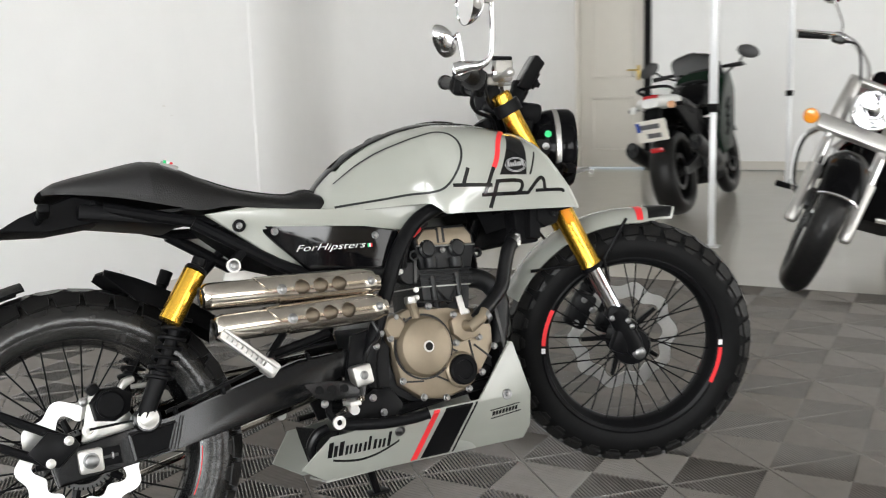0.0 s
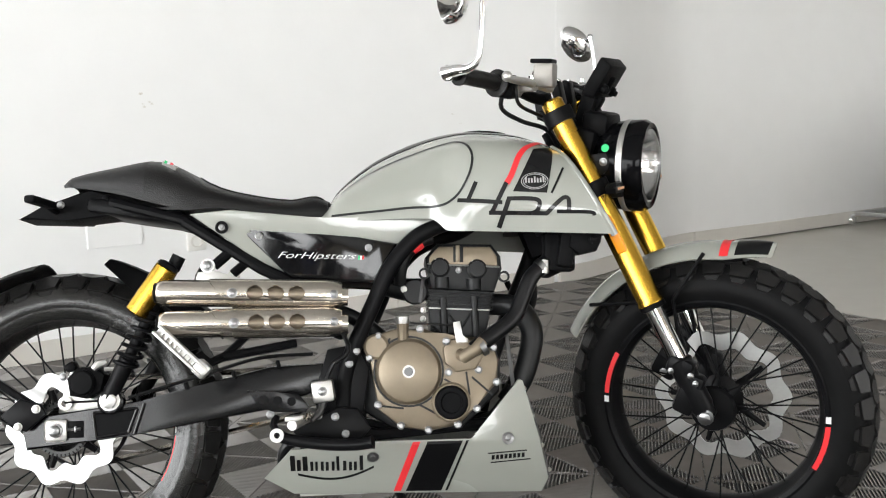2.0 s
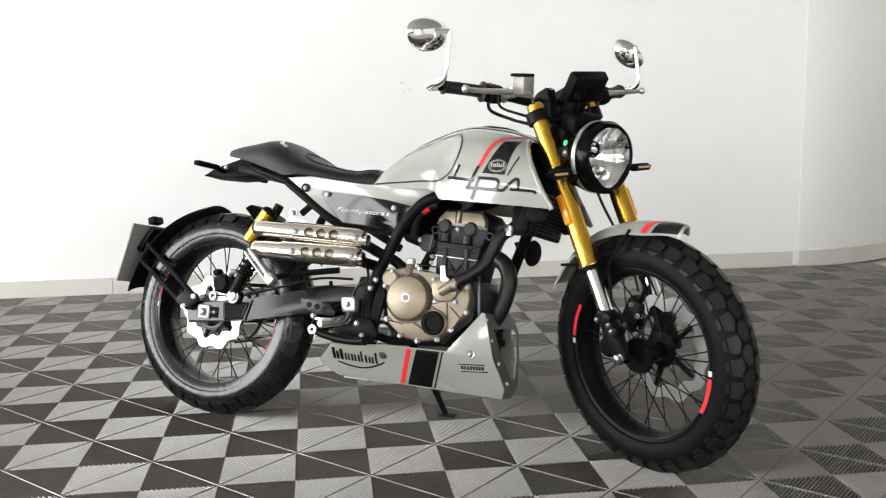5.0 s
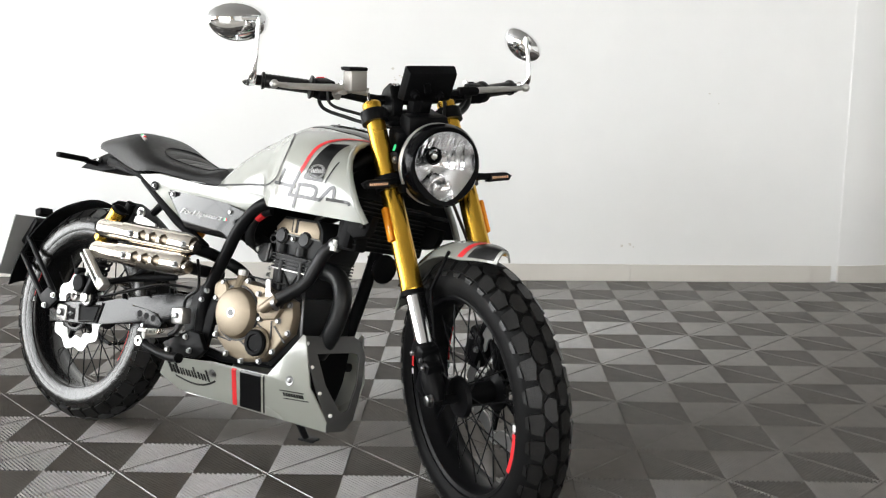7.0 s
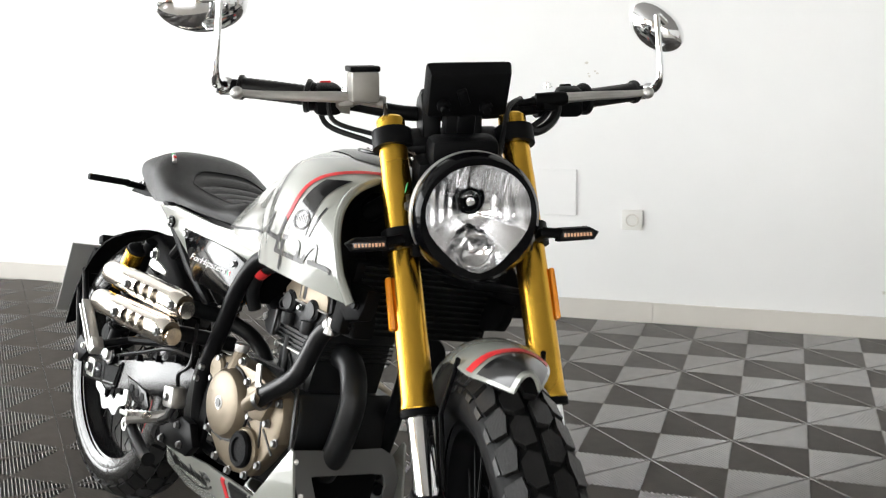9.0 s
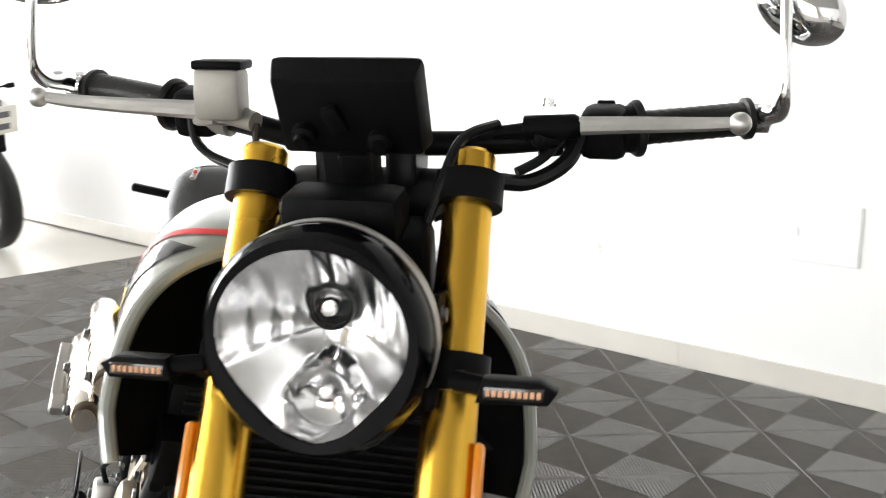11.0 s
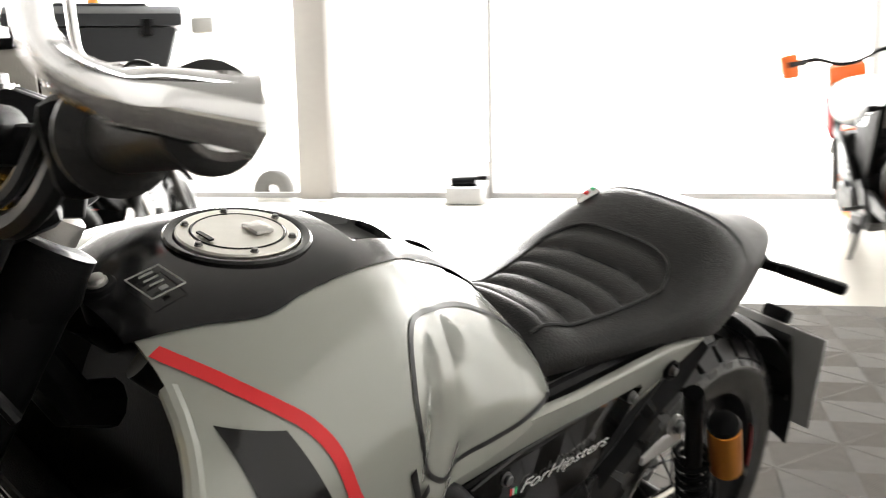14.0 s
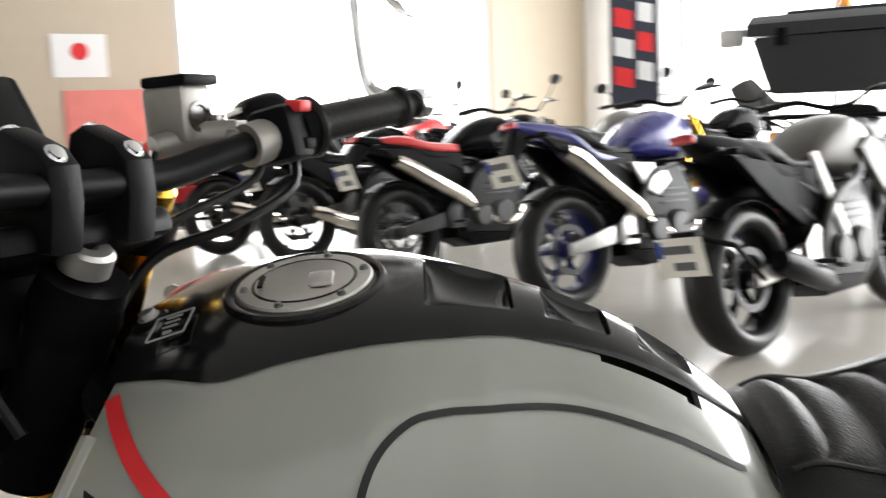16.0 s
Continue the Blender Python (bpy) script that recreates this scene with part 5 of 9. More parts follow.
add_tube(bm, [(0.711, -0.089, 0.632), (0.721, -0.089, 0.631), (0.728, -0.0895, 0.640), (0.745, -0.0895, 0.640), (0.754, -0.089, 0.628), (0.797, -0.089, 0.625), (0.806, -0.0895, 0.634), (0.824, -0.0895, 0.633), (0.834, -0.089, 0.622), (0.863, -0.089, 0.620)], 0.0022, 6)
part("cover_edge", bm, M_ALU, vc, "bright machined cover edge")
for x, z in ((0.737, 0.623), (0.815, 0.617)):
    bm = bmesh.new()
    add_lathe(bm, [(0.021, -0.004), (0.021, 0.004), (0.017, 0.007), (0.016, 0.007), (0.0155, 0.010), (0.0, 0.011)], (x, -0.086, z), (0, -1, 0), 24)
    part("cam_plug", bm, M_ENGINE, engine)
bolt("head_bolt", (0.776, -0.088, 0.616), (0, -1, 0), 0.005, engine)
for x, z in ((0.704, 0.612), (0.872, 0.600)):
    bm = bmesh.new()
    add_lathe(bm, [(0.008, -0.006), (0.012, -0.006), (0.012, 0.006), (0.008, 0.006)], (x, -0.078, z), (0, 1, 0), 18, closed=True)
    part("cable_eye", bm, M_ENGINE, engine)
bm = bmesh.new()
add_tube(bm, [(0.715, -0.045, 0.580), (0.66, -0.045, 0.582), (0.60, -0.03, 0.60)], 0.024, 16)
add_lathe(bm, [(0.0, -0.012), (0.024, -0.012), (0.027, -0.008), (0.027, 0.008), (0.02, 0.012), (0, 0.012)], (0.683, -0.076, 0.574), (0, 1, 0), 22)
tb = part("throttle_body", bm, M_ENGINE, engine, "black throttle body")
bolt("throttle_screw", (0.661, -0.085, 0.580), (0, -1, 0), 0.006, tb, M_ALU)
bm = bmesh.new()
add_box(bm, (0.697, -0.088, 0.575), (0.008, 0.008, 0.052), (0, 8, 0), bev=0.002)
part("throttle_arm", bm, M_DARKALU, tb)
bm = bmesh.new()
add_tube(bm, [(0.672, -0.120, 0.508), (0.74, -0.11, 0.502), (0.775, -0.10, 0.498)], 0.0025, 6)
part("clutch_rod", bm, M_DARKALU, engine, "thin bare metal rod")
for x, z in ((0.700, 0.535), (0.6985, 0.517)):
    bolt("side_plug", (x, -0.075, z), (-0.4, -1, 0), 0.005, engine, M_ALU)
bm = bmesh.new()
add_tube(bm, curve_pts([(0.72, -0.122, 0.682), (0.70, -0.126, 0.675), (0.672, -0.126, 0.655), (0.655, -0.122, 0.62), (0.652, -0.11, 0.59)], 5), 0.013, 12)
vent = part("breather_hose", bm, M_RUBHOSE, engine, "black breather hose")
bm = bmesh.new()
add_tube(bm, [(0.697, -0.127, 0.674), (0.678, -0.1275, 0.661)], 0.0145, 14)
part("hose_collar", bm, M_RED, vent, "red hose collar")

for s in (-1, 1):
    bm = bmesh.new()
    add_plate(bm, [(1.005, 0.700), (1.072, 0.690), (1.066, 0.660), (1.056, 0.641), (1.02, 0.634), (1.00, 0.650)], s * 0.135, s * 0.165, bev=0.006)
    shr = part("radiator_shroud", bm, M_PLASTIC, bike, "small matt black radiator shroud")
    bolt("shroud_screw", (1.048, s * 0.165, 0.664), (0, s, 0), 0.006, shr, M_SATIN)
bm = bmesh.new()
add_plate(bm, [(0.90, 0.02), (1.02, 0.02), (1.075, 0.05), (1.075, 0.165), (0.90, 0.17)], 0.712, 0.722, bev=0.002, plane="z")
part("duct_cover", bm, M_PLASTIC, bike, "matt black duct cover above the radiator")
# radiator, hoses and horn
bm = bmesh.new()
add_box(bm, (1.0, 0, 0.672), (0.032, 0.32, 0.125), (0, 10, 0), bev=0.006)
rad = part("radiator", bm, M_PLASTIC, bike, "black finned radiator")
for i in range(11):
    bm = bmesh.new()
    z = -0.052 + 0.104 * i / 10
    add_box(bm, (1.0175 + 0.17 * z, 0, 0.672 + z), (0.006, 0.29, 0.0032), (0, 10, 0))
    part("fin", bm, M_ENGINE, rad)
tube_part("coolant_hose", [(0.795, -0.160, 0.449), (0.818, -0.158, 0.465), (0.850, -0.152, 0.486), (0.884, -0.145, 0.514), (0.901, -0.14, 0.549), (0.922, -0.136, 0.592), (0.945, -0.13, 0.614), (0.962, -0.122, 0.630)], 0.0165, M_RUBHOSE, bike, "black coolant hose", 14, None, 6)
for p, ax in (((0.945, -0.13, 0.614), (1, 0.1, 0.8)), ((0.815, -0.163, 0.454), (1, 0, 0.5))):
    bm = bmesh.new()
    add_lathe(bm, [(0.0172, -0.006), (0.0188, -0.006), (0.0188, 0.006), (0.0172, 0.006)], p, ax, 18, closed=True)
    part("hose_clamp", bm, M_BOLT, bike)
bm = bmesh.new()
add_box(bm, (0.984, -0.117, 0.643), (0.064, 0.045, 0.078), (0, 2, 0), bev=0.007)
part("expansion_tank", bm, M_PLASTIC, bike, "small black coolant tank")
bm = bmesh.new()
add_tube(bm, [(0.948, -0.138, 0.600), (0.950, -0.138, 0.612), (0.952, -0.136, 0.626)], 0.010, 10)
part("filler_neck", bm, M_ALU, bike, "bare metal filler neck")
bm = bmesh.new()
add_lathe(bm, [(0, -0.012), (0.022, -0.012), (0.036, 0.0), (0.039, 0.005), (0.036, 0.010), (0.020, 0.014), (0, 0.016)], (0.946, 0.080, 0.570), (0.95, -0.3, -0.1), 30)
add_tube(bm, [(0.93, 0.082, 0.570), (0.905, 0.085, 0.575), (0.895, 0.085, 0.60)], 0.007, 8)
part("horn", bm, M_PLASTIC, bike, "round black horn")
bm = bmesh.new()
add_tube(bm, curve_pts([(0.84, -0.03, 0.545), (0.885, -0.04, 0.540), (0.915, -0.048, 0.520), (0.930, -0.052, 0.482), (0.924, -0.052, 0.44), (0.905, -0.05, 0.386), (0.870, -0.045, 0.335)], 8), 0.0235, 18)
part("header_pipe", bm, M_ENGINE, bike, "wrapped black header pipe")

# belly pan
BP = [(0.362, 0.203), (0.422, 0.262), (0.60, 0.272), (0.788, 0.268), (0.886, 0.386), (0.896, 0.383), (0.948, 0.178), (0.934, 0.148), (0.42, 0.166)]
KINK = 0.262


def belly_y(z):
    """Half width of the pan: upright above, drawn in to a keel below."""
    return 0.131 + 0.03 * (z - KINK) if z > KINK else 0.131 - 0.66 * (KINK - z)


def belly_plate(poly, lift0, lift1, side, bev=0.0):
    """A flat outline wrapped on the pan's side."""
    bm = bmesh.new()
    add_plate(bm, poly, lift0, lift1, bev)
    bmesh.ops.bisect_plane(bm, geom=list(bm.verts) + list(bm.edges) + list(bm.faces), plane_co=(0, 0, KINK), plane_no=(0, 0, 1))
    for v in bm.verts:
        v.co.y = side * (belly_y(v.co.z) + v.co.y)
    return bm


bm = bmesh.new()
add_plate(bm, [(0.43, -0.050), (0.934, -0.046), (0.934, 0.030), (0.43, 0.050)], 0.158, 0.163, plane="z")
belly = part("belly_pan", bm, M_PAINT, bike, "light grey painted belly pan with stripes")
for s in (-1, 1):
    poly = BP if s < 0 else [(x - 0.03 * max(0.0, (x - 0.78) / 0.17), z) for x, z in BP]
    part("belly_side", belly_plate(poly, -0.006, 0.0, s, 0.002), M_PAINT, belly, "light grey painted belly pan side")

    def flat(quad, name, material, label=""):
        part(name, belly_plate(quad, 0.0004, 0.0012, s), material, belly, label, smooth=0)
    flat([(0.668, 0.268), (0.683, 0.268), (0.640, 0.163), (0.625, 0.163)], "belly_stripe", M_RED, "red belly stripe")
    flat([(0.698, 0.268), (0.769, 0.267), (0.724, 0.160), (0.650, 0.162)], "belly_stripe", M_BLACKD, "black belly stripe")
    flat([(0.776, 0.267), (0.781, 0.267), (0.737, 0.160), (0.732, 0.160)], "belly_stripe", M_BLACKD)
    # maker's mark drawn as plain shapes
    for x, w, h in ((0.418, 0.010, 0.033), (0.431, 0.008, 0.024), (0.443, 0.010, 0.031), (0.458, 0.006, 0.020), (0.468, 0.005, 0.020), (0.479, 0.006, 0.020), (0.489, 0.006, 0.019), (0.501, 0.006, 0.020), (0.511, 0.006, 0.031), (0.524, 0.007, 0.021), (0.536, 0.006, 0.019), (0.546, 0.006, 0.019), (0.558, 0.007, 0.032)):
        zz = 0.2165 - 0.03 * (x - 0.418)
        flat([(x, zz), (x + w, zz), (x + w + 0.001, zz + h), (x + 0.001, zz + h)], "belly_mark", M_BLACKD, "maker's mark drawn as bars")
    n = 12
    up = [(0.432 + 0.155 * i / n, 0.209 - 0.014 * math.sin(math.pi * i / n) + 0.010 * (i / n) ** 3) for i in range(n + 1)]
    for (x0, z0), (x1, z1) in zip(up, up[1:]):
        flat([(x0, z0 - 0.0025), (x1, z1 - 0.0025), (x1, z1 + 0.0025), (x0, z0 + 0.0025)], "belly_mark", M_BLACKD)
    flat([(0.820, 0.236), (0.900, 0.240), (0.900, 0.2425), (0.820, 0.2385)], "belly_mark", M_BLACKD)
    flat([(0.826, 0.216), (0.908, 0.221), (0.908, 0.2235), (0.826, 0.2185)], "belly_mark", M_BLACKD)
    for k in range(8):
        x0 = 0.828 + 0.0088 * k
        flat([(x0, 0.2235 + 0.0004 * k), (x0 + 0.006, 0.2238 + 0.0004 * k), (x0 + 0.006, 0.2335 + 0.0004 * k), (x0, 0.2332 + 0.0004 * k)], "belly_mark", M_BLACKD, "small mark drawn as bars")
    for x, z in ((0.586, 0.240), (0.861, 0.268)):
        nz = -0.55 if z < KINK else 0.0
        o = s * belly_y(z)
        bm = bmesh.new()
        add_lathe(bm, [(0.0125, 0.0), (0.012, 0.002), (0.006, 0.0005), (0.0, 0.0005)], (x, o, z), (0, s, nz), 20)
        part("belly_washer", bm, M_BOLT, belly)
        bolt("belly_screw", (x, o, z), (0, s, nz), 0.005, belly, M_BOLT, None, 0.005)
# blunt front frame round a dark opening
ring = [(0.892, -0.134, 0.385), (0.906, -0.128, 0.335), (0.926, -0.112, 0.268), (0.948, -0.076, 0.180), (0.936, -0.055, 0.148), (0.938, 0.015, 0.148), (0.950, 0.032, 0.180), (0.936, 0.068, 0.262), (0.922, 0.088, 0.335), (0.908, 0.080, 0.372), (0.900, 0.055, 0.386), (0.898, -0.06, 0.384)]
inner = [(0.910, -0.098, 0.342), (0.916, -0.097, 0.330), (0.934, -0.080, 0.268), (0.952, -0.036, 0.205), (0.952, -0.022, 0.200), (0.952, -0.010, 0.200), (0.952, 0.004, 0.205), (0.944, 0.036, 0.268), (0.930, 0.052, 0.330), (0.924, 0.048, 0.344), (0.920, 0.030, 0.346), (0.914, -0.05, 0.344)]
bm = bmesh.new()
vo = [bm.verts.new(p) for p in ring]
vi = [bm.verts.new(p) for p in inner]
for i in range(12):
    bm.faces.new((vo[i], vo[(i + 1) % 12], vi[(i + 1) % 12], vi[i]))
thicken(bm, 0.004)
part("belly_front", bm, mat("silver_grey_paint", (0.10, 0.10, 0.097), 0.45, 0.2, 0.05, 60), belly, "grey front frame of the belly pan")
for x, y, z in ((0.899, -0.127, 0.366), (0.915, -0.117, 0.310), (0.934, -0.098, 0.248), (0.951, -0.066, 0.194)):
    bolt("rivet", (x, y, z), (0.75, -0.66, 0), 0.0036, belly, M_ALU, None, 0.004)
bm = bmesh.new()
add_plate(bm, [(-0.112, 0.375), (-0.10, 0.26), (-0.05, 0.17), (0.02, 0.17), (0.06, 0.26), (0.075, 0.37)], 0.872, 0.880, plane="x")
part("belly_back", bm, M_PLASTIC, belly, "matt black inside of the belly pan")
bm = bmesh.new()
zs = [0.168 + 0.1 * i / 5 for i in range(6)]
add_plate(bm, [(-(belly_y(z) - 0.012), z) for z in zs] + [(belly_y(z) - 0.012, z) for z in zs[::-1]], 0.440, 0.446, plane="x")
part("belly_rear_block", bm, M_PLASTIC, belly, "black baffle inside the open tail of the pan")
tube_part("drain_hose", [(0.435, -0.085, 0.275), (0.412, -0.082, 0.268), (0.398, -0.072, 0.245), (0.402, -0.064, 0.222), (0.425, -0.055, 0.212), (0.445, -0.05, 0.215)], 0.011, M_RUBHOSE, belly, "thick black drain hose", smooth_curve=5)

# foot controls
bm = bmesh.new()
add_plate(bm, [(0.43, 0.30), (0.52, 0.345), (0.56, 0.34), (0.585, 0.30), (0.56, 0.275), (0.45, 0.272)], -0.158, -0.14, bev=0.003)
ctl = part("footrest_bracket", bm, M_SATIN, bike, "black footrest bracket")
bm = bmesh.new()
add_plate(bm, [(0.348, 0.386), (0.356, 0.378), (0.374, 0.352), (0.400, 0.343), (0.462, 0.340), (0.468, 0.352), (0.448, 0.376), (0.40, 0.382)], -0.206, -0.201, bev=0.0015)
heel = part("heel_guard", bm, M_ARM, ctl, "black heel guard with three holes")
# Flat near-black discs draw the dark of the three holes.
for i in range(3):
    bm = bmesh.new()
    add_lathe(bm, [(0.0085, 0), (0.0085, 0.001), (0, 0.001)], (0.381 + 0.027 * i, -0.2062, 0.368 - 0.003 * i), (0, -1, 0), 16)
    part("guard_hole_shade", bm, M_CARCASS, heel)
bm = bmesh.new()
add_tube(bm, [(0.47, -0.155, 0.335), (0.452, -0.185, 0.325), (0.438, -0.235, 0.318)], [0.012, 0.011, 0.010], 10)
part("footpeg", bm, M_ALU, ctl, "serrated metal footpeg")
for i in range(6):
    bm = bmesh.new()
    add_box(bm, (0.446 - 0.0015 * i, -0.19 - 0.010 * i, 0.331), (0.026, 0.005, 0.009), (0, 0, 10), bev=0.001)
    part("peg_tooth", bm, M_ALU, ctl)
bm = bmesh.new()
add_tube(bm, curve_pts([(0.407, -0.208, 0.300), (0.43, -0.212, 0.290), (0.50, -0.225, 0.279), (0.56, -0.24, 0.278), (0.592, -0.248, 0.282)], 5), [0.0115] * 20 + [0.013], 12)
add_tube(bm, [(0.407, -0.206, 0.302), (0.398, -0.200, 0.318), (0.402, -0.19, 0.333)], 0.008, 8)
ped = part("brake_pedal", bm, M_SATIN, ctl, "black brake pedal")
bm = bmesh.new()
add_lathe(bm, [(0.006, 0.0), (0.0135, 0.0), (0.0135, 0.006), (0.006, 0.006)], (0.407, -0.217, 0.299), (0, -1, 0), 20, closed=True)
part("pedal_eye", bm, M_ALU, ped, "silver pedal pivot ring")
bm = bmesh.new()
add_tube(bm, [Vector((0.425 + 0.05 * i / 60, -0.205 + 0.006 * math.cos(i * 0.84), 0.316 + 0.02 * i / 60 + 0.006 * math.sin(i * 0.84))) for i in range(61)], 0.0016, 5)
part("pedal_spring", bm, M_STEEL, ped, "coiled return spring")
for x, y, z in ((0.392, -0.196, 0.338), (0.482, -0.159, 0.330), (0.515, -0.159, 0.326), (0.535, -0.159, 0.292), (0.455, -0.159, 0.283), (0.56, -0.149, 0.455), (0.545, -0.149, 0.43)):
    bolt("bracket_bolt", (x, y, z), (0, -1, 0), 0.006, ctl, M_BOLT)
bm = bmesh.new()
add_box(bm, (0.493, -0.165, 0.378), (0.044, 0.034, 0.044), (0, -6, 0), bev=0.007)
mc = part("master_cylinder", bm, M_ALU, ctl, "silver rear brake master cylinder")
bolt("cylinder_screw", (0.493, -0.181, 0.378), (0, -1, 0), 0.007, mc, M_BOLT, None, 0.007)
bm = bmesh.new()
add_tube(bm, [(0.493, -0.165, 0.360), (0.485, -0.17, 0.335), (0.470, -0.18, 0.322)], [0.010, 0.007, 0.005], 8)
part("push_rod", bm, M_DARKALU, mc)
bm = bmesh.new()
add_tube(bm, curve_pts([(0.50, -0.165, 0.40), (0.515, -0.175, 0.43), (0.545, -0.17, 0.455), (0.53, -0.16, 0.50), (0.51, -0.15, 0.53)], 5), 0.0042, 7)
part("reservoir_hose", bm, M_RUBHOSE, mc)
# other side: gear lever and peg
bm = bmesh.new()
add_tube(bm, [(0.415, 0.13, 0.30), (0.415, 0.235, 0.297)], [0.012, 0.010], 10)
peg = part("footpeg", bm, M_ALU, bike, "serrated metal footpeg")
for i in range(8):
    bm = bmesh.new()
    add_box(bm, (0.415, 0.16 + 0.011 * i, 0.308), (0.026, 0.005, 0.008), bev=0.001)
    part("peg_tooth", bm, M_ALU, peg)
bm = bmesh.new()
add_tube(bm, [(0.46, 0.15, 0.28), (0.60, 0.16, 0.29), (0.60, 0.20, 0.29)], 0.007, 8)
part("gear_lever", bm, M_SATIN, bike, "black gear lever")
bm = bmesh.new()
add_tube(bm, [(0.56, 0.11, 0.29), (0.62, 0.165, 0.16), (0.66, 0.215, 0.058)], [0.012, 0.011, 0.010], 10)
add_box(bm, (0.665, 0.222, 0.055), (0.055, 0.035, 0.008), (13, 0, 0), bev=0.003)
part("side_stand", bm, M_SATIN, bike, "black side stand resting on the mat")
bm = bmesh.new()
add_plate(bm, [(0.565, 0.455), (0.60, 0.485), (0.72, 0.49), (0.80, 0.47), (0.84, 0.42), (0.80, 0.33), (0.70, 0.29), (0.60, 0.32)], 0.108, 0.145, bev=0.012)
part("generator_cover", bm, M_BRONZE, engine, "bronze generator cover")
# ---- steered front end ----
FT = {s: Vector((1.040, s * 0.103, 0.992)) for s in (-1, 1)}
FB = {s: Vector((1.322, s * 0.103, 0.345)) for s in (-1, 1)}
for s in (-1, 1):
    a, b = FT[s], FB[s]
    d = b - a
    bm = bmesh.new()
    add_tube(bm, [a, a + d * 0.006, a + d * 0.05, a + d * 0.13, a + d * 0.16, a + d * 0.36, a + d * 0.42, a + d * 0.66, a + d * 0.672, a + d * 0.68],
             [0.020, 0.0235, 0.0235, 0.0235, 0.0245, 0.025, 0.026, 0.026, 0.0285, 0.0265], 28)
    leg = part("fork_leg", bm, M_GOLD, bike, "gold anodised upside-down fork leg", STEER)
    bm = bmesh.new()
    add_tube(bm, [a + d * 0.675, a + d * 0.69, a + d * 0.692], [0.0285, 0.0285, 0.022], 24)
    part("dust_seal", bm, M_PLASTIC, leg, "", STEER)
    bm = bmesh.new()
    add_tube(bm, [a + d * 0.67, a + d * 0.90], 0.0195, 24)
    part("stanchion", bm, M_CHROME, leg, "polished fork stanchion", STEER)
    bm = bmesh.new()
    add_tube(bm, [a + d * 0.855, a + d * 0.86, a + d * 0.89, a + d * 0.94, a + d * 1.0, a + d * 1.045], [0.024, 0.027, 0.026, 0.025, 0.026, 0.018], 18)
    add_box(bm, tuple(a + d * 0.875), (0.055, 0.05, 0.04), (0, 24, 0), bev=0.01)
    add_box(bm, tuple(a + d * 0.965 + Vector((-0.012, 0, 0))), (0.045, 0.042, 0.09), (0, 24, 0), bev=0.01)
    lug = part("axle_lug", bm, M_SATIN, leg, "black fork bottom", STEER)
    bolt("axle_bolt", (FW.x, s * 0.118, FW.z + 0.004), (0, s, 0), 0.0125, lug, M_BOLT, STEER, 0.014)
    for f, o in ((0.90, 0.016), (0.925, 0.018), (0.885, -0.02)):
        p = a + d * f + Vector((o, s * 0.024, 0))
        bolt("lug_bolt", p, (0, s, 0), 0.005, lug, M_BOLT, STEER, 0.006)
    # reflector strip on the leg
    bm = bmesh.new()
    q = a + d * 0.44
    add_box(bm, (q.x + 0.004, s * 0.132, q.z), (0.022, 0.010, 0.085), (0, -23.6, 0), bev=0.005)
    part("side_reflector", bm, M_AMBER, leg, "amber side reflector", STEER)
    # indicator
    q = a + d * 0.30
    bm = bmesh.new()
    add_tube(bm, [q + d * -0.022, q + d * 0.022], 0.031, 22)
    add_tube(bm, [q + Vector((0.02, s * 0.01, 0)), Vector((1.178, s * 0.115, 0.808)), Vector((1.182, s * 0.14, 0.806))], [0.011, 0.009, 0.008], 10)
    ind = part("indicator_clamp", bm, M_PLASTIC, leg, "black fork clamp", STEER)
    bm = bmesh.new()
    add_plate(bm, [(s * 0.132, -0.011), (s * 0.138, 0.010), (s * 0.185, 0.010), (s * 0.200, 0.002), (s * 0.192, -0.010)], -0.011, 0.011, bev=0.003, plane="x")
    bm.transform(Matrix.Translation((1.184, 0, 0.805)))
    part("indicator_body", bm, M_PLASTIC, ind, "slim black indicator", STEER)
    bm = bmesh.new()
    add_box(bm, (1.1955, s * 0.164, 0.8045), (0.003, 0.05, 0.011), bev=0.001)
    part("indicator_lens", bm, M_SMOKE, ind, "smoked lens", STEER)
    for i in range(9):
        bm = bmesh.new()
        add_box(bm, (1.1972, s * (0.143 + 0.0052 * i), 0.8045), (0.0016, 0.0034, 0.0055), bev=0.0005)
        part("led", bm, M_AMBERLED, ind, "", STEER)

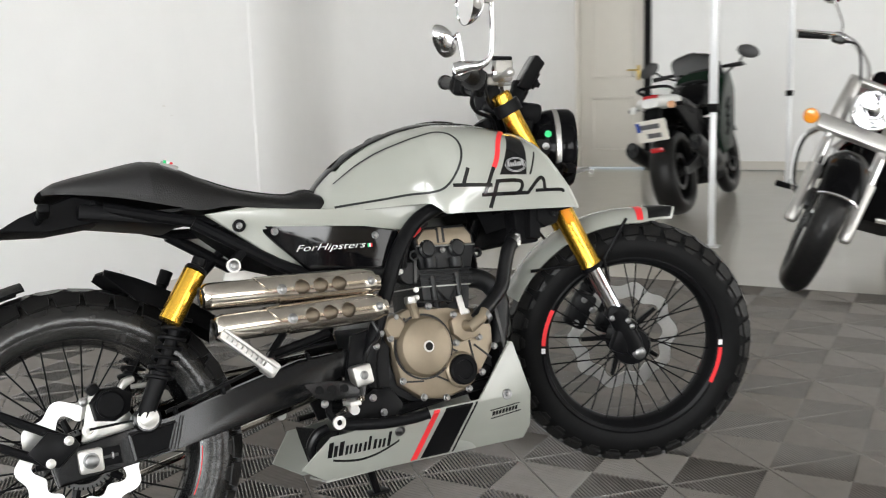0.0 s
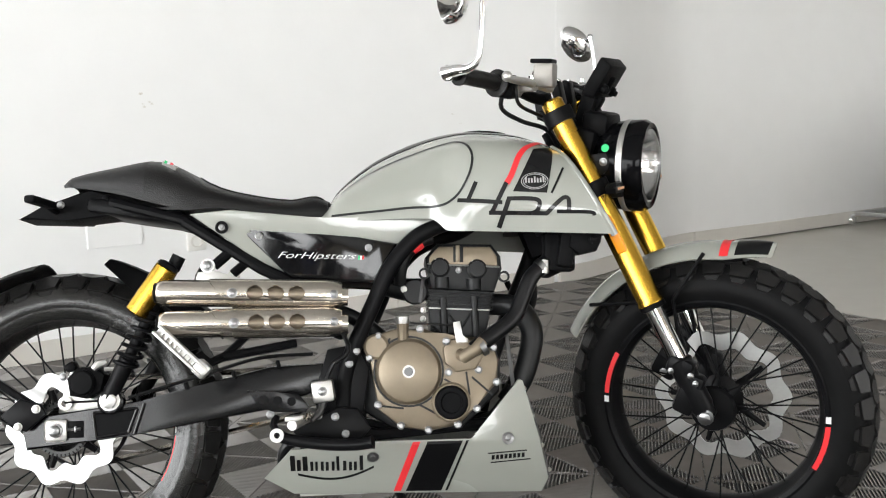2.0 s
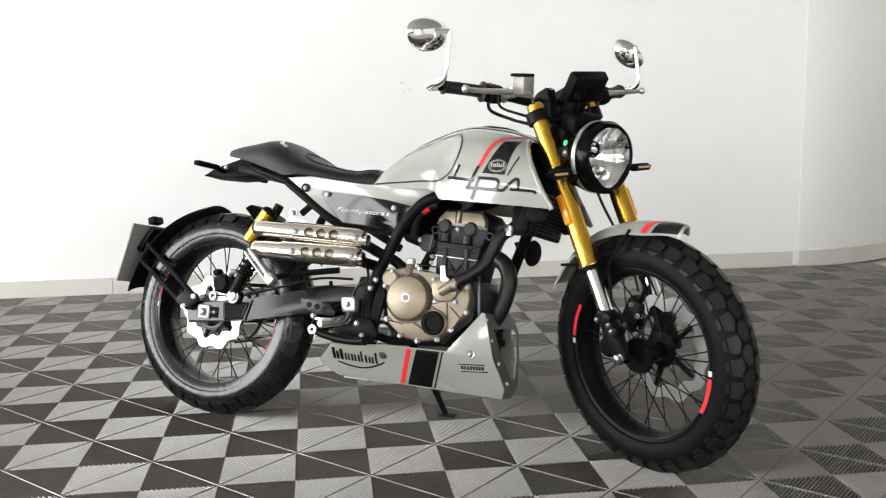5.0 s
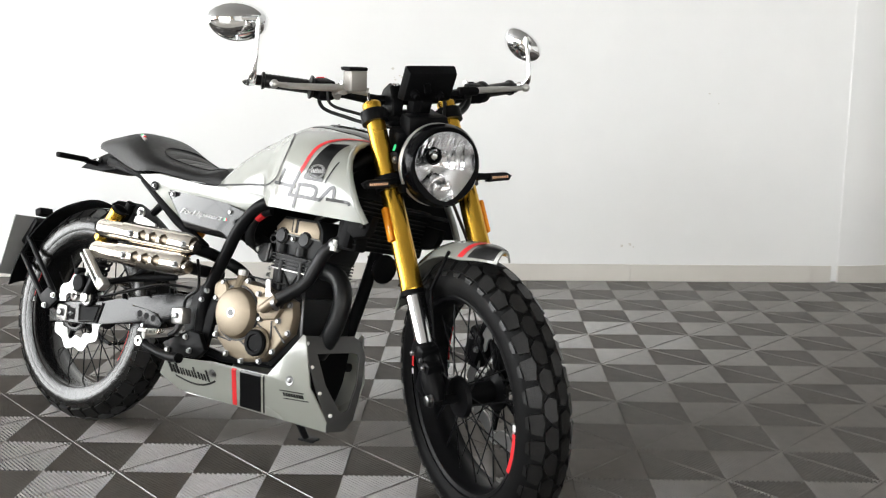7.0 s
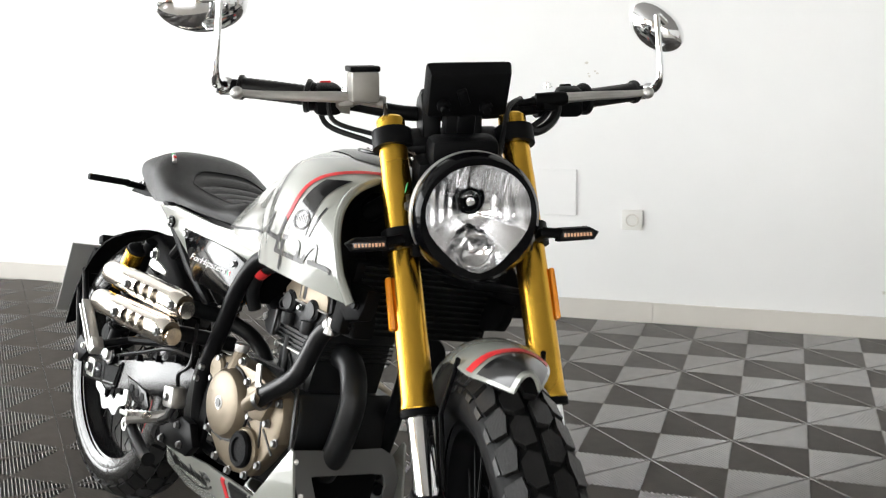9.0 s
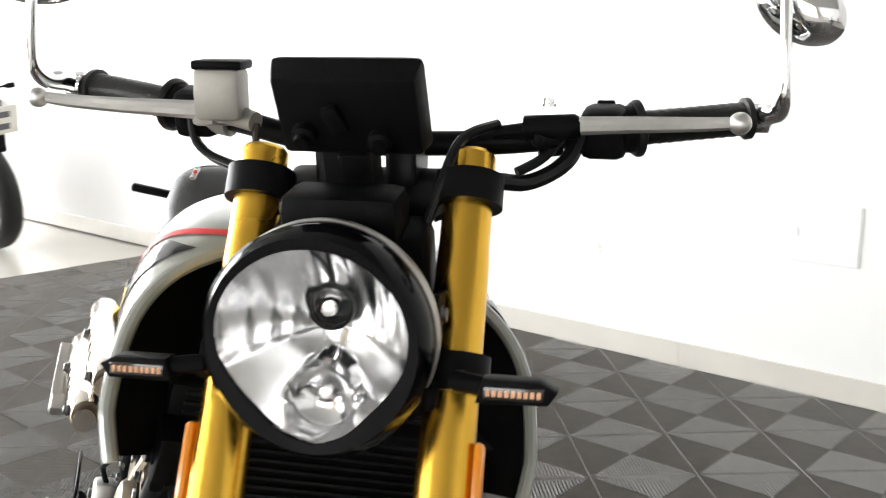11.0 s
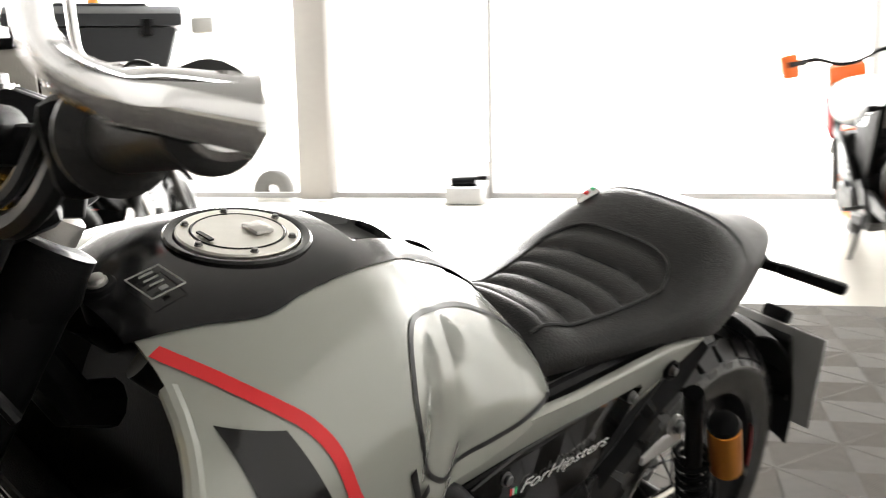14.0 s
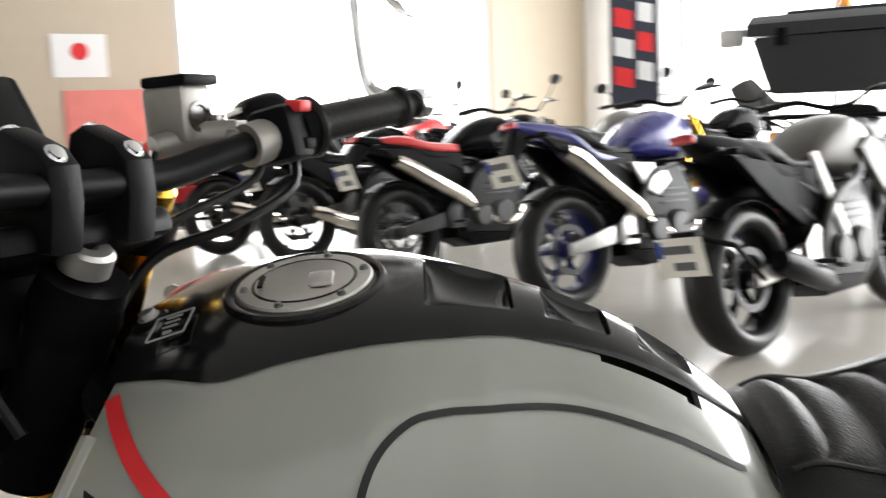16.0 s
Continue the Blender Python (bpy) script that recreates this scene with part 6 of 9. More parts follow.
# triple clamps
for zf, thick, nm in ((0.055, 0.030, "top_yoke"), (0.30, 0.034, "lower_yoke")):
    c = {s: FT[s] + (FB[s] - FT[s]) * zf for s in (-1, 1)}
    axd = (FB[1] - FT[1]).normalized()
    bm = bmesh.new()
    for s in (-1, 1):
        add_tube(bm, [c[s] - axd * thick / 2, c[s] + axd * thick / 2], 0.033, 24)
    mid = (c[1] + c[-1]) / 2
    add_box(bm, tuple(mid + Vector((-0.022, 0, -0.004))), (0.075, 0.17, thick * 0.8), (0, 24, 0), bev=0.008)
    yk = part(nm, bm, M_SATIN, bike, "black fork yoke", STEER)
    if nm == "top_yoke":
        bm = bmesh.new()
        add_lathe(bm, [(0.0195, -0.008), (0.0195, 0.008), (0.016, 0.011), (0.006, 0.011), (0.005, 0.004), (0, 0.004)], PIV + AXU * -0.006 + Vector((0.004, 0, 0)), AXU, 28)
        part("stem_nut", bm, M_ALU, yk, "aluminium stem nut", STEER)
        for s in (-1, 1):
            bm = bmesh.new()
            add_plate(bm, [(0.985, 0.955), (0.981, 0.990), (0.984, 1.016), (0.996, 1.028), (1.030, 1.040), (1.042, 1.034), (1.047, 0.99), (1.045, 0.955)], s * 0.020, s * 0.050, bev=0.005)
            rz = part("bar_riser", bm, M_SATIN, yk, "black handlebar riser", STEER)
            bolt("riser_screw", (0.992, s * 0.036, 1.023), (-0.72, 0, 0.7), 0.0062, rz, M_CHROME, STEER, 0.004)
            bolt("riser_screw", (1.036, s * 0.036, 1.036), (0.5, 0, 0.86), 0.0062, rz, M_CHROME, STEER, 0.004)
bm = bmesh.new()
add_tube(bm, [PIV + AXU * -0.02, PIV + AXU * -0.05, PIV + AXU * -0.08], [0.03, 0.036, 0.03], 20)
part("stem_boot", bm, M_PLASTIC, bike, "", STEER)

# handlebar
BAR = [(0.930, -0.370, 1.064), (0.950, -0.30, 1.054), (0.970, -0.235, 1.043), (0.986, -0.15, 1.026), (0.996, -0.06, 1.008), (0.996, 0.06, 1.008), (0.988, 0.14, 1.012), (0.972, 0.235, 1.024), (0.952, 0.30, 1.031), (0.930, 0.382, 1.040)]
bm = bmesh.new()
add_tube(bm, curve_pts(BAR, 6), 0.0125, 16)
bar = part("handlebar", bm, M_SATIN, bike, "black tapered handlebar", BSTEER)


def bar_at(y):
    return Vector((lerp_at(y, [(p[1], p[0]) for p in BAR]), y, lerp_at(y, [(p[1], p[2]) for p in BAR])))


for s in (-1, 1):
    g0 = 0.226 if s < 0 else 0.252
    bm = bmesh.new()
    ys = [0.248, 0.252, 0.256, 0.26] + [0.262 + 0.006 * i for i in range(19)] + [0.376, 0.378, 0.384, 0.386]
    rs = [0.026, 0.0285, 0.0285, 0.018] + [0.0165 + (0.0008 if i % 2 else 0.0) for i in range(19)] + [0.0175, 0.021, 0.021, 0.0165]
    add_tube(bm, [bar_at(s * (g0 + (y - 0.248) * 0.85)) for y in ys], rs, 24)
    part("grip", bm, M_RUBBER, bar, "black ribbed rubber grip", BSTEER)
    # switch housing
    bm = bmesh.new()
    p = bar_at(s * (g0 - 0.026))
    add_box(bm, (p.x, p.y, p.z), (0.046, 0.046, 0.05), (0, 15, s * -8), bev=0.010)
    add_tube(bm, [bar_at(s * (g0 - 0.012)), bar_at(s * (g0 - 0.001))], [0.022, 0.024], 20)
    sw = part("switch_housing", bm, M_PLASTIC, bar, "black switch housing", BSTEER)
    bm = bmesh.new()
    add_box(bm, (p.x - 0.018, p.y, p.z + 0.026), (0.016, 0.018, 0.010), bev=0.002)
    part("switch_button", bm, M_RED if s < 0 else M_PLASTIC, sw, "", BSTEER)
    bm = bmesh.new()
    add_box(bm, (p.x - 0.024, p.y + s * 0.006, p.z - 0.006), (0.008, 0.016, 0.010), bev=0.002)
    part("switch_button", bm, M_PLASTIC, sw, "", BSTEER)
    # lever with its perch
    bm = bmesh.new()
    q = bar_at(s * 0.170)
    add_tube(bm, [bar_at(s * 0.160), bar_at(s * 0.183)], 0.019, 18)
    add_box(bm, (q.x + 0.028, q.y, q.z + 0.002), (0.045, 0.026, 0.022), (0, 0, s * 8), bev=0.005)
    pch = part("lever_perch", bm, M_CAST if s < 0 else M_PLASTIC, bar, "lever perch", BSTEER)
    bm = bmesh.new()
    zb = 1.047 if s < 0 else 1.033
    zl = 1.036 if s < 0 else 1.026
    lp = [(1.022, s * 0.160, zl), (1.030, s * 0.20, zl + 0.002), (1.033, s * 0.25, zl + 0.004), (1.033, s * 0.31, (zl + 0.004 + zb) / 2), (1.039, s * 0.340, zb)]
    k = curve_pts(lp, 5)
    add_tube(bm, k, [0.0105 - 0.0045 * i / (len(k) - 1) for i in range(len(k))], 10)
    bm2 = bmesh.ops.create_uvsphere(bm, u_segments=14, v_segments=10, radius=0.0105, matrix=Matrix.Translation((1.041, s * 0.347, zb)))
    if s > 0:
        bt = bmesh.new()
        add_tube(bt, [(1.019, 0.120, 1.020), (1.021, 0.150, 1.023), (1.022, 0.152, 1.025), (1.030, 0.198, 1.027), (1.031, 0.205, 1.027)], [0.006, 0.0075, 0.0125, 0.0125, 0.009], 14)
        part("lever_boot", bt, M_PLASTIC, bar, "black rubber lever boot", BSTEER)
    part("brake_lever" if s < 0 else "clutch_lever", bm, M_ALU, bar, "bare aluminium ball-end lever", BSTEER)
    bolt("lever_pivot", (1.024, s * 0.172, 1.046), (0, 0, 1), 0.006, pch, M_CHROME, BSTEER)
    # bar-end mirror
    bm = bmesh.new()
    e = bar_at(s * 0.365 + (0.012 if s > 0 else 0.0))
    knee = Vector((0.996, -0.379, 1.080)) if s < 0 else Vector((0.988, 0.392, 1.058))
    tip = Vector((1.011, -0.366, 1.198)) if s < 0 else Vector((0.985, 0.388, 1.170))
    st = curve_pts([(e.x - 0.010, e.y + s * 0.006, e.z), (e.x + 0.020, e.y + s * 0.008, e.z + 0.004), knee + Vector((-0.018, 0, -0.012)), knee + Vector((0.002, 0, 0.004)), knee * 0.6 + tip * 0.4 + Vector((0.004, 0, 0)), tip], 6)
    nk = len(st)
    add_tube(bm, st, [0.0150 - 0.0095 * min(1, i / (nk * 0.62)) for i in range(nk)], 14)
    add_lathe(bm, [(0.0, -0.014), (0.014, -0.014), (0.0155, -0.008), (0.0155, 0.006), (0.012, 0.009), (0.008, 0.009), (0.006, 0.005), (0, 0.009)], (e.x, e.y + s * 0.004, e.z), (0, s, 0), 22)
    stem = part("mirror_arm", bm, M_CHROME, bar, "chromed bar-end mirror arm", BSTEER)
    C = Vector((0.953, -0.397, 1.200)) if s < 0 else Vector((0.940, 0.408, 1.157))
    hd = Matrix.Translation(C) @ pose(0, 0, 0, 0 if s < 0 else -42, 4, 10 if s < 0 else -38) @ Matrix.Diagonal((1.1, 1.13 if s < 0 else 0.86, 1.18 if s < 0 else 0.95, 1))
    bm = bmesh.new()

    def head(u, v):
        a = 6.28318531 * u
        r = math.sin(v * math.pi / 2)
        return Vector((0.034 * math.cos(v * math.pi / 2), 0.068 * r * math.cos(a) * (1 + 0.0 * v), 0.038 * r * math.sin(a) * (1.12 if math.sin(a) < 0 else 0.9)))
    add_grid(bm, head, 36, 12, closed_u=True)
    bm.transform(hd)
    mh = part("mirror_shell", bm, M_CHROME, stem, "chromed oval mirror shell", BSTEER)
    bm = bmesh.new()
    vs = [bm.verts.new((0.002, 0.066 * math.cos(6.28318531 * i / 36), 0.037 * math.sin(6.28318531 * i / 36) * (1.12 if i > 18 else 0.9))) for i in range(36)]
    bm.faces.new(vs)
    bm.transform(hd)
    part("mirror_glass", bm, M_MIRROR, stem, "mirror glass", BSTEER)
    bm = bmesh.new()
    add_tube(bm, [st[-1], C + Vector((0.033, 0, 0))], 0.007, 8)
    part("mirror_knuckle", bm, M_CHROME, stem, "", BSTEER)

# brake fluid reservoir
bm = bmesh.new()
add_box(bm, (1.046, -0.146, 1.053), (0.042, 0.046, 0.050), (0, 6, 6), bev=0.006)
rsv = part("brake_reservoir", bm, M_CAST, bar, "silver brake fluid reservoir", BSTEER)
bm = bmesh.new()
add_box(bm, (1.044, -0.146, 1.0815), (0.046, 0.050, 0.009), (0, 6, 6), bev=0.003)
part("reservoir_lid", bm, M_PLASTIC, rsv, "black reservoir lid", BSTEER)
bm = bmesh.new()
add_lathe(bm, [(0.0, 0.002), (0.009, 0.002), (0.010, 0.004), (0.0135, 0.004), (0.0135, 0.0)], (1.0255, -0.146, 1.052), (-1, 0, 0.1), 22)
part("sight_glass", bm, M_SMOKE, rsv, "round sight glass", BSTEER)
bm = bmesh.new()
add_tube(bm, [(1.006, -0.172, 1.036), (1.030, -0.15, 1.036), (1.044, -0.112, 1.026)], [0.014, 0.012, 0.010], 14)
part("brake_cylinder", bm, M_CAST, rsv, "silver front brake cylinder", BSTEER)

# dash
dm = Matrix.Translation((1.128, 0.008, 1.040)) @ pose(0, 0, 0, 0, 35, 0)
bm = bmesh.new()
add_box(bm, (0, 0, 0), (0.030, 0.136, 0.090), bev=0.006)
for v in bm.verts:
    if v.co.x > 0:
        v.co.y *= 0.95
        v.co.z *= 0.88
bm.transform(dm)
dash = part("dash_display", bm, M_PLASTIC, bike, "flat black digital dash", BSTEER)
bm = bmesh.new()
add_box(bm, (-0.0142, 0, 0.0), (0.002, 0.116, 0.086), bev=0.001)
bm.transform(dm)
part("dash_screen", bm, M_GLOSS, dash, "dark glossy screen", BSTEER)
bm = bmesh.new()
for y, z in ((-0.04, -0.015), (0.028, -0.02)):
    add_lathe(bm, [(0.011, 0), (0.011, 0.012), (0.007, 0.014), (0.006, 0.02), (0, 0.02)], (0.013, y, z), (1, 0, 0), 14)
add_box(bm, (0.018, -0.01, 0.0), (0.012, 0.016, 0.028), (20, 0, 0), bev=0.003)
add_box(bm, (0.012, 0.0, -0.055), (0.02, 0.03, 0.04), bev=0.006)
bm.transform(dm)
part("dash_bracket", bm, M_PLASTIC, dash, "black dash bracket", BSTEER)
brk = None
for c, sz, rt, bv, nm in (((1.085, 0, 0.90), (0.06, 0.15, 0.08), (0, 18, 0), 0.014, "lamp_bracket"), ((1.115, 0, 0.945), (0.06, 0.11, 0.05), (0, 12, 0), 0.012, "bracket_cap"), ((1.09, 0, 0.985), (0.035, 0.05, 0.085), (0, 20, 0), 0.008, "dash_post")):
    bm = bmesh.new()
    add_box(bm, c, sz, rt, bev=bv)
    ob = part(nm, bm, M_PLASTIC, brk or bike, "black lamp and dash bracket", BSTEER)
    brk = brk or ob

# headlight
LC = Vector((1.165, 0, 0.842))
LX = Vector((math.cos(radians(4)), 0, -math.sin(radians(4))))
LM = Matrix.Translation(LC) @ pose(0, 0, 0, 0, 4, 0)


def lens_r(a, k=1.0):
    """Outline of the lamp face: round above, drawn to a blunt chin below."""
    t = math.degrees(math.atan2(math.sin(a), abs(math.cos(a))))
    return 0.98 * k * lerp_at(t, [(-90, 0.084), (-70, 0.079), (-50, 0.0735), (-30, 0.0750), (-10, 0.0805), (10, 0.0845), (30, 0.0855), (60, 0.0835), (90, 0.0820)])


bm = bmesh.new()


def bucket(u, v):
    a = 6.28318531 * u
    prof = [(-0.062, 0.0), (-0.062, 0.03), (-0.056, 0.066), (-0.035, 0.088), (-0.010, 0.096), (0.012, 0.0985), (0.022, 0.0985), (0.044, 0.0990), (0.056, 0.092), (0.055, 0.0855)]
    x, r = prof[min(len(prof) - 1, round(v * (len(prof) - 1)))]
    k = lens_r(a) / 0.0845
    b = min(1, max(0, (v - 0.86) / 0.14)) if v < 0.999 else 1.0
    rr = r * (1 - b + b * k)
    return Vector((x, rr * math.cos(a) * 0.985, rr * math.sin(a)))


add_grid(bm, bucket, 64, 10, closed_u=True)
bm.transform(LM)
lamp = part("headlight", bm, M_GLOSS, bike, "gloss black headlight with clear tri-oval lens", STEER, smooth=50)
bm = bmesh.new()
add_lathe(bm, [(0.0960, 0.002), (0.0992, 0.004), (0.0995, 0.014), (0.0975, 0.016)], (0, 0, 0), (1, 0, 0), 64)
bm.transform(LM)
part("lamp_band", bm, M_ALU, lamp, "grey band round the lamp shell", STEER)
bm = bmesh.new()


def dish(u, v):
    a = 6.28318531 * u
    r = lens_r(a, 1.02) * v
    # fluted upper dish, with a small bowl for the side lamp
    fl = 0.0034 * abs(math.sin(r * math.cos(a) * 190)) * (1 if math.sin(a) > -0.25 else 0.0) * min(1, v * 1.5)
    x = -0.03 + 0.072 * v ** 2 + fl
    y, z = r * math.cos(a), r * math.sin(a)
    dd = math.hypot(y, z + 0.052)
    if dd < 0.03:
        x = min(x, 0.0) - 0.012 * (1 - (dd / 0.03) ** 2) + 0.018
    return Vector((x, y, z))


add_grid(bm, dish, 96, 22, closed_u=True)
bm.transform(LM)
part("reflector", bm, M_REFL, lamp, "chromed fluted reflector", STEER, smooth=60)
bm = bmesh.new()
add_lathe(bm, [(0.020, 0.0), (0.020, 0.012), (0.0165, 0.014), (0.0165, 0.004), (0, 0.004)], (-0.026, 0, 0.018), (1, 0, 0), 28)
bm.transform(LM)
part("bulb_shield", bm, M_SATIN, lamp, "", STEER)
bm = bmesh.new()
add_lathe(bm, [(0.010, 0.0), (0.010, 0.010), (0.006, 0.016), (0, 0.017)], (-0.022, 0, 0.018), (1, 0, 0), 20)
bm.transform(LM)
part("bulb", bm, M_CHROME, lamp, "", STEER)
bm = bmesh.new()
add_lathe(bm, [(0.024, 0.0), (0.026, 0.006), (0.024, 0.008), (0.018, 0.004)], (0.006, 0, -0.052), (1, 0, 0), 28)
add_lathe(bm, [(0.007, 0.0), (0.007, 0.010), (0, 0.012)], (0.0, 0, -0.052), (1, 0, 0), 14)
bm.transform(LM)
part("side_lamp", bm, M_REFL, lamp, "small round side lamp", STEER)
bm = bmesh.new()


def glass(u, v):
    a = 6.28318531 * u
    r = lens_r(a, 1.03) * math.sin(v * math.pi / 2)
    return Vector((0.048 + 0.020 * math.cos(v * math.pi / 2), r * math.cos(a), r * math.sin(a)))


add_grid(bm, glass, 64, 14, closed_u=True)
bm.transform(LM)
gl = part("lens", bm, M_CLEAR, lamp, "clear curved lens", STEER, smooth=80)
gl.visible_shadow = False
for s in (-1, 1):
    bm = bmesh.new()
    add_plate(bm, [(1.06, 0.83), (1.10, 0.872), (1.15, 0.875), (1.16, 0.845), (1.14, 0.83)], s * 0.088, s * 0.094, bev=0.002)
    part("lamp_ear", bm, M_SATIN, lamp, "black lamp ear", STEER)
    bolt("lamp_screw", (1.143, s * 0.094, 0.856), (0, s, 0), 0.0065, lamp, M_BOLT, STEER, 0.006)
    bm = bmesh.new()
    add_box(bm, (1.165, s * 0.090, 0.79), (0.03, 0.012, 0.02), bev=0.003)
    part("lamp_stop", bm, M_PLASTIC, lamp, "", STEER)
bm = bmesh.new()
add_lathe(bm, [(0.0085, 0), (0.0085, 0.0008), (0, 0.001)], (1.15, -0.0975, 0.885), (-0.1, -1, 0.3), 18)
part("green_sticker", bm, M_GREEND, lamp, "round green sticker", STEER)

# front mudguard
bm = bmesh.new()


def fguard(u, v):
    a = radians(152 - 84 * u)
    r = 0.355
    w = 0.064 * (1.0 if u < 0.75 else 1.0 - 0.72 * ((u - 0.75) / 0.25) ** 1.8)
    e = (v - 0.5) * 2
    lift = 0.018 * max(0, (u - 0.82) / 0.18)
    rr = r + lift - 0.030 * abs(e) ** 2.4
    return Vector((FW.x + rr * math.cos(a), e * w, FW.z + rr * math.sin(a)))


add_grid(bm, fguard, 50, 17)
thicken(bm, 0.004)
fg = part("front_mudguard", bm, M_PAINT, bike, "light grey front mudguard with red and black tip", STEER, smooth=60)
for u0, u1, mm in ((0.80, 0.835, M_RED), (0.86, 0.985, M_BLACKD)):
    bm = bmesh.new()
    add_grid(bm, lambda u, v: fguard(u0 + (u1 - u0) * u, 0.03 + 0.94 * v) + (fguard(u0 + (u1 - u0) * u, 0.03 + 0.94 * v) - Vector((FW.x, (v - 0.5) * 0.1, FW.z))).normalized() * 0.0015, 12, 17)
    part("mudguard_band", bm, mm, fg, "", STEER)
for s in (-1, 1):
    bm = bmesh.new()
    add_tube(bm, [(1.275, s * 0.078, 0.44), (1.225, s * 0.075, 0.555), (1.085, s * 0.065, 0.545)], 0.0042, 8)
    add_tube(bm, [(1.28, s * 0.078, 0.45), (1.27, s * 0.076, 0.56), (1.335, s * 0.062, 0.655)], 0.0042, 8)
    part("mudguard_stay", bm, M_SATIN, fg, "thin black mudguard stay", STEER)

# front caliper
bm = bmesh.new()
add_box(bm, (1.225, 0.078, 0.40), (0.06, 0.05, 0.10), (0, 30, 0), bev=0.012)
add_box(bm, (1.25, 0.10, 0.43), (0.05, 0.02, 0.07), (0, 24, 0), bev=0.006)
cal = part("front_caliper", bm, M_SATIN, bike, "black radial front caliper", STEER)
for x, z in ((1.21, 0.37), (1.235, 0.43), (1.255, 0.40)):
    bolt("caliper_bolt", (x, 0.108, z), (0, 1, 0), 0.006, cal, M_BOLT, STEER)
    bolt("caliper_bolt", (x, 0.052, z), (0, -1, 0), 0.006, cal, M_BOLT, STEER)

# cables
for nm, pts, r in (("brake_hose", [(1.042, -0.112, 1.016), (1.050, -0.108, 0.985), (1.062, -0.085, 0.945), (1.085, -0.045, 0.915), (1.10, -0.02, 0.89)], 0.0042),
                   ("brake_hose", [(1.10, -0.03, 0.89), (1.085, 0.06, 0.80), (1.09, 0.105, 0.70), (1.17, 0.115, 0.56), (1.22, 0.10, 0.46)], 0.0042),
                   ("throttle_cable", [(0.985, -0.215, 1.03), (0.965, -0.20, 0.985), (0.98, -0.13, 0.955), (1.02, -0.08, 0.93), (1.03, -0.03, 0.87)], 0.0048),
                   ("throttle_cable", [(1.0, -0.20, 1.03), (1.0, -0.19, 0.99), (1.015, -0.12, 0.965), (1.04, -0.06, 0.94)], 0.004),
                   ("clutch_cable", [(1.020, 0.125, 1.020), (1.050, 0.095, 1.006), (1.075, 0.080, 0.965), (1.08, 0.06, 0.90), (1.03, 0.045, 0.82)], 0.0052),
                   ("wiring_loom", [(0.985, 0.205, 1.02), (1.0, 0.19, 0.985), (1.02, 0.155, 0.965), (1.045, 0.115, 0.965), (1.07, 0.07, 0.935)], 0.0085),
                   ("wiring_loom", [(1.0, 0.195, 1.02), (1.015, 0.17, 0.99), (1.03, 0.145, 0.975)], 0.005)):
    tube_part(nm, pts, r, M_RUBHOSE if nm != "brake_hose" else M_SMOKE, bike, "black control cable", 8, STEER, 6)
# ---- other motorcycles and things in the showroom ----
M_BLUE = mat("blue_paint", (0.022, 0.022, 0.16), 0.28, 0.1, 0.05, 30, coat=0.7)
M_ORANGE = mat("orange_plastic", (0.75, 0.14, 0.015), 0.35, 0, 0.06, 40)
M_WHITEP = mat("white_plastic", (0.72, 0.72, 0.70), 0.35, 0, 0.04, 40)
# Black box moulding lifted to grey-blue, with the window glare in its colour.
M_BOX = mat("haze_lifted_black", (0.022, 0.024, 0.028), 0.5, 0, 0.15, 60, bump=0.2, bscale=300, spec=0.4)
M_GUN = mat("gunmetal_paint", (0.075, 0.070, 0.064), 0.42, 0.3, 0.05, 30, coat=0.1)
M_GREENP = mat("dark_green_paint", (0.002, 0.012, 0.005), 0.25, 0, 0.1, 30, spec=0.1)
M_MAROON = mat("maroon_paint", (0.16, 0.014, 0.018), 0.25, 0.1, 0.06, 30, coat=0.7)
M_REDSEAT = mat("red_vinyl", (0.52, 0.018, 0.022), 0.45, 0, 0.06, 60, bump=0.2)
M_PLATE = mat("plate_white", (0.76, 0.73, 0.66), 0.4, 0, 0.04, 30)
M_PLATEBAR = mat("plate_bar", (0.10, 0.10, 0.105), 0.5, 0, 0.1, 40)
M_PLATEBLUE = mat("plate_blue", (0.02, 0.06, 0.32), 0.4, 0, 0.05, 40)
M_SCREEN = mat("smoked_screen", (0.18, 0.18, 0.18), 0.1, 0, 0.1, 30, coat=0.5)
M_RIMBLUE = mat("blue_rim", (0.02, 0.025, 0.12), 0.3, 0.4, 0.1, 40)
M_RIMORANGE = mat("orange_rim", (0.78, 0.17, 0.02), 0.3, 0.3, 0.08, 40)


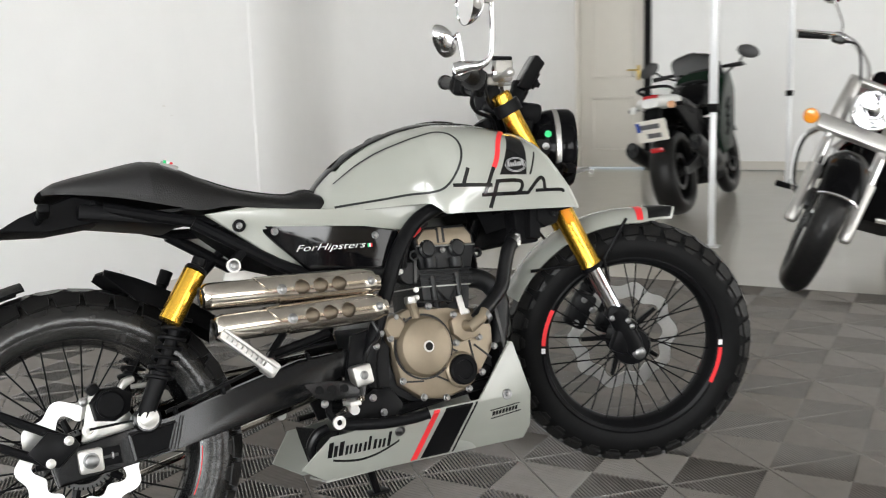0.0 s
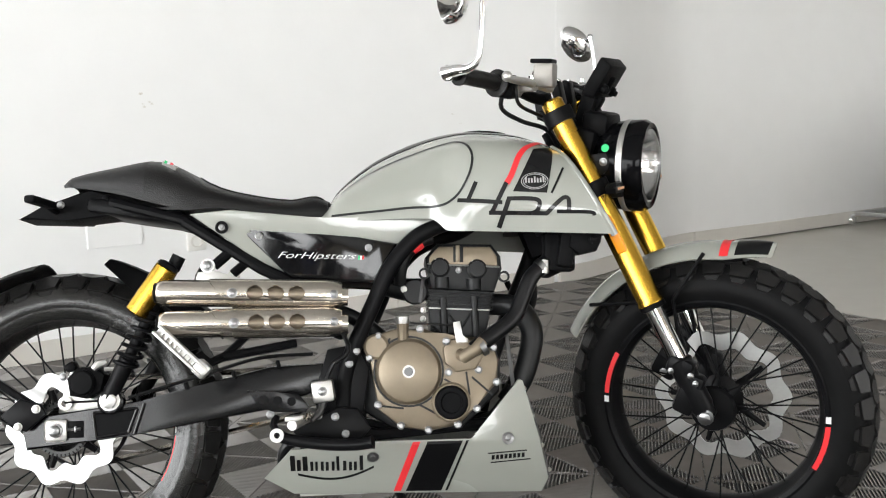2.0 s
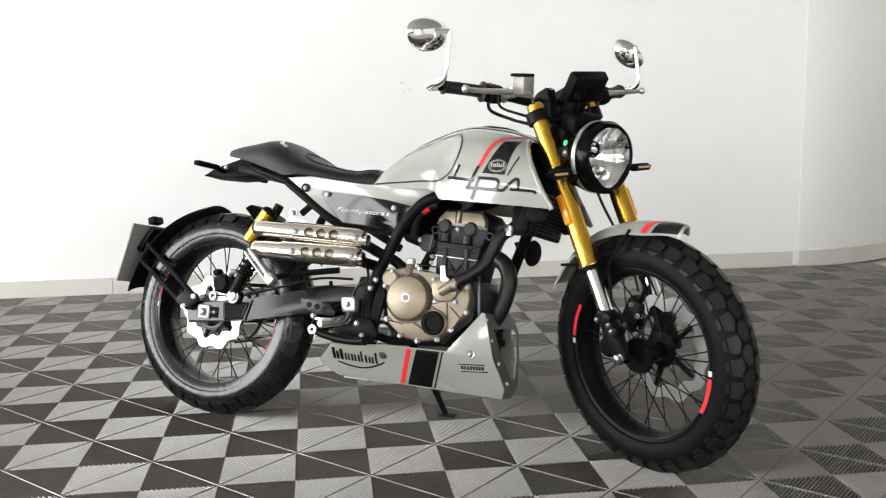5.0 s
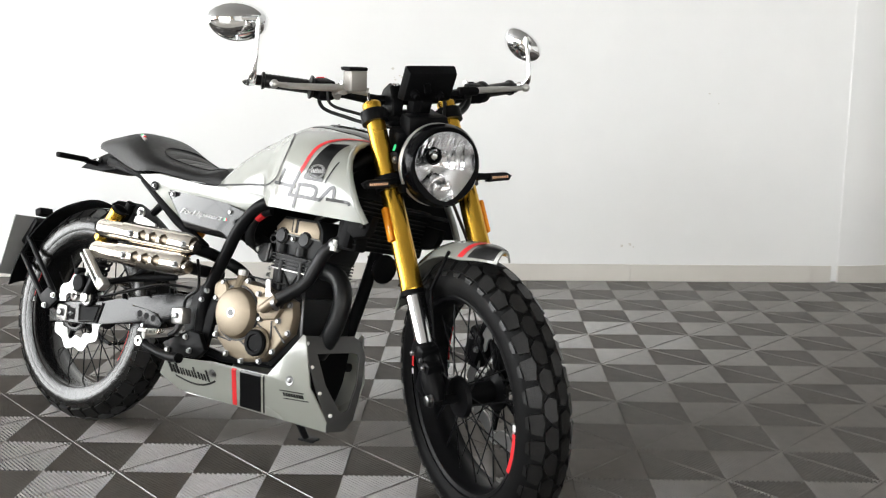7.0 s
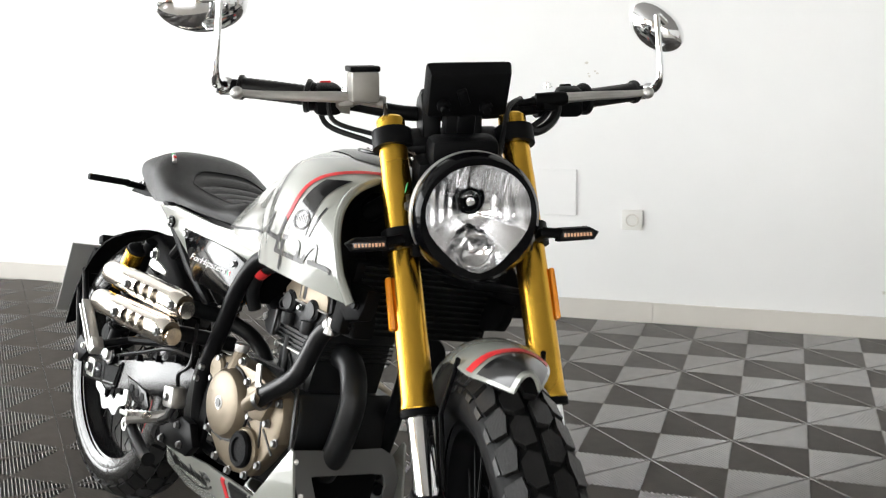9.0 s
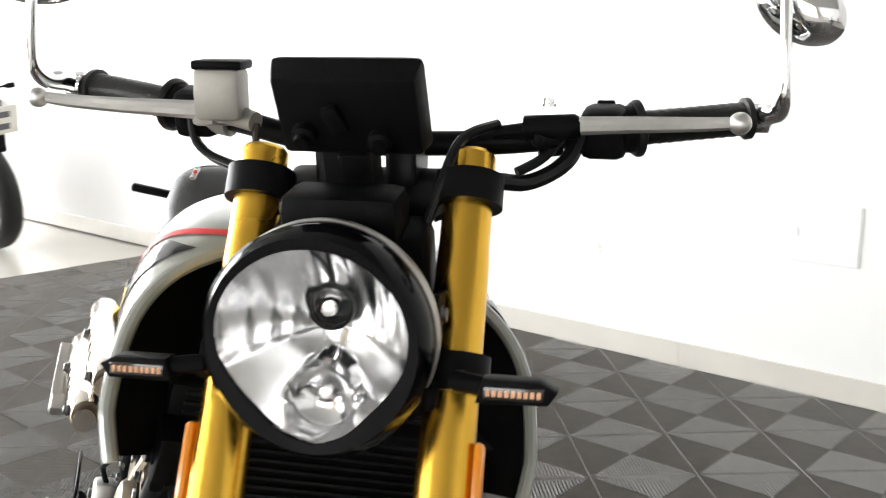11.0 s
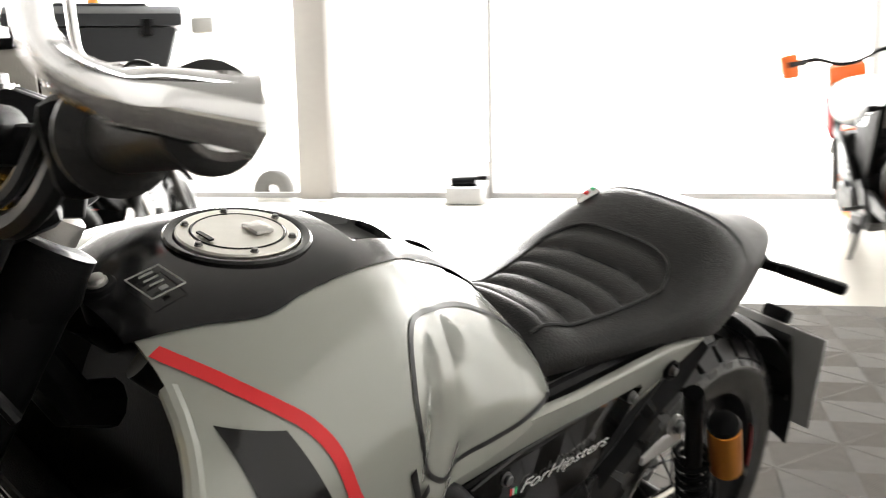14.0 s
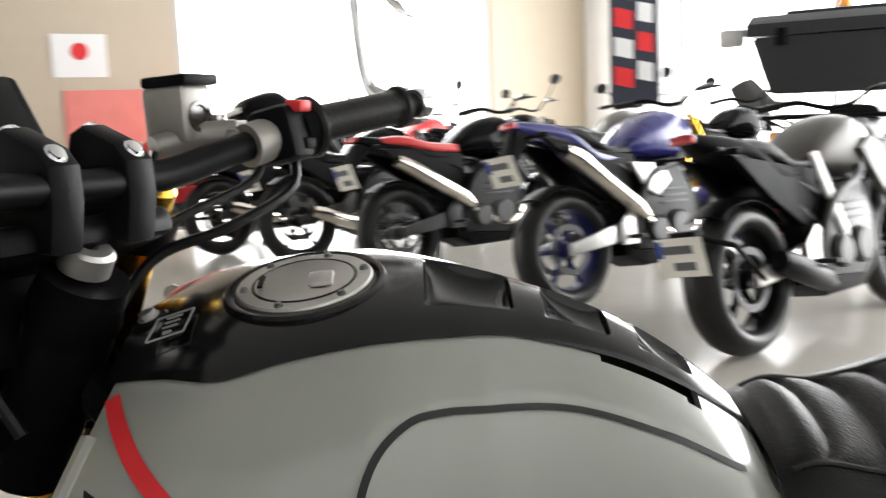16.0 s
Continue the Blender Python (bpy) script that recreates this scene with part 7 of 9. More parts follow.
def simple_wheel(name, c, R, rt, parent, rim_mat, spokes, turn=None, disc=True):
    bm = bmesh.new()
    rh = 0.058
    prof = [(R - rh + rh * math.cos(radians(a)), rt * 0.98 * math.sin(radians(a))) for a in range(-140, 141, 20)]
    add_lathe(bm, prof, c, (0, 1, 0), 40)
    w = part(name, bm, M_RUBBER, parent, "black road tyre on a cast wheel", turn)
    bm = bmesh.new()
    ro = R - rh * 1.6
    add_lathe(bm, [(ro + 0.01, -rt * 0.62), (ro - 0.008, -rt * 0.66), (ro - 0.018, -rt * 0.3), (ro - 0.018, rt * 0.3), (ro - 0.008, rt * 0.66), (ro + 0.01, rt * 0.62)], c, (0, 1, 0), 40)
    part("rim", bm, rim_mat, w, "", turn)
    bm = bmesh.new()
    add_lathe(bm, [(0, -0.06), (0.035, -0.06), (0.045, -0.03), (0.045, 0.03), (0.035, 0.06), (0, 0.06)], c, (0, 1, 0), 18)
    part("hub", bm, rim_mat if spokes < 12 else M_DARKALU, w, "", turn)
    cv = Vector(c)
    for i in range(spokes):
        a = 6.28318531 * i / spokes
        d = Vector((math.cos(a), 0, math.sin(a)))
        bm = bmesh.new()
        if spokes < 12:
            add_tube(bm, [cv + d * 0.035, cv + d * (ro - 0.012)], [0.017, 0.012], 6)
        else:
            add_tube(bm, [cv + d * 0.04 + Vector((0, 0.03 * (-1) ** i, 0)), cv + d * (ro - 0.01)], 0.003, 4)
        part("spoke", bm, rim_mat if spokes < 12 else M_DARKALU, w, "", turn)
    if disc:
        for s in (-1, 1):
            bm = bmesh.new()
            add_lathe(bm, [(R * 0.33, s * 0.055), (R * 0.43, s * 0.055), (R * 0.43, s * 0.059), (R * 0.33, s * 0.059)], c, (0, 1, 0), 32, closed=True)
            part("brake_disc", bm, M_DARKALU, w, "", turn)
    return w


def loft(stations, n=20):
    """A closed body through (x, z low, z top, half width) stations."""
    bm = bmesh.new()
    xs = [q[0] for q in stations]
    tabs = [[(q[0], q[k]) for q in stations] for k in (1, 2, 3)]
    m = 26

    def f(u, v):
        x = xs[0] + (xs[-1] - xs[0]) * u
        zl, zt, w = (lerp_at(x, t) for t in tabs)
        a = 6.28318531 * v
        ca, sa = math.cos(a), math.sin(a)
        e = 0.75
        return (x, w * (abs(ca) ** e) * (1 if ca > 0 else -1), (zl + zt) / 2 + (zt - zl) / 2 * (abs(sa) ** e) * (1 if sa > 0 else -1))
    g = add_grid(bm, f, m, n, closed_v=True)
    bm.faces.new(g[0][::-1])
    bm.faces.new(g[-1])
    return bm


def number_plate(parent, c, rot, blue=True):
    bm = bmesh.new()
    add_box(bm, (0, 0, 0), (0.004, 0.22, 0.16), bev=0.002, seg=1)
    m = Matrix.Translation(c) @ pose(0, 0, 0, *rot)
    bm.transform(m)
    p = part("number_plate", bm, M_PLATE, parent, "pale number plate with its marks drawn as bars")
    for y, z, w in ((0.01, 0.032, 0.14), (-0.01, -0.036, 0.10)):
        bm = bmesh.new()
        add_box(bm, (-0.003, y, z), (0.001, w, 0.034))
        bm.transform(m)
        part("plate_bar", bm, M_PLATEBAR, p)
    bm = bmesh.new()
    add_box(bm, (-0.003, 0.093, 0.035), (0.001, 0.028, 0.07))
    bm.transform(m)
    part("plate_band", bm, M_PLATEBLUE, p)
    return p


def street_bike(name, m, label, tank_mat, tail_mat, rim=M_SATIN, wb=1.42, R=0.31, rear_w=0.085, seat_mat=M_LEATHER, plate="tail", spokes=6,
                exhaust="low", screen=False, fairing=None, tail_up=0.0, bars=1.02, group="parked motorcycles", frame_mat=M_SATIN, pipe=M_STEEL, mirrors=False, steer=0.0, high=0.0, arm_mat=M_DARKALU, front=True):
    b = empty(name, m, label, "motorcycle", group)
    fx = wb
    head = Vector((wb - 0.34, 0, 0.86 + high))
    axis = Vector((head.x - wb + 0.02, 0, head.z - R)).normalized()
    ST = Matrix.Translation(head) @ Matrix.Rotation(radians(steer), 4, axis) @ Matrix.Translation(-head)
    simple_wheel("rear_wheel", (0, 0, R), R, rear_w, b, rim, spokes)
    if front:
        simple_wheel("front_wheel", (fx, 0, R), R, 0.058, b, rim, spokes, ST)
    for s in (-1, 1):
        if front:
            bm = bmesh.new()
            add_tube(bm, [(fx, s * 0.09, R), (fx - (fx - head.x) * 0.5, s * 0.09, (R + head.z) / 2), (head.x - 0.03, s * 0.09, head.z + 0.08)], [0.027, 0.026, 0.022], 12)
            part("fork_leg", bm, M_GOLD if fairing is None and tank_mat is M_BLUE else M_DARKALU, b, "", ST)
        bm = bmesh.new()
        add_plate(bm, [(-0.05, R - 0.03), (-0.05, R + 0.03), (0.30, R + 0.10), (0.48, R + 0.13), (0.50, R + 0.05), (0.28, R + 0.0)], s * 0.10, s * 0.13, bev=0.006)
        part("swingarm", bm, arm_mat, b, "")
    bm = bmesh.new()
    add_plate(bm, [(0.42, 0.26), (0.40, 0.44), (0.50, 0.52), (0.62, 0.66 + high), (0.86, 0.66 + high), (0.92, 0.52), (0.95, 0.34), (0.80, 0.23)], -0.15, 0.15, bev=0.03)
    eng = part("engine", bm, M_ENGINE, b, "dark engine with bare covers")
    for s in (-1, 1):
        for x, z, r in ((0.58, 0.36, 0.075), (0.76, 0.37, 0.085)):
            bm = bmesh.new()
            add_lathe(bm, [(r, 0.0), (r, 0.025), (r * 0.8, 0.04), (0, 0.042)], (x, s * 0.148, z), (0, s, 0), 22)
            part("engine_cover", bm, M_DARKALU, eng)
        for i in range(3):
            bm = bmesh.new()
            add_box(bm, (0.75, s * 0.153, 0.50 + 0.035 * i), (0.22, 0.01, 0.014), bev=0.003)
            part("fin", bm, M_DARKALU, eng)
        bm = bmesh.new()
        add_tube(bm, curve_pts([(head.x - 0.03, s * 0.05, head.z - 0.06), (0.80, s * 0.16, 0.68 + high), (0.55, s * 0.17, 0.60 + high), (0.44, s * 0.15, 0.42), (0.42, s * 0.13, 0.30)], 5), 0.022, 10)
        part("frame_rail", bm, frame_mat, b, "")
        bm = bmesh.new()
        add_tube(bm, [(0.50, s * 0.12, 0.62 + high), (0.15, s * 0.10, 0.76 + high + tail_up * 0.5), (-0.15, s * 0.07, 0.82 + high + tail_up)], 0.014, 8)
        add_tube(bm, [(0.46, s * 0.12, 0.50), (0.10, s * 0.10, 0.74 + high)], 0.013, 8)
        part("subframe", bm, frame_mat, b, "")
    part("fuel_tank", loft([(0.46, 0.74 + high, 0.79 + high, 0.09), (0.52, 0.72 + high, 0.86 + high, 0.135), (0.66, 0.70 + high, 0.95 + high, 0.165), (0.82, 0.68 + high, 0.98 + high, 0.175), (0.96, 0.70 + high, 0.95 + high, 0.15), (1.02, 0.74 + high, 0.90 + high, 0.10)]), tank_mat, b, "painted fuel tank")
    part("seat", loft([(0.02, 0.78 + high + tail_up, 0.86 + high + tail_up, 0.10), (0.16, 0.76 + high + tail_up * 0.7, 0.855 + high + tail_up * 0.7, 0.13), (0.30, 0.74 + high, 0.80 + high, 0.135), (0.46, 0.73 + high, 0.79 + high, 0.115), (0.54, 0.74 + high, 0.80 + high, 0.09)]), seat_mat, b, "padded seat")
    part("tail_cowl", loft([(-0.28, 0.86 + high + tail_up, 0.89 + high + tail_up, 0.035), (-0.16, 0.80 + high + tail_up, 0.885 + high + tail_up, 0.075), (0.05, 0.74 + high + tail_up, 0.845 + high + tail_up, 0.115), (0.22, 0.70 + high, 0.78 + high, 0.13), (0.40, 0.68 + high, 0.745 + high, 0.125)]), tail_mat, b, "painted tail cowl")
    bm = bmesh.new()
    add_box(bm, (-0.275, 0, 0.868 + high + tail_up), (0.03, 0.11, 0.035), (0, 20, 0), bev=0.01)
    part("tail_light", bm, M_REDLENS, b, "red tail light")
    bm = bmesh.new()
    if plate == "tail":
        add_plate(bm, [(-0.12, 0.82 + high + tail_up), (-0.26, 0.84 + high + tail_up), (-0.34, 0.66 + high + tail_up), (-0.31, 0.64 + high + tail_up), (-0.22, 0.76 + high + tail_up)], -0.05, 0.05, bev=0.008)
        pc, pr = (-0.345, 0, 0.64 + high + tail_up), (0, -18, 0)
    else:
        add_tube(bm, [(-0.02, -0.13, R), (-0.20, -0.13, R + 0.16), (-0.34, -0.03, R + 0.22)], 0.012, 8)
        add_box(bm, (-0.33, 0, R + 0.22), (0.07, 0.12, 0.04), bev=0.012)
        pc, pr = (-0.375, 0, R + 0.14), (0, -12, 0)
    br = part("plate_bracket", bm, M_PLASTIC, b, "black plate bracket")
    number_plate(b, pc, pr)
    for s in (-1, 1):
        bm = bmesh.new()
        add_tube(bm, [(-0.2, s * 0.04, 0.80 + high + tail_up), (-0.2, s * 0.15, 0.80 + high + tail_up)], 0.007, 6)
        add_box(bm, (-0.2, s * 0.17, 0.80 + high + tail_up), (0.03, 0.06, 0.03), bev=0.01)
        part("rear_indicator", bm, M_AMBER if tank_mat is M_MAROON else M_PLASTIC, b)
    bm = bmesh.new()
    if exhaust == "low":
        add_tube(bm, curve_pts([(0.90, -0.08, 0.50), (0.98, -0.08, 0.36), (0.80, -0.06, 0.20), (0.45, -0.13, 0.24)], 6), 0.024, 10)
        add_tube(bm, [(0.46, -0.15, 0.25), (0.40, -0.155, 0.26), (0.10, -0.17, 0.36), (0.04, -0.17, 0.38)], [0.03, 0.055, 0.055, 0.045], 18)
    elif exhaust == "high":
        add_tube(bm, curve_pts([(0.90, -0.08, 0.50), (0.98, -0.10, 0.40), (0.80, -0.15, 0.30), (0.50, -0.16, 0.42)], 6), 0.024, 10)
        add_tube(bm, [(0.50, -0.165, 0.44), (0.42, -0.17, 0.50), (0.02, -0.17, 0.72 + tail_up), (-0.06, -0.17, 0.76 + tail_up)], [0.03, 0.05, 0.05, 0.042], 18)
    else:
        for s in (-1, 1):
            can = bmesh.new()
            add_tube(can, [(0.46, 0, 0), (0.34, 0, 0.03), (0.30, 0, 0.04), (-0.12, 0, 0.18), (-0.16, 0, 0.195)], [0.03, 0.055, 0.062, 0.066, 0.060], 20)
            can.transform(Matrix.Translation((0, s * 0.235, 0.325)) @ Matrix.Diagonal((1, 0.78, 1, 1)))
            part("silencer", can, pipe, b, "black oval silencer with two outlets")
            for k in (-0.026, 0.026):
                can = bmesh.new()
                add_lathe(can, [(0.024, 0.0), (0.024, 0.012), (0.020, 0.013), (0.018, 0.004), (0, 0.003)], (-0.158, s * 0.235, 0.519 + k), (-1, 0, 0.33), 18)
                part("outlet", can, M_DARKALU, b, "dull metal exhaust outlet")
        add_tube(bm, [(0.48, -0.17, 0.28), (0.60, 0, 0.24), (0.48, 0.17, 0.28)], 0.03, 12)
    part("exhaust", bm, pipe, b, "exhaust silencer")
    # bars, controls and lamp
    if front:
        bm = bmesh.new()
        hy = 0.36
        bx = head.x - 0.05
        zb = bars + high
        add_tube(bm, curve_pts([(bx - 0.10, -hy, zb + 0.04), (bx - 0.03, -0.20, zb + 0.05), (bx + 0.01, -0.06, zb), (bx + 0.01, 0.06, zb), (bx - 0.03, 0.20, zb + 0.05), (bx - 0.10, hy, zb + 0.04)], 5), 0.012, 10)
        hb = part("handlebar", bm, M_SATIN, b, "", ST)
        for s in (-1, 1):
            bm = bmesh.new()
            add_tube(bm, [(bx - 0.06, s * 0.25, zb + 0.045), (bx - 0.10, s * 0.37, zb + 0.04)], 0.018, 12)
            part("grip", bm, M_RUBBER, hb, "", ST)
            bm = bmesh.new()
            add_tube(bm, [(bx - 0.01, s * 0.20, zb + 0.045), (bx + 0.0, s * 0.28, zb + 0.045), (bx - 0.02, s * 0.37, zb + 0.035)], [0.009, 0.008, 0.006], 8)
            part("lever", bm, M_DARKALU, hb, "", ST)
            if mirrors:
                bm = bmesh.new()
                add_tube(bm, [(bx - 0.03, s * 0.22, zb + 0.05), (bx - 0.01, s * 0.30, zb + 0.16), (bx - 0.02, s * 0.36, zb + 0.21)], 0.007, 8)
                ma = part("mirror_arm", bm, M_SATIN, hb, "", ST)
                bm = bmesh.new()
                add_lathe(bm, [(0.0, 0.03), (0.03, 0.026), (0.055, 0.012), (0.06, 0.0), (0, 0.0)], (0, 0, 0), (1, 0, 0), 24)
                bm.transform(Matrix.Translation((bx - 0.03, s * 0.38, zb + 0.23)) @ Matrix.Diagonal((1, 1.25, 0.8, 1)))
                part("mirror_shell", bm, M_CHROME if tank_mat is M_MAROON else M_PLASTIC, ma, "", ST)
        bm = bmesh.new()
        add_lathe(bm, [(0.0, -0.09), (0.05, -0.08), (0.085, -0.03), (0.09, 0.02), (0.08, 0.03)], (head.x + 0.10, 0, head.z - 0.02), (1, 0, 0), 28)
        hl = part("headlight", bm, M_GLOSS if tank_mat is not M_MAROON else M_CHROME, b, "round headlight", ST)
        bm = bmesh.new()
        add_lathe(bm, [(0.08, 0.03), (0.05, 0.042), (0, 0.046)], (head.x + 0.10, 0, head.z - 0.02), (1, 0, 0), 28)
        part("lens", bm, M_REFL, hl, "", ST)
        bm = bmesh.new()
        add_grid(bm, lambda u, v: (fx + (R + 0.025) * math.cos(radians(150 - 110 * u)), (v - 0.5) * 0.13, R + (R + 0.025) * math.sin(radians(150 - 110 * u)) - 0.02 * (2 * v - 1) ** 2), 16, 7)
        thicken(bm, 0.004)
        part("front_mudguard", bm, tank_mat if tank_mat not in (M_GUN, M_MAROON) else M_PLASTIC, b, "", ST)
    bm = bmesh.new()
    add_box(bm, (0.92, 0, 0.55), (0.04, 0.26, 0.24), (0, 14, 0), bev=0.01)
    part("radiator", bm, M_PLASTIC, b, "")
    for s in (-1, 1):
        bm = bmesh.new()
        add_tube(bm, [(0.36, s * 0.15, 0.34), (0.36, s * 0.26, 0.34)], 0.012, 8)
        part("footpeg", bm, M_DARKALU, b)
        bm = bmesh.new()
        add_plate(bm, [(0.30, 0.30), (0.30, 0.42), (0.40, 0.50), (0.46, 0.46), (0.42, 0.30)], s * 0.145, s * 0.155, bev=0.003)
        part("footrest_plate", bm, arm_mat, b)
    bm = bmesh.new()
    add_tube(bm, [(0.42, 0.12, 0.30), (0.46, 0.24, 0.02)], 0.012, 8)
    part("side_stand", bm, M_SATIN, b)
    bm = bmesh.new()
    add_plate(bm, [(0.36, 0.24), (0.34, 0.52), (0.50, 0.66), (0.92, 0.66), (1.02, 0.48), (0.98, 0.26), (0.84, 0.17), (0.50, 0.17)], -0.125, 0.125, bev=0.03)
    part("lower_cowl", bm, M_PLASTIC, b, "black lower cowl")
    bm = bmesh.new()
    root, foot = Vector((0.34, 0.0, 0.66 + high)), Vector((0.30, 0.0, 0.36))
    dd = foot - root
    add_tube(bm, [root + dd * (i / 60) + Vector((0.03 * math.cos(i * 0.63), 0.03 * math.sin(i * 0.63), 0)) for i in range(61)], 0.006, 6)
    part("shock_spring", bm, M_RED if tank_mat is M_GUN else M_SATIN, b)
    for s in (-1, 1):
        bm = bmesh.new()
        add_plate(bm, [(-0.16, 0.80 + high + tail_up), (0.20, 0.775 + high), (0.50, 0.74 + high), (0.52, 0.52), (0.40, 0.46), (0.12, 0.64 + high * 0.5)], s * 0.085, s * 0.125, bev=0.012)
        part("side_cover", bm, M_PLASTIC, b, "black side cover")
    bm = bmesh.new()
    add_grid(bm, lambda u, v: ((R + 0.03) * math.cos(radians(40 + 85 * u)), (v - 0.5) * 2 * rear_w, R + (R + 0.03) * math.sin(radians(40 + 85 * u)) - 0.02 * (2 * v - 1) ** 2), 14, 7)
    thicken(bm, 0.006)
    part("rear_mudguard", bm, M_PLASTIC, b, "black inner mudguard")
    if fairing:
        for s in (-1, 1):
            bm = bmesh.new()
            add_plate(bm, [(0.70, 0.36), (0.62, 0.56), (0.80, 0.74), (1.00, 0.98), (1.22, 1.02), (1.30, 0.86), (1.16, 0.64), (1.02, 0.40)], s * 0.17, s * 0.20, bev=0.02)
            part("fairing_side", bm, fairing, b, "painted fairing side")
            for i in range(4):
                bm = bmesh.new()
                add_box(bm, (0.92 + 0.03 * i, s * 0.203, 0.55 + 0.07 * i), (0.16, 0.008, 0.02), (0, -30, 0), bev=0.003)
                part("fairing_gill", bm, M_PLASTIC, b)
        part("fairing_nose", loft([(0.98, 0.82, 1.04, 0.20), (1.16, 0.80, 1.06, 0.18), (1.36, 0.80, 0.94, 0.07)]), fairing, b, "painted fairing nose")
    if screen == "low":
        bm = bmesh.new()
        add_grid(bm, lambda u, v: (1.16 - 0.26 * u - 0.10 * (2 * v - 1) ** 2, 0.20 * (2 * v - 1) * math.cos(1.25 * u ** 2), 1.00 + 0.20 * math.sin(1.45 * u) - 0.02 * (2 * v - 1) ** 2), 14, 15)
        thicken(bm, 0.004)
        part("screen", bm, M_SCREEN, b, "low rounded smoked screen")
        for s in (-1, 1):
            bm = bmesh.new()
            add_tube(bm, [(1.10, s * 0.20, 1.0), (1.06, s * 0.32, 1.06), (1.04, s * 0.37, 1.11)], 0.008, 8)
            ma = part("mirror_arm", bm, M_PLASTIC, b)
            bm = bmesh.new()
            add_lathe(bm, [(0.0, 0.04), (0.03, 0.034), (0.055, 0.014), (0.06, 0.0), (0.052, -0.004), (0, -0.004)], (0, 0, 0), (1, 0, 0), 24)
            bm.transform(Matrix.Translation((1.03, s * 0.41, 1.13)) @ pose(0, 0, 0, -25 * s, 0, 0) @ Matrix.Diagonal((1, 1.5, 0.85, 1)))
            part("mirror_shell", bm, M_DARKALU, ma, "rounded grey mirror")
    elif screen:
        bm = bmesh.new()
        add_grid(bm, lambda u, v: (1.20 - 0.20 * u - 0.06 * (2 * v - 1) ** 2, (v - 0.5) * (0.42 - 0.12 * u), 1.0 + 0.26 * u - 0.05 * u * (2 * v - 1) ** 2), 12, 13)
        thicken(bm, 0.004)
        part("screen", bm, M_SCREEN, b, "smoked touring screen")
    return b


def lean(x, y, rz, deg=8):
    return pose(x, y, 0, 0, 0, rz) @ pose(0, 0, 0, -deg, 0, 0)


Z0 = -0.018
LIFT = Matrix.Translation((0, 0, Z0))
sport = street_bike("motorcycle", LIFT @ lean(5.8, 0.44, -2, 9), "dark green and black sport tourer with luggage rack", M_GLOSS, M_PLASTIC, wb=1.45, R=0.315, rear_w=0.095, exhaust="twin", screen="low", fairing=M_GREENP, pipe=M_ENGINE, bars=1.0)
bm = bmesh.new()
add_tube(bm, curve_pts([(0.02, -0.11, 0.88), (-0.20, -0.11, 0.93), (-0.30, 0.0, 0.94), (-0.20, 0.11, 0.93), (0.02, 0.11, 0.88)], 6), 0.011, 8)
part("luggage_rack", bm, M_SATIN, sport, "black luggage rack")
part("tail_panel", loft([(-0.31, 0.80, 0.86, 0.06), (-0.22, 0.78, 0.88, 0.13), (-0.05, 0.78, 0.88, 0.15)]), M_WHITEP, sport, "silver tail panel")
for s in (-1, 1):
    bm = bmesh.new()
    add_box(bm, (-0.27, s * 0.14, 0.80), (0.05, 0.05, 0.05), bev=0.015)
    part("tail_lamp", bm, M_WHITEP if s > 0 else M_AMBERLED, sport)
bm = bmesh.new()
add_box(bm, (-0.33, -0.01, 0.50), (0.02, 0.09, 0.035), bev=0.006)
part("reflector", bm, M_REDLENS, sport, "red reflector under the plate")

# long low cruiser, its front wheel turned
CWB, CR = 1.66, 0.33
CRAKE = radians(32)
CU = Vector((-math.sin(CRAKE), 0, math.cos(CRAKE)))
CF = Vector((math.cos(CRAKE), 0, math.sin(CRAKE)))
CAX = Vector((CWB, 0, CR))
CPIV = Vector((CWB + 0.13, 0, 0))
CST = Matrix.Translation(CPIV) @ Matrix.Rotation(radians(23.2), 4, CU) @ Matrix.Translation(-CPIV)
cr = street_bike("motorcycle", pose(3.458, -0.732, -0.018, 0, 0, 167.4) @ pose(0, 0, 0, -11.6, 0, 0) @ Matrix.Translation((-CWB, 0, 0)), "chromed maroon cruiser motorcycle with wide forks", M_MAROON, M_MAROON, rim=M_CHROME, wb=CWB, R=CR, rear_w=0.09, spokes=36, exhaust="low", pipe=M_CHROME, arm_mat=M_CHROME, front=False)


def fork_at(along, ahead=0.0, side=0.0):
    """Point of the cruiser's straight front end."""
    return CAX + CU * along + CF * ahead + Vector((0, side, 0))


fwh = simple_wheel("front_wheel", tuple(CAX), CR, 0.066, cr, M_CHROME, 36, CST, disc=False)
bm = bmesh.new()
for i in range(46):
    a = 6.28318531 * i / 46
    for sd in (-1, 1):
        for q0, q1, off in ((8, 34, 0.0), (42, 62, 0.06)):
            v = []
            for q, aa in ((q0, a + off), (q1, a + off + 0.05), (q1, a + off + 0.115), (q0, a + off + 0.065)):
                r = CR - 0.058 + 0.0595 * math.cos(radians(q))
                v.append(bm.verts.new((CAX.x + r * math.cos(aa), sd * 0.0665 * math.sin(radians(q)), CAX.z + r * math.sin(aa))))
            bm.faces.new(v if sd > 0 else v[::-1])
part("tread", bm, M_RUBBER, fwh, "worn tread blocks", CST)
bm = bmesh.new()
add_lathe(bm, [(0.075, -0.078), (0.145, -0.078), (0.145, -0.073), (0.075, -0.073)], tuple(CAX), (0, 1, 0), 40, closed=True)
dsk = part("brake_disc", bm, M_DARKALU, fwh, "drilled brake disc", CST)
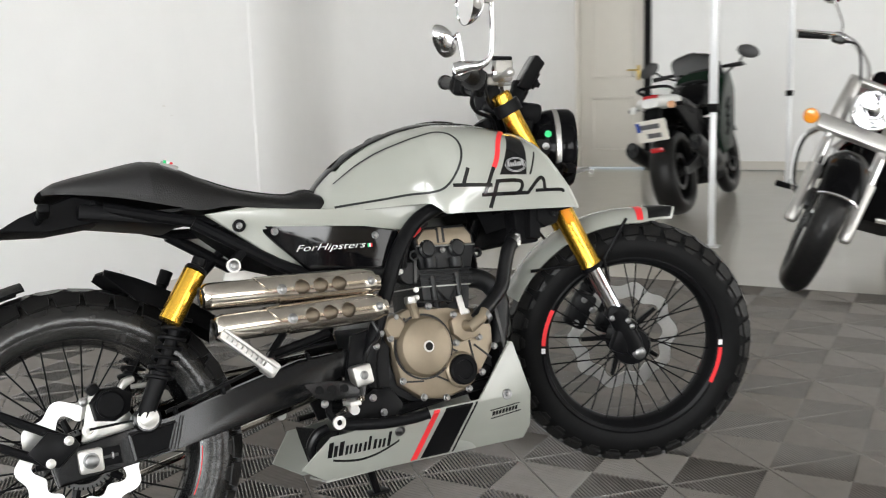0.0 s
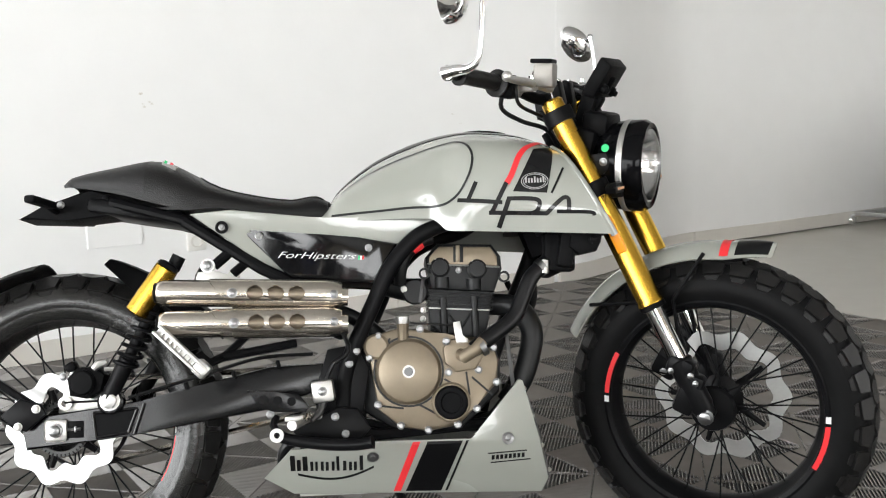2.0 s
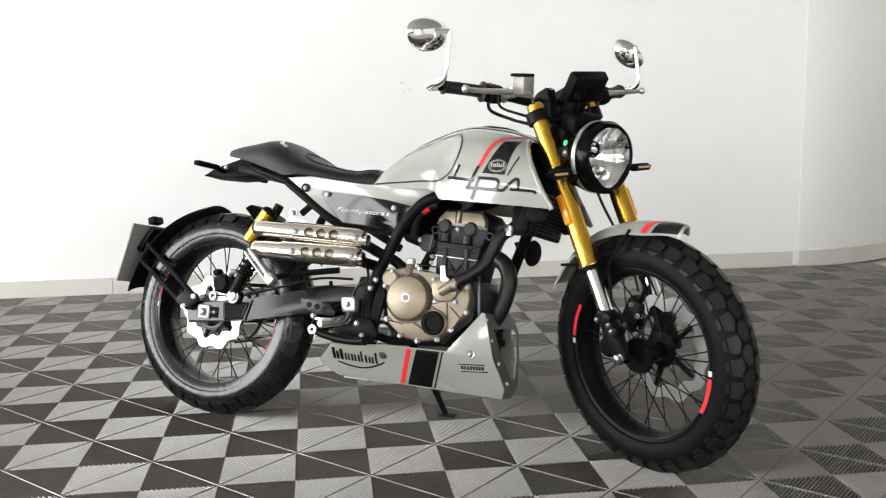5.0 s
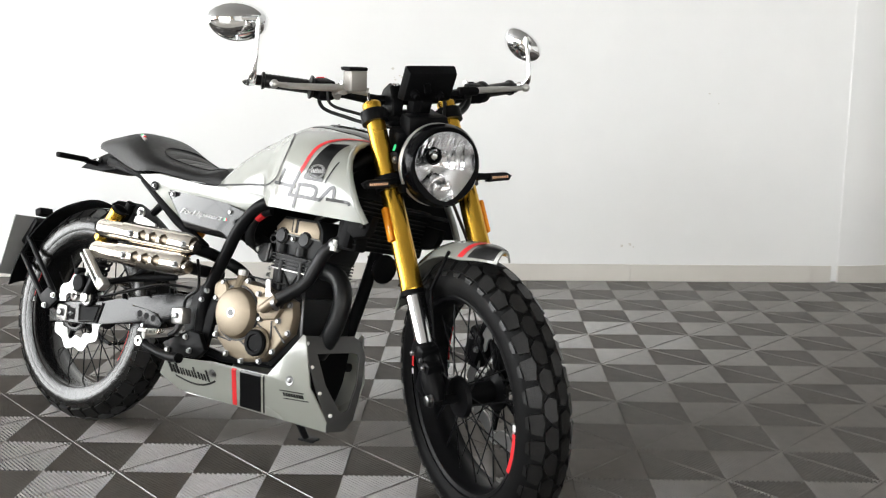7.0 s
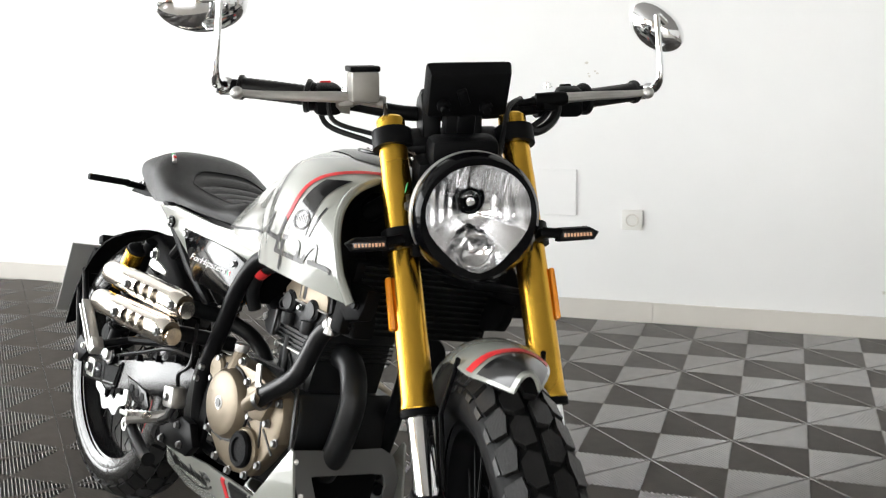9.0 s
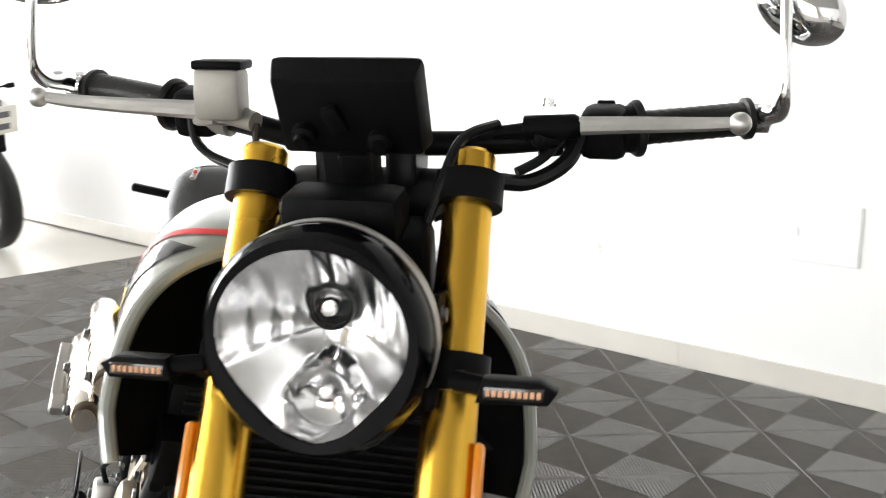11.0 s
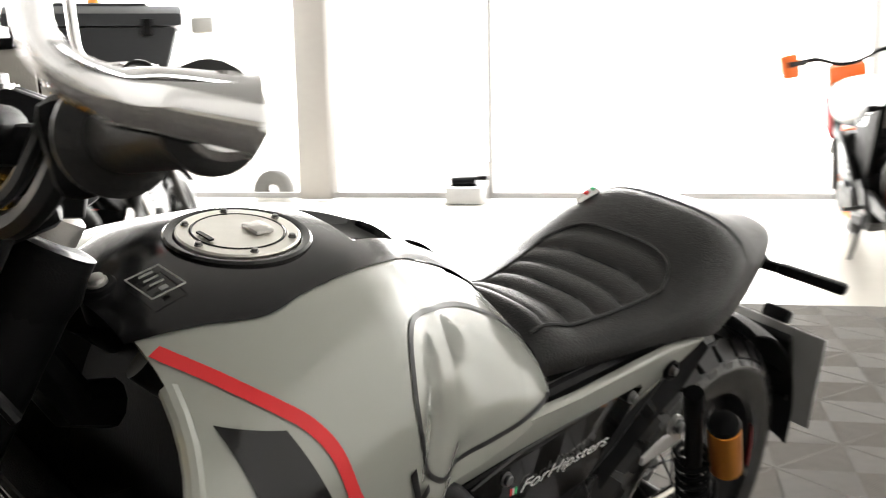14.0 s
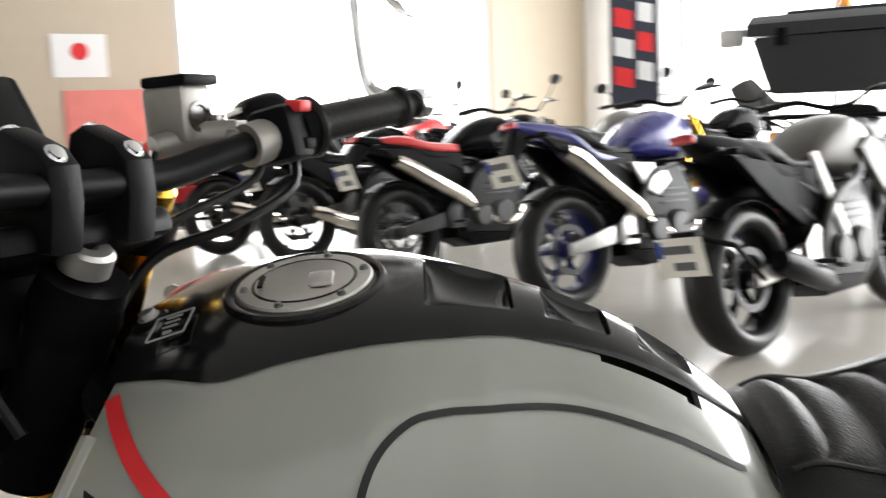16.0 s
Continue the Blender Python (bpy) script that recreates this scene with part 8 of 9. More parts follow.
# Drilled holes are near-black discs, their shade being the colour.
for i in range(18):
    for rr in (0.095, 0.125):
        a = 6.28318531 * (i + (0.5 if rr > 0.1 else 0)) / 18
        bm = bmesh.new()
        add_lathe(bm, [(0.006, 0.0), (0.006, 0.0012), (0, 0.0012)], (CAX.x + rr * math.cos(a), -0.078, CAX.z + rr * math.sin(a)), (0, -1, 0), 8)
        part("disc_hole_shade", bm, M_CARCASS, dsk, "", CST)
bm = bmesh.new()
add_box(bm, tuple(fork_at(0.11, -0.03, -0.095)), (0.07, 0.05, 0.10), (0, -32, 0), bev=0.012)
part("brake_caliper", bm, M_DARKALU, cr, "dull front brake caliper", CST)
for sd in (-1, 1):
    bm = bmesh.new()
    add_tube(bm, [fork_at(-0.035, 0, sd * 0.125), fork_at(-0.02, 0, sd * 0.125), fork_at(0.05, 0, sd * 0.125), fork_at(0.20, 0, sd * 0.125), fork_at(0.26, 0, sd * 0.125)], [0.022, 0.030, 0.028, 0.031, 0.034], 18)
    add_tube(bm, [fork_at(0.12, -0.02, sd * 0.115), fork_at(0.24, 0.01, sd * 0.10)], 0.012, 8)
    leg = part("fork_slider", bm, M_ALU, cr, "bare aluminium fork slider", CST)
    bm = bmesh.new()
    add_tube(bm, [fork_at(0.26, 0, sd * 0.125), fork_at(0.45, 0, sd * 0.125)], 0.024, 16)
    part("fork_tube", bm, M_CHROME, leg, "polished fork tube", CST)
    bm = bmesh.new()
    add_tube(bm, [fork_at(0.45, 0, sd * 0.125), fork_at(0.46, 0, sd * 0.125), fork_at(0.70, 0, sd * 0.115), fork_at(0.73, 0, sd * 0.115)], [0.030, 0.036, 0.036, 0.030], 18)
    part("fork_shroud", bm, M_ALU, leg, "polished fork shroud", CST)
    bm = bmesh.new()
    add_tube(bm, [fork_at(0.46, 0.02, sd * 0.15), fork_at(0.462, 0.03, sd * 0.20)], 0.009, 8)
    ist = part("indicator_stem", bm, M_CHROME, cr, "", CST)
    bm = bmesh.new()
    add_lathe(bm, [(0, -0.05), (0.022, -0.04), (0.036, -0.01), (0.036, 0.012), (0.03, 0.02), (0, 0.026)], tuple(fork_at(0.462, 0.04, sd * 0.235)), (1, 0, 0), 20)
    part("front_indicator", bm, M_AMBER, ist, "amber round indicator", CST)
    bm = bmesh.new()
    add_tube(bm, curve_pts([fork_at(0.73, -0.02, sd * 0.06), fork_at(0.82, -0.02, sd * 0.09), fork_at(0.93, -0.05, sd * 0.20), fork_at(0.945, -0.10, sd * 0.30), fork_at(0.93, -0.17, sd * 0.44)], 6), 0.0125, 12)
    hb = part("handlebar", bm, M_CHROME, cr, "chromed pulled-back handlebar", CST)
    bm = bmesh.new()
    add_tube(bm, [fork_at(0.943, -0.105, sd * 0.31), fork_at(0.93, -0.17, sd * 0.445)], [0.018, 0.019], 14)
    part("grip", bm, M_RUBBER, hb, "black rubber grip", CST)
    bm = bmesh.new()
    add_box(bm, tuple(fork_at(0.94, -0.085, sd * 0.262)), (0.05, 0.06, 0.05), (0, -20, sd * -18), bev=0.01)
    part("switch_housing", bm, M_DARKALU, hb, "", CST)
    bm = bmesh.new()
    add_tube(bm, [fork_at(0.94, -0.05, sd * 0.25), fork_at(0.925, -0.05, sd * 0.32), fork_at(0.91, -0.10, sd * 0.46)], [0.010, 0.009, 0.006], 8)
    part("lever", bm, M_CHROME, hb, "polished lever", CST)
    bm = bmesh.new()
    add_tube(bm, curve_pts([fork_at(0.95, -0.08, sd * 0.26), fork_at(1.03, -0.10, sd * 0.28), fork_at(1.14, -0.12, sd * 0.36)], 4), 0.006, 8)
    arm = part("mirror_arm", bm, M_CHROME, hb, "", CST)
    bm = bmesh.new()
    add_lathe(bm, [(0.0, 0.03), (0.035, 0.024), (0.058, 0.006), (0.058, 0.0), (0, 0.0)], tuple(fork_at(1.18, -0.12, sd * 0.38)), (1, 0, 0), 22)
    part("mirror_shell", bm, M_CHROME, arm, "round chromed mirror", CST)
    bm = bmesh.new()
    add_tube(bm, curve_pts([fork_at(0.93, -0.09, sd * 0.24), fork_at(0.86, 0.05, sd * 0.17), fork_at(0.72, 0.03, sd * 0.10), fork_at(0.60, -0.03, sd * 0.06)], 5), 0.006, 6)
    part("cable", bm, M_RUBHOSE, hb, "", CST)
    bm = bmesh.new()
    add_tube(bm, curve_pts([(1.10, sd * 0.12, 0.30), (1.16, sd * 0.30, 0.36), (1.12, sd * 0.33, 0.62), (1.06, sd * 0.16, 0.74)], 6), 0.016, 10)
    part("engine_guard", bm, M_CHROME, cr, "chromed engine guard")
    bm = bmesh.new()
    add_tube(bm, [(1.14, sd * 0.20, 0.36), (1.16, sd * 0.40, 0.37)], [0.012, 0.016], 10)
    part("forward_footpeg", bm, M_PLASTIC, cr, "black rubber forward footpeg")
    bm = bmesh.new()
    add_tube(bm, [(0.80, sd * 0.18, 0.62), (0.98, sd * 0.20, 0.54), (1.02, sd * 0.20, 0.44)], [0.05, 0.065, 0.055], 16)
    part("cylinder", bm, M_CHROME, cr, "polished finned cylinder")
bm = bmesh.new()
add_box(bm, (0, 0, 0), (0.055, 0.40, 0.075), bev=0.012)
bm.transform(Matrix.Translation(fork_at(0.455, 0.035)) @ pose(0, 0, 0, 0, -32, 0))
br = part("lamp_bracket", bm, M_ALU, cr, "wide polished lamp bracket", CST)
bm = bmesh.new()
add_box(bm, (0, 0, 0), (0.05, 0.30, 0.03), bev=0.010)
bm.transform(Matrix.Translation(fork_at(0.725, 0.0)) @ pose(0, 0, 0, 0, -32, 0))
part("top_yoke", bm, M_ALU, br, "polished top yoke", CST)
bm = bmesh.new()
add_lathe(bm, [(0.0, -0.12), (0.06, -0.10), (0.092, -0.03), (0.097, 0.02), (0.088, 0.03), (0.084, 0.022)], tuple(fork_at(0.56, 0.12)), (1, 0, 0.05), 32)
hl = part("headlight", bm, M_CHROME, cr, "large chromed headlight", CST)
bm = bmesh.new()
add_lathe(bm, [(0.085, 0.022), (0.07, 0.0), (0.04, -0.03), (0.012, -0.04), (0.012, -0.01), (0, -0.008)], tuple(fork_at(0.56, 0.12)), (1, 0, 0.05), 32)
part("lamp_reflector", bm, M_CHROME, hl, "bright lamp reflector", CST)
bm = bmesh.new()


def cfender(u, v):
    a = radians(155 - 118 * u)
    q = 2 * v - 1
    r = CR + 0.028 - 0.055 * abs(q) ** 2.6
    return (CAX.x + r * math.cos(a), 0.092 * q, CAX.z + r * math.sin(a))


add_grid(bm, cfender, 26, 15)
thicken(bm, 0.004)
fen = part("front_mudguard", bm, M_GLOSS, cr, "gloss black front mudguard", CST)
bm = bmesh.new()
add_tube(bm, [Vector(cfender(1.0, 0.04 + 0.92 * i / 14)) for i in range(15)], 0.008, 8)
part("mudguard_trim", bm, M_CHROME, fen, "chromed mudguard trim", CST)
bm = bmesh.new()
add_tube(bm, [(CAX.x - 0.44, 0, 0.99), (CAX.x - 0.62, 0, 0.86), (CAX.x - 0.80, 0, 0.80)], [0.035, 0.045, 0.05], 14)
add_tube(bm, [(CAX.x - 0.42, 0, 0.94), (CAX.x - 0.52, 0, 0.60), (CAX.x - 0.60, 0, 0.28)], 0.03, 12)
part("frame_neck", bm, M_GLOSS, cr, "black frame neck and downtube")
part("tank_nose", loft([(0.86, 0.74, 0.99, 0.16), (1.02, 0.78, 1.0, 0.15), (1.16, 0.82, 0.99, 0.10), (1.22, 0.86, 0.97, 0.05)]), M_MAROON, cr, "maroon nose of the tank")

# the row by the glazing
silver = street_bike("motorcycle", LIFT @ lean(-2.03, -2.28, 189, 8), "gunmetal naked motorcycle with black tail and swingarm plate", M_GUN, M_PLASTIC, wb=1.40, R=0.315, rear_w=0.09, plate="arm", pipe=M_SATIN, frame_mat=M_DARKALU, arm_mat=M_ALU, tail_up=0.04)
for s in (-1, 1):
    bm = bmesh.new()
    add_plate(bm, [(0.40, 0.80), (0.45, 0.81), (0.66, 0.44), (0.62, 0.40)], s * 0.15, s * 0.17, bev=0.006)
    part("side_spar", bm, M_WHITEP, silver, "pale silver side spar")
    bm = bmesh.new()
    add_plate(bm, [(0.78, 0.80), (0.90, 0.86), (1.02, 0.80), (1.06, 0.62), (0.98, 0.58), (0.88, 0.70)], s * 0.17, s * 0.20, bev=0.012)
    part("tank_shroud", bm, M_GUN, silver, "gunmetal tank shroud")
blue = street_bike("motorcycle", LIFT @ lean(-2.10, -3.52, 185, 8), "blue naked motorcycle with high silver silencer", M_BLUE, M_BLUE, rim=M_RIMBLUE, wb=1.42, R=0.315, rear_w=0.088, exhaust="high", tail_up=0.06, high=0.05, frame_mat=M_DARKALU, arm_mat=M_ALU)
for s in (-1, 1):
    bm = bmesh.new()
    add_plate(bm, [(0.42, 0.74), (0.66, 0.72), (0.72, 0.62), (0.60, 0.54), (0.50, 0.60)], s * 0.15, s * 0.175, bev=0.01)
    part("frame_cover", bm, M_ALU, blue, "silver frame cover")
redb = street_bike("motorcycle", LIFT @ lean(-1.92, -4.95, 185, 8), "black motorcycle with a bright red seat", M_GLOSS, M_PLASTIC, wb=1.38, R=0.31, rear_w=0.08, seat_mat=M_REDSEAT, exhaust="high", spokes=30, high=0.05)
part("seat_cover", loft([(-0.12, 0.86, 0.92, 0.08), (0.05, 0.84, 0.93, 0.13), (0.25, 0.80, 0.88, 0.14), (0.48, 0.79, 0.86, 0.11)]), M_REDSEAT, redb, "bright red seat cover")
blk = street_bike("motorcycle", LIFT @ lean(-1.75, -6.15, 184, 8), "black touring motorcycle with a rounded top case", M_GLOSS, M_GLOSS, wb=1.45, R=0.32, exhaust="low", screen=True)
tc = loft([(-0.42, 1.02, 1.12, 0.12), (-0.34, 0.98, 1.22, 0.20), (-0.12, 0.97, 1.27, 0.225), (0.02, 1.0, 1.2, 0.18)])
part("top_case", tc, M_GLOSS, blk, "rounded black top case")
bm = bmesh.new()
add_box(bm, (-0.425, 0, 1.13), (0.02, 0.30, 0.04), bev=0.008)
part("case_reflector", bm, M_WHITEP, blk)
bl2 = street_bike("motorcycle", LIFT @ lean(-1.5, -7.15, 185, 8), "black naked motorcycle standing in the row", M_GLOSS, M_REDLENS, wb=1.42, R=0.31, exhaust="low")
rd2 = street_bike("motorcycle", LIFT @ lean(-0.6, -7.95, 186, 8), "red sport motorcycle at the end of the row", M_REDSEAT, M_REDSEAT, wb=1.4, R=0.31, exhaust="low", fairing=M_REDSEAT)
rd3 = street_bike("motorcycle", LIFT @ lean(0.9, -8.0, 188, 8), "black and red motorcycle by the beige wall", M_GLOSS, M_REDSEAT, wb=1.4, R=0.31, exhaust="low")

for bx, by, hd, tm, wm, lb in ((-4.55, -5.05, 184, M_GLOSS, M_SATIN, "black motorcycle parked in the second row"), (-4.25, -6.05, 187, M_GUN, M_SATIN, "dark grey motorcycle parked in the second row"), (-3.75, -7.05, 183, M_GLOSS, M_RIMBLUE, "black roadster with blue rims in the second row"), (-3.3, -7.95, 188, M_REDSEAT, M_SATIN, "red and black motorcycle near the beige wall")):
    street_bike("motorcycle", LIFT @ lean(bx, by, hd, 8), lb, tm, M_PLASTIC, rim=wm, wb=1.42, R=0.315, exhaust="high", high=0.06, mirrors=True, screen=by > -5.5)

# tall orange dual-sport
org = street_bike("motorcycle", LIFT @ lean(-3.87, 1.43, 181, 8), "orange and white dual-sport motorcycle with orange rims", M_WHITEP, M_WHITEP, rim=M_RIMORANGE, wb=1.48, R=0.325, rear_w=0.07, spokes=32, exhaust="high", high=0.08, tail_up=0.03, bars=1.06, pipe=M_ALU)
bm = bmesh.new()
add_plate(bm, [(-0.05, 0.55), (-0.22, 0.90), (-0.26, 0.90), (-0.20, 0.56)], -0.09, 0.09, bev=0.02)
part("rear_guard", bm, M_PLASTIC, org, "black rear guard")
for s in (-1, 1):
    bm = bmesh.new()
    add_plate(bm, [(0.95, 0.70), (0.90, 0.95), (1.12, 0.98), (1.16, 0.80)], s * 0.16, s * 0.19, bev=0.01)
    part("tank_shroud", bm, M_ORANGE if s < 0 else M_RED, org, "orange tank shroud")
    bm = bmesh.new()
    add_plate(bm, [(0.99, 1.10), (1.00, 1.24), (1.10, 1.25), (1.14, 1.15)], s * 0.30, s * 0.42, bev=0.02)
    part("hand_guard", bm, M_ORANGE, org, "orange hand guard")
bm = bmesh.new()
add_plate(bm, [(1.22, 0.88), (1.14, 1.12), (1.18, 1.14), (1.28, 0.90)], -0.12, 0.12, bev=0.02)
part("number_board", bm, M_ORANGE, org, "orange front board")
bm = bmesh.new()
add_plate(bm, [(1.10, 0.73), (1.45, 0.82), (1.75, 0.78), (1.46, 0.79), (1.12, 0.70)], -0.07, 0.07, bev=0.004)
part("beak", bm, M_ORANGE, org, "orange high mudguard")

# quad with a wide black luggage box
quad = empty("quad_bike", LIFT @ pose(-4.75, -3.74, 0, 0, 0, 207) @ Matrix.Scale(1.12, 4), "black quad bike carrying a wide lidded luggage box", "quad bike")
for x in (0.0, 1.22):
    for s in (-1, 1):
        bm = bmesh.new()
        cxy = (x, s * 0.24, 0.31)
        add_lathe(bm, [(0.15, -0.11), (0.28, -0.12), (0.305, -0.09), (0.31, 0), (0.305, 0.09), (0.28, 0.12), (0.15, 0.11)], cxy, (0, 1, 0), 36)
        w = part("wheel", bm, M_RUBBER, quad, "knobbly quad tyre")
        for i in range(20):
            a = 6.28318531 * i / 20
            for k in (-1, 1):
                bm = bmesh.new()
                add_box(bm, (x + 0.312 * math.cos(a + 0.08 * k), s * 0.24 + k * 0.055, 0.31 + 0.312 * math.sin(a + 0.08 * k)), (0.03, 0.10, 0.035), (0, -math.degrees(a), 0))
                part("tread_block", bm, M_RUBBER, w)
        bm = bmesh.new()
        add_lathe(bm, [(0, -0.02), (0.10, -0.02), (0.15, -0.09), (0.155, -0.1), (0.155, 0.1), (0.15, 0.09), (0.10, 0.05), (0, 0.05)], cxy, (0, s, 0), 24)
        part("rim", bm, M_ALU, w)
        bm = bmesh.new()
        add_grid(bm, lambda u, v: (x + 0.37 * math.cos(radians(200 - 220 * u)), s * (0.12 + 0.25 * v), 0.31 + 0.37 * math.sin(radians(200 - 220 * u)) - 0.05 * v * v), 18, 6)
        thicken(bm, 0.01)
        part("wheel_arch", bm, M_PLASTIC, quad, "black plastic wheel arch")
part("body", loft([(-0.30, 0.45, 0.74, 0.26), (0.10, 0.36, 0.82, 0.28), (0.50, 0.34, 0.84, 0.22), (0.80, 0.36, 0.92, 0.24), (1.25, 0.40, 0.86, 0.28), (1.55, 0.45, 0.66, 0.22)]), M_GUN, quad, "dark bodywork")
part("seat", loft([(0.12, 0.78, 0.90, 0.16), (0.40, 0.80, 0.90, 0.17), (0.72, 0.82, 0.92, 0.12)]), M_LEATHER, quad, "black seat")
bm = bmesh.new()
for y in (-0.42, 0.42):
    add_tube(bm, [(-0.45, y, 0.84), (0.12, y, 0.84)], 0.014, 8)
    for x in (-0.40, 0.05):
        add_tube(bm, [(x, y, 0.84), (x, y, 0.99)], 0.012, 8)
        add_tube(bm, [(x, y, 0.84), (x * 0.5, y * 0.5, 0.70)], 0.012, 8)
for x in (-0.45, -0.2, 0.1):
    add_tube(bm, [(x, -0.42, 0.84), (x, 0.42, 0.84)], 0.012, 8)
part("rear_rack", bm, M_SATIN, quad, "black tubular rack")
bm = bmesh.new()
add_plate(bm, [(-0.44, 0.98), (-0.50, 1.30), (0.12, 1.30), (0.06, 0.98)], -0.48, 0.48, bev=0.03)
for v in bm.verts:
    v.co.y *= 0.80 + 0.20 * (v.co.z - 0.98) / 0.32
box = part("luggage_box", bm, M_BOX, quad, "wide black luggage box")
bm = bmesh.new()
add_plate(bm, [(-0.52, 1.31), (-0.50, 1.38), (-0.40, 1.43), (0.04, 1.43), (0.13, 1.38), (0.14, 1.31)], -0.51, 0.51, bev=0.02)
add_box(bm, (-0.18, 0, 1.435), (0.40, 0.62, 0.03), bev=0.012)
part("box_lid", bm, M_BOX, box, "black ribbed lid")
for y in (-0.3, 0.3):
    bm = bmesh.new()
    add_box(bm, (-0.51, y, 1.30), (0.04, 0.06, 0.10), (0, 8, 0), bev=0.008)
    part("latch", bm, M_SATIN, box)
for s in (-1, 1):
    bm = bmesh.new()
    add_box(bm, (-0.35, s * 0.62, 1.32), (0.05, 0.16, 0.10), (0, 0, s * 20), bev=0.02)
    part("box_mirror", bm, M_WHITEP, quad, "pale folded mirror")
    bm = bmesh.new()
    add_box(bm, (-0.34, s * 0.36, 0.72), (0.05, 0.10, 0.07), bev=0.012)
    part("tail_light", bm, M_REDLENS if s < 0 else M_AMBER, quad)
bm = bmesh.new()
add_tube(bm, curve_pts([(0.78, -0.40, 1.16), (0.86, -0.2, 1.20), (0.92, 0, 1.12), (0.86, 0.2, 1.20), (0.78, 0.40, 1.16)], 5), 0.014, 8)
part("handlebar", bm, M_SATIN, quad)
bm = bmesh.new()
add_lathe(bm, [(0.04, 0), (0.045, 0.05), (0.03, 0.10), (0, 0.11)], (-0.1, 0.02, 1.43), (0, 0, 1), 18)
part("beacon", bm, M_AMBER, quad, "amber beacon on the lid")

# tent legs
def tent_leg(x, y):
    e = empty("tent_pole", pose(x, y, -0.02), "white telescopic tent leg with a black collar", "tent pole", "tent poles")
    bm = bmesh.new()
    add_box(bm, (0, 0, 0.42), (0.034, 0.034, 0.82), bev=0.004)
    part("lower_tube", bm, M_POLE, e)
    bm = bmesh.new()
    add_box(bm, (0, 0, 1.95), (0.044, 0.044, 2.3), bev=0.004)
    part("upper_tube", bm, M_POLE, e)
    bm = bmesh.new()
    add_box(bm, (0, 0, 0.82), (0.058, 0.058, 0.05), bev=0.006)
    add_box(bm, (0.035, 0, 0.82), (0.03, 0.02, 0.03), bev=0.004)
    part("collar", bm, M_PLASTIC, e, "black locking collar")
    bm = bmesh.new()
    add_box(bm, (0, 0, 0.006), (0.085, 0.085, 0.01), bev=0.002)
    part("foot_plate", bm, M_GALV, e)


tent_leg(4.5, -0.09)
tent_leg(8.0, 0.04)

# wheeled mover with an upright hook
dol = empty("motorcycle_mover", pose(6.36, 2.02, -0.02, 0, 0, 3), "low steel motorcycle mover on castors with an upright hook", "mover")
bm = bmesh.new()
for y in (-0.06, 0.42):
    add_box(bm, (0.95, y, 0.09), (2.0, 0.04, 0.03), bev=0.004)
for x in (-0.03, 1.93):
    add_box(bm, (x, 0.18, 0.09), (0.05, 0.50, 0.03), bev=0.004)
part("base_frame", bm, M_GALV, dol, "grey steel base frame")
bm = bmesh.new()
add_box(bm, (1.0, 0.20, 0.12), (1.5, 0.16, 0.06), bev=0.01)
part("wheel_channel", bm, M_PLASTIC, dol, "black wheel channel")
bm = bmesh.new()
add_tube(bm, curve_pts([(0.0, -0.05, 0.06), (0.0, -0.05, 0.90), (-0.01, -0.05, 0.965), (-0.06, -0.03, 0.985), (-0.20, 0.05, 0.985)], 6), 0.017, 12)
part("hook_post", bm, M_GALV, dol, "bent grey steel hook post")
bm = bmesh.new()
add_box(bm, (0.06, 0.10, 0.28), (0.14, 0.13, 0.34), bev=0.015)
add_box(bm, (0.06, 0.10, 0.48), (0.11, 0.10, 0.10), bev=0.015)
part("lift_unit", bm, M_PLASTIC, dol, "black lift unit")
bm = bmesh.new()
add_box(bm, (-0.013, 0.08, 0.46), (0.008, 0.05, 0.12), bev=0.004)
part("red_label", bm, M_RED, dol)
for x in (-0.03, 1.93):
    for y in (-0.10, 0.46):
        bm = bmesh.new()
        add_lathe(bm, [(0, -0.014), (0.036, -0.014), (0.04, -0.008), (0.04, 0.008), (0.036, 0.014), (0, 0.014)], (x, y, 0.042), (0, 1, 0), 18)
        add_box(bm, (x, y, 0.075), (0.04, 0.04, 0.02), bev=0.004)
        part("castor", bm, M_CHROME, dol)
for x in (0.45, 0.75):
    bm = bmesh.new()
    add_lathe(bm, [(0, -0.012), (0.032, -0.012), (0.032, 0.012), (0, 0.012)], (x, -0.11, 0.034), (0, 1, 0), 18)
    part("castor", bm, M_CHROME, dol)

# floor machine by the glazing
fm = empty("floor_unit", pose(-6.95, -1.56, -0.02), "small grey machine with a black motor on the floor", "machine")
bm = bmesh.new()
add_box(bm, (0, 0, 0.08), (0.30, 0.34, 0.15), bev=0.01)
part("casing", bm, M_FRAME, fm)
bm = bmesh.new()
add_tube(bm, [(0, -0.14, 0.19), (0, 0.10, 0.20)], 0.045, 16)
add_box(bm, (0, 0.15, 0.23), (0.06, 0.10, 0.04), bev=0.008)
part("motor", bm, M_SATIN, fm)

# parked wheel beyond the glazing
bm = bmesh.new()
add_lathe(bm, [(0.06, -0.06), (0.20, -0.08), (0.21, 0), (0.20, 0.08), (0.06, 0.06)], (-7.9, -3.78, 0.0), (1, 0, 0), 40)
thing("outdoor_tyre", bm, mat("grey_rubber", (0.20, 0.20, 0.19), 0.7, 0, 0.1, 30), "grey tyre leaning outside the glazing", "tyre")

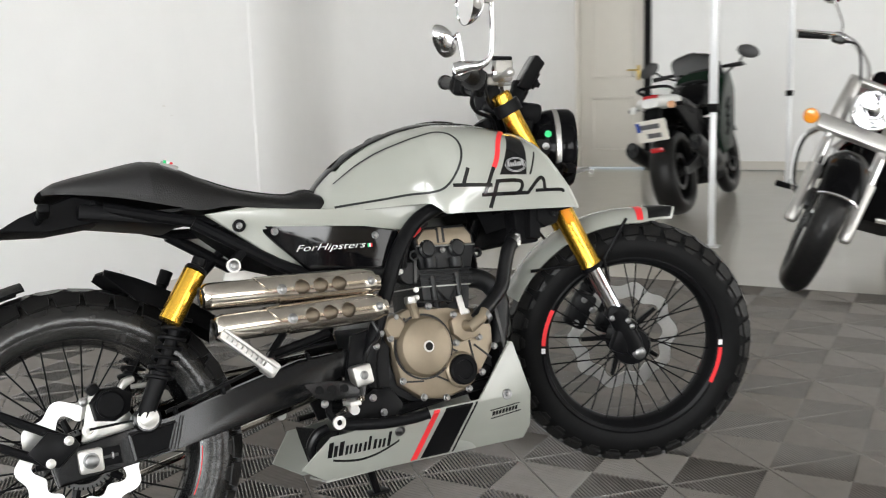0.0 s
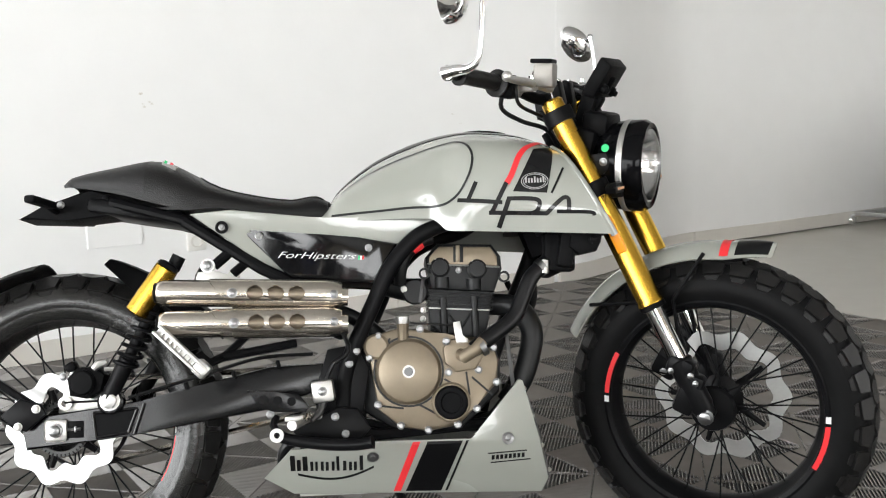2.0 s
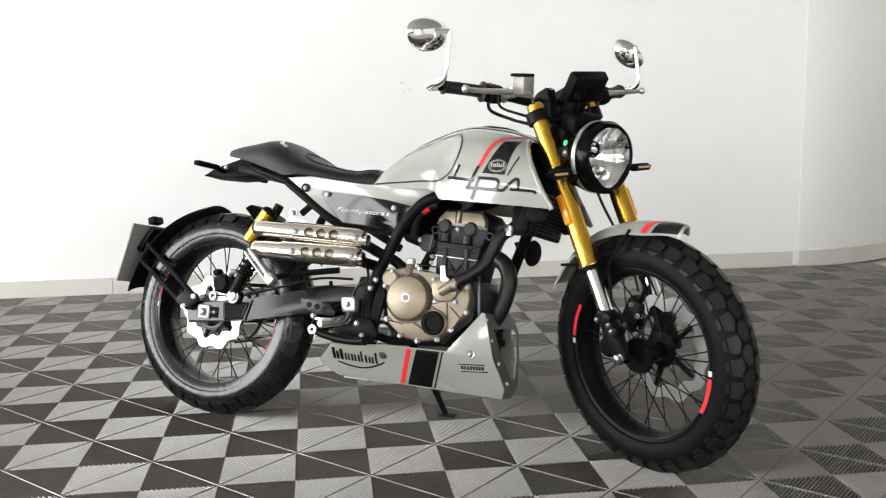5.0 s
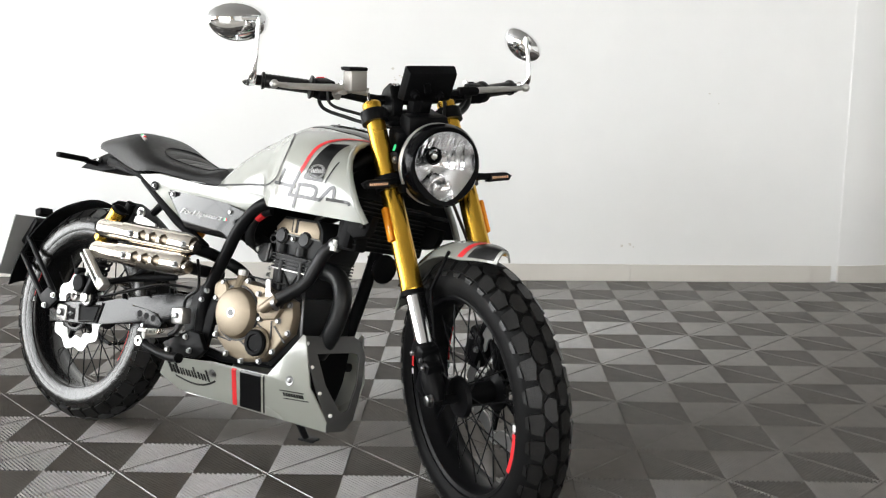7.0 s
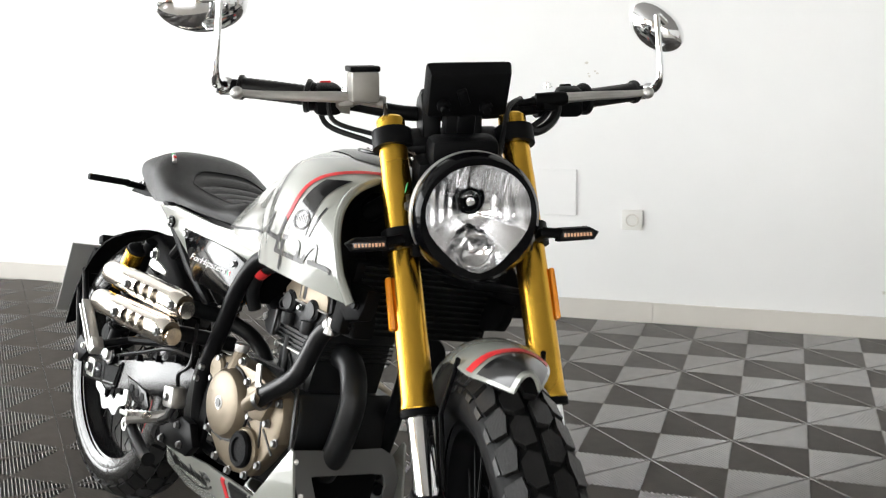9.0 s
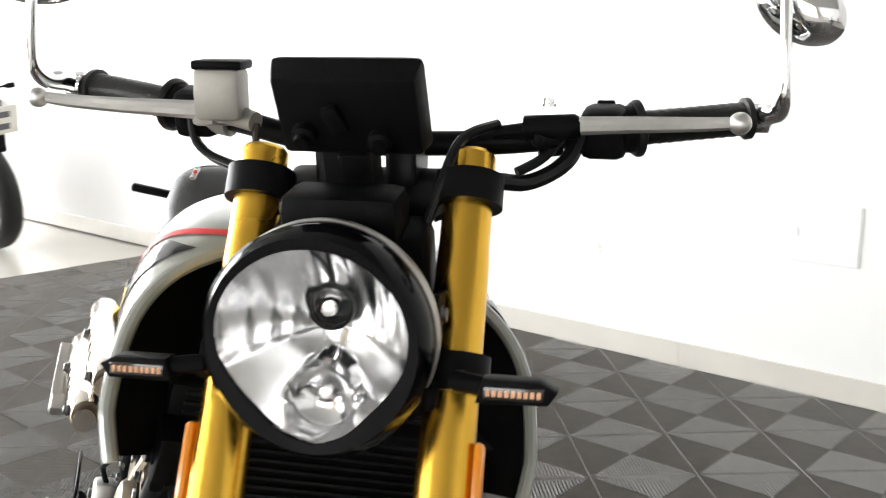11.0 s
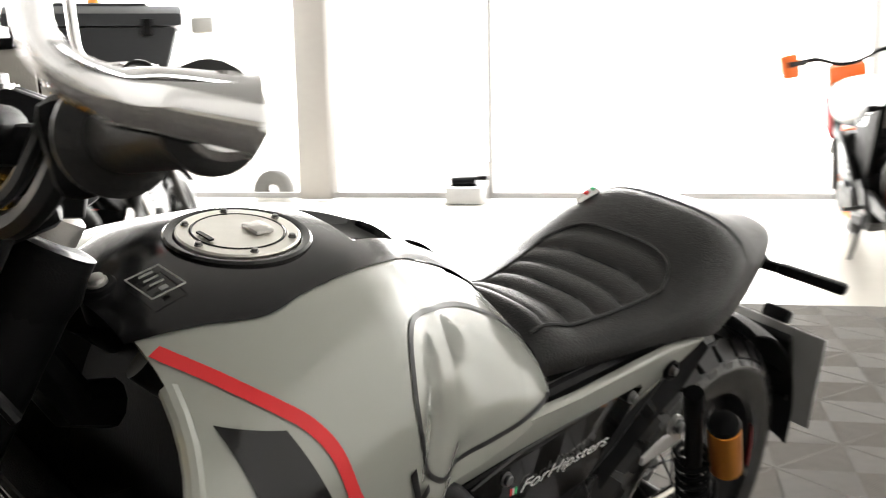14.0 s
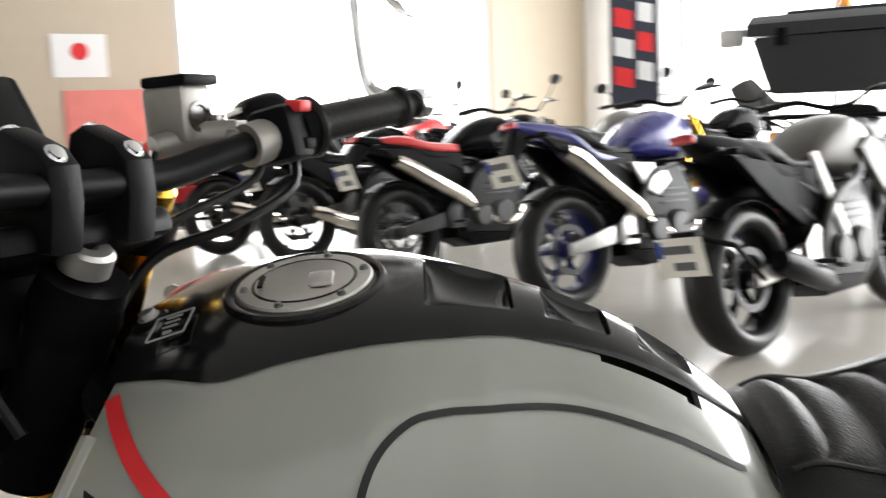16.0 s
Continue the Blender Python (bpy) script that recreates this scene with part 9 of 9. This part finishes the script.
# feather banner and posters
bn = empty("feather_banner", pose(-5.07, -5.83, -0.02, 0, 0, -35), "dark blue feather banner with red and white lettering bars", "banner")
bm = bmesh.new()
add_tube(bm, [(0, 0, 0), (0, 0, 2.9)], 0.014, 8)
part("mast", bm, M_GALV, bn)
bm = bmesh.new()
add_plate(bm, [(0.02, 1.08), (0.44, 1.08), (0.44, 2.5), (0.30, 2.8), (0.02, 2.85)], -0.004, 0.004)
cl = part("cloth", bm, mat("banner_cloth", (0.02, 0.024, 0.04), 0.7, 0, 0.1, 20), bn, "dark blue cloth", smooth=0)
for i in range(5):
    bm = bmesh.new()
    add_plate(bm, [(0.07, 1.27 + 0.25 * i), (0.20, 1.30 + 0.25 * i), (0.20, 1.46 + 0.25 * i), (0.07, 1.43 + 0.25 * i)], -0.008, 0.008)
    part("lettering_bar", bm, M_RED if i % 2 else M_WHITED, cl, smooth=0)
    bm = bmesh.new()
    add_plate(bm, [(0.24, 1.22 + 0.25 * i), (0.40, 1.26 + 0.25 * i), (0.40, 1.42 + 0.25 * i), (0.24, 1.38 + 0.25 * i)], -0.008, 0.008)
    part("lettering_bar", bm, M_WHITED if i % 2 else M_RED, cl, smooth=0)


def poster(x, z, w, h, material, label):
    bm = bmesh.new()
    add_box(bm, (x, -9.19, z), (w, 0.01, h), bev=0.002, seg=1)
    return thing("wall_poster", bm, material, label, "poster", group="wall posters", smooth=0)


poster(-1.15, 1.15, 0.75, 0.5, mat("poster_red", (0.70, 0.20, 0.17), 0.4, 0, 0.15, 6), "red advertising poster on the beige wall")
pw = poster(-0.95, 1.72, 0.5, 0.40, M_WHITED, "white poster with a red emblem shape")
bm = bmesh.new()
add_lathe(bm, [(0.08, 0), (0.08, 0.004), (0, 0.004)], (-0.95, -9.183, 1.76), (0, 1, 0), 24)
part("emblem", bm, M_RED, pw)
# ---- the mat's tiles ----
tile_mesh = rib_tile()
for i in range(TX):
    for j in range(TY):
        o = new("mat_tile", tile_mesh)
        o.parent = display_mat
        o.matrix_basis = Matrix.Translation((X0 + 0.2 + 0.4 * i, Y0 + 0.2 + 0.4 * j, 0))
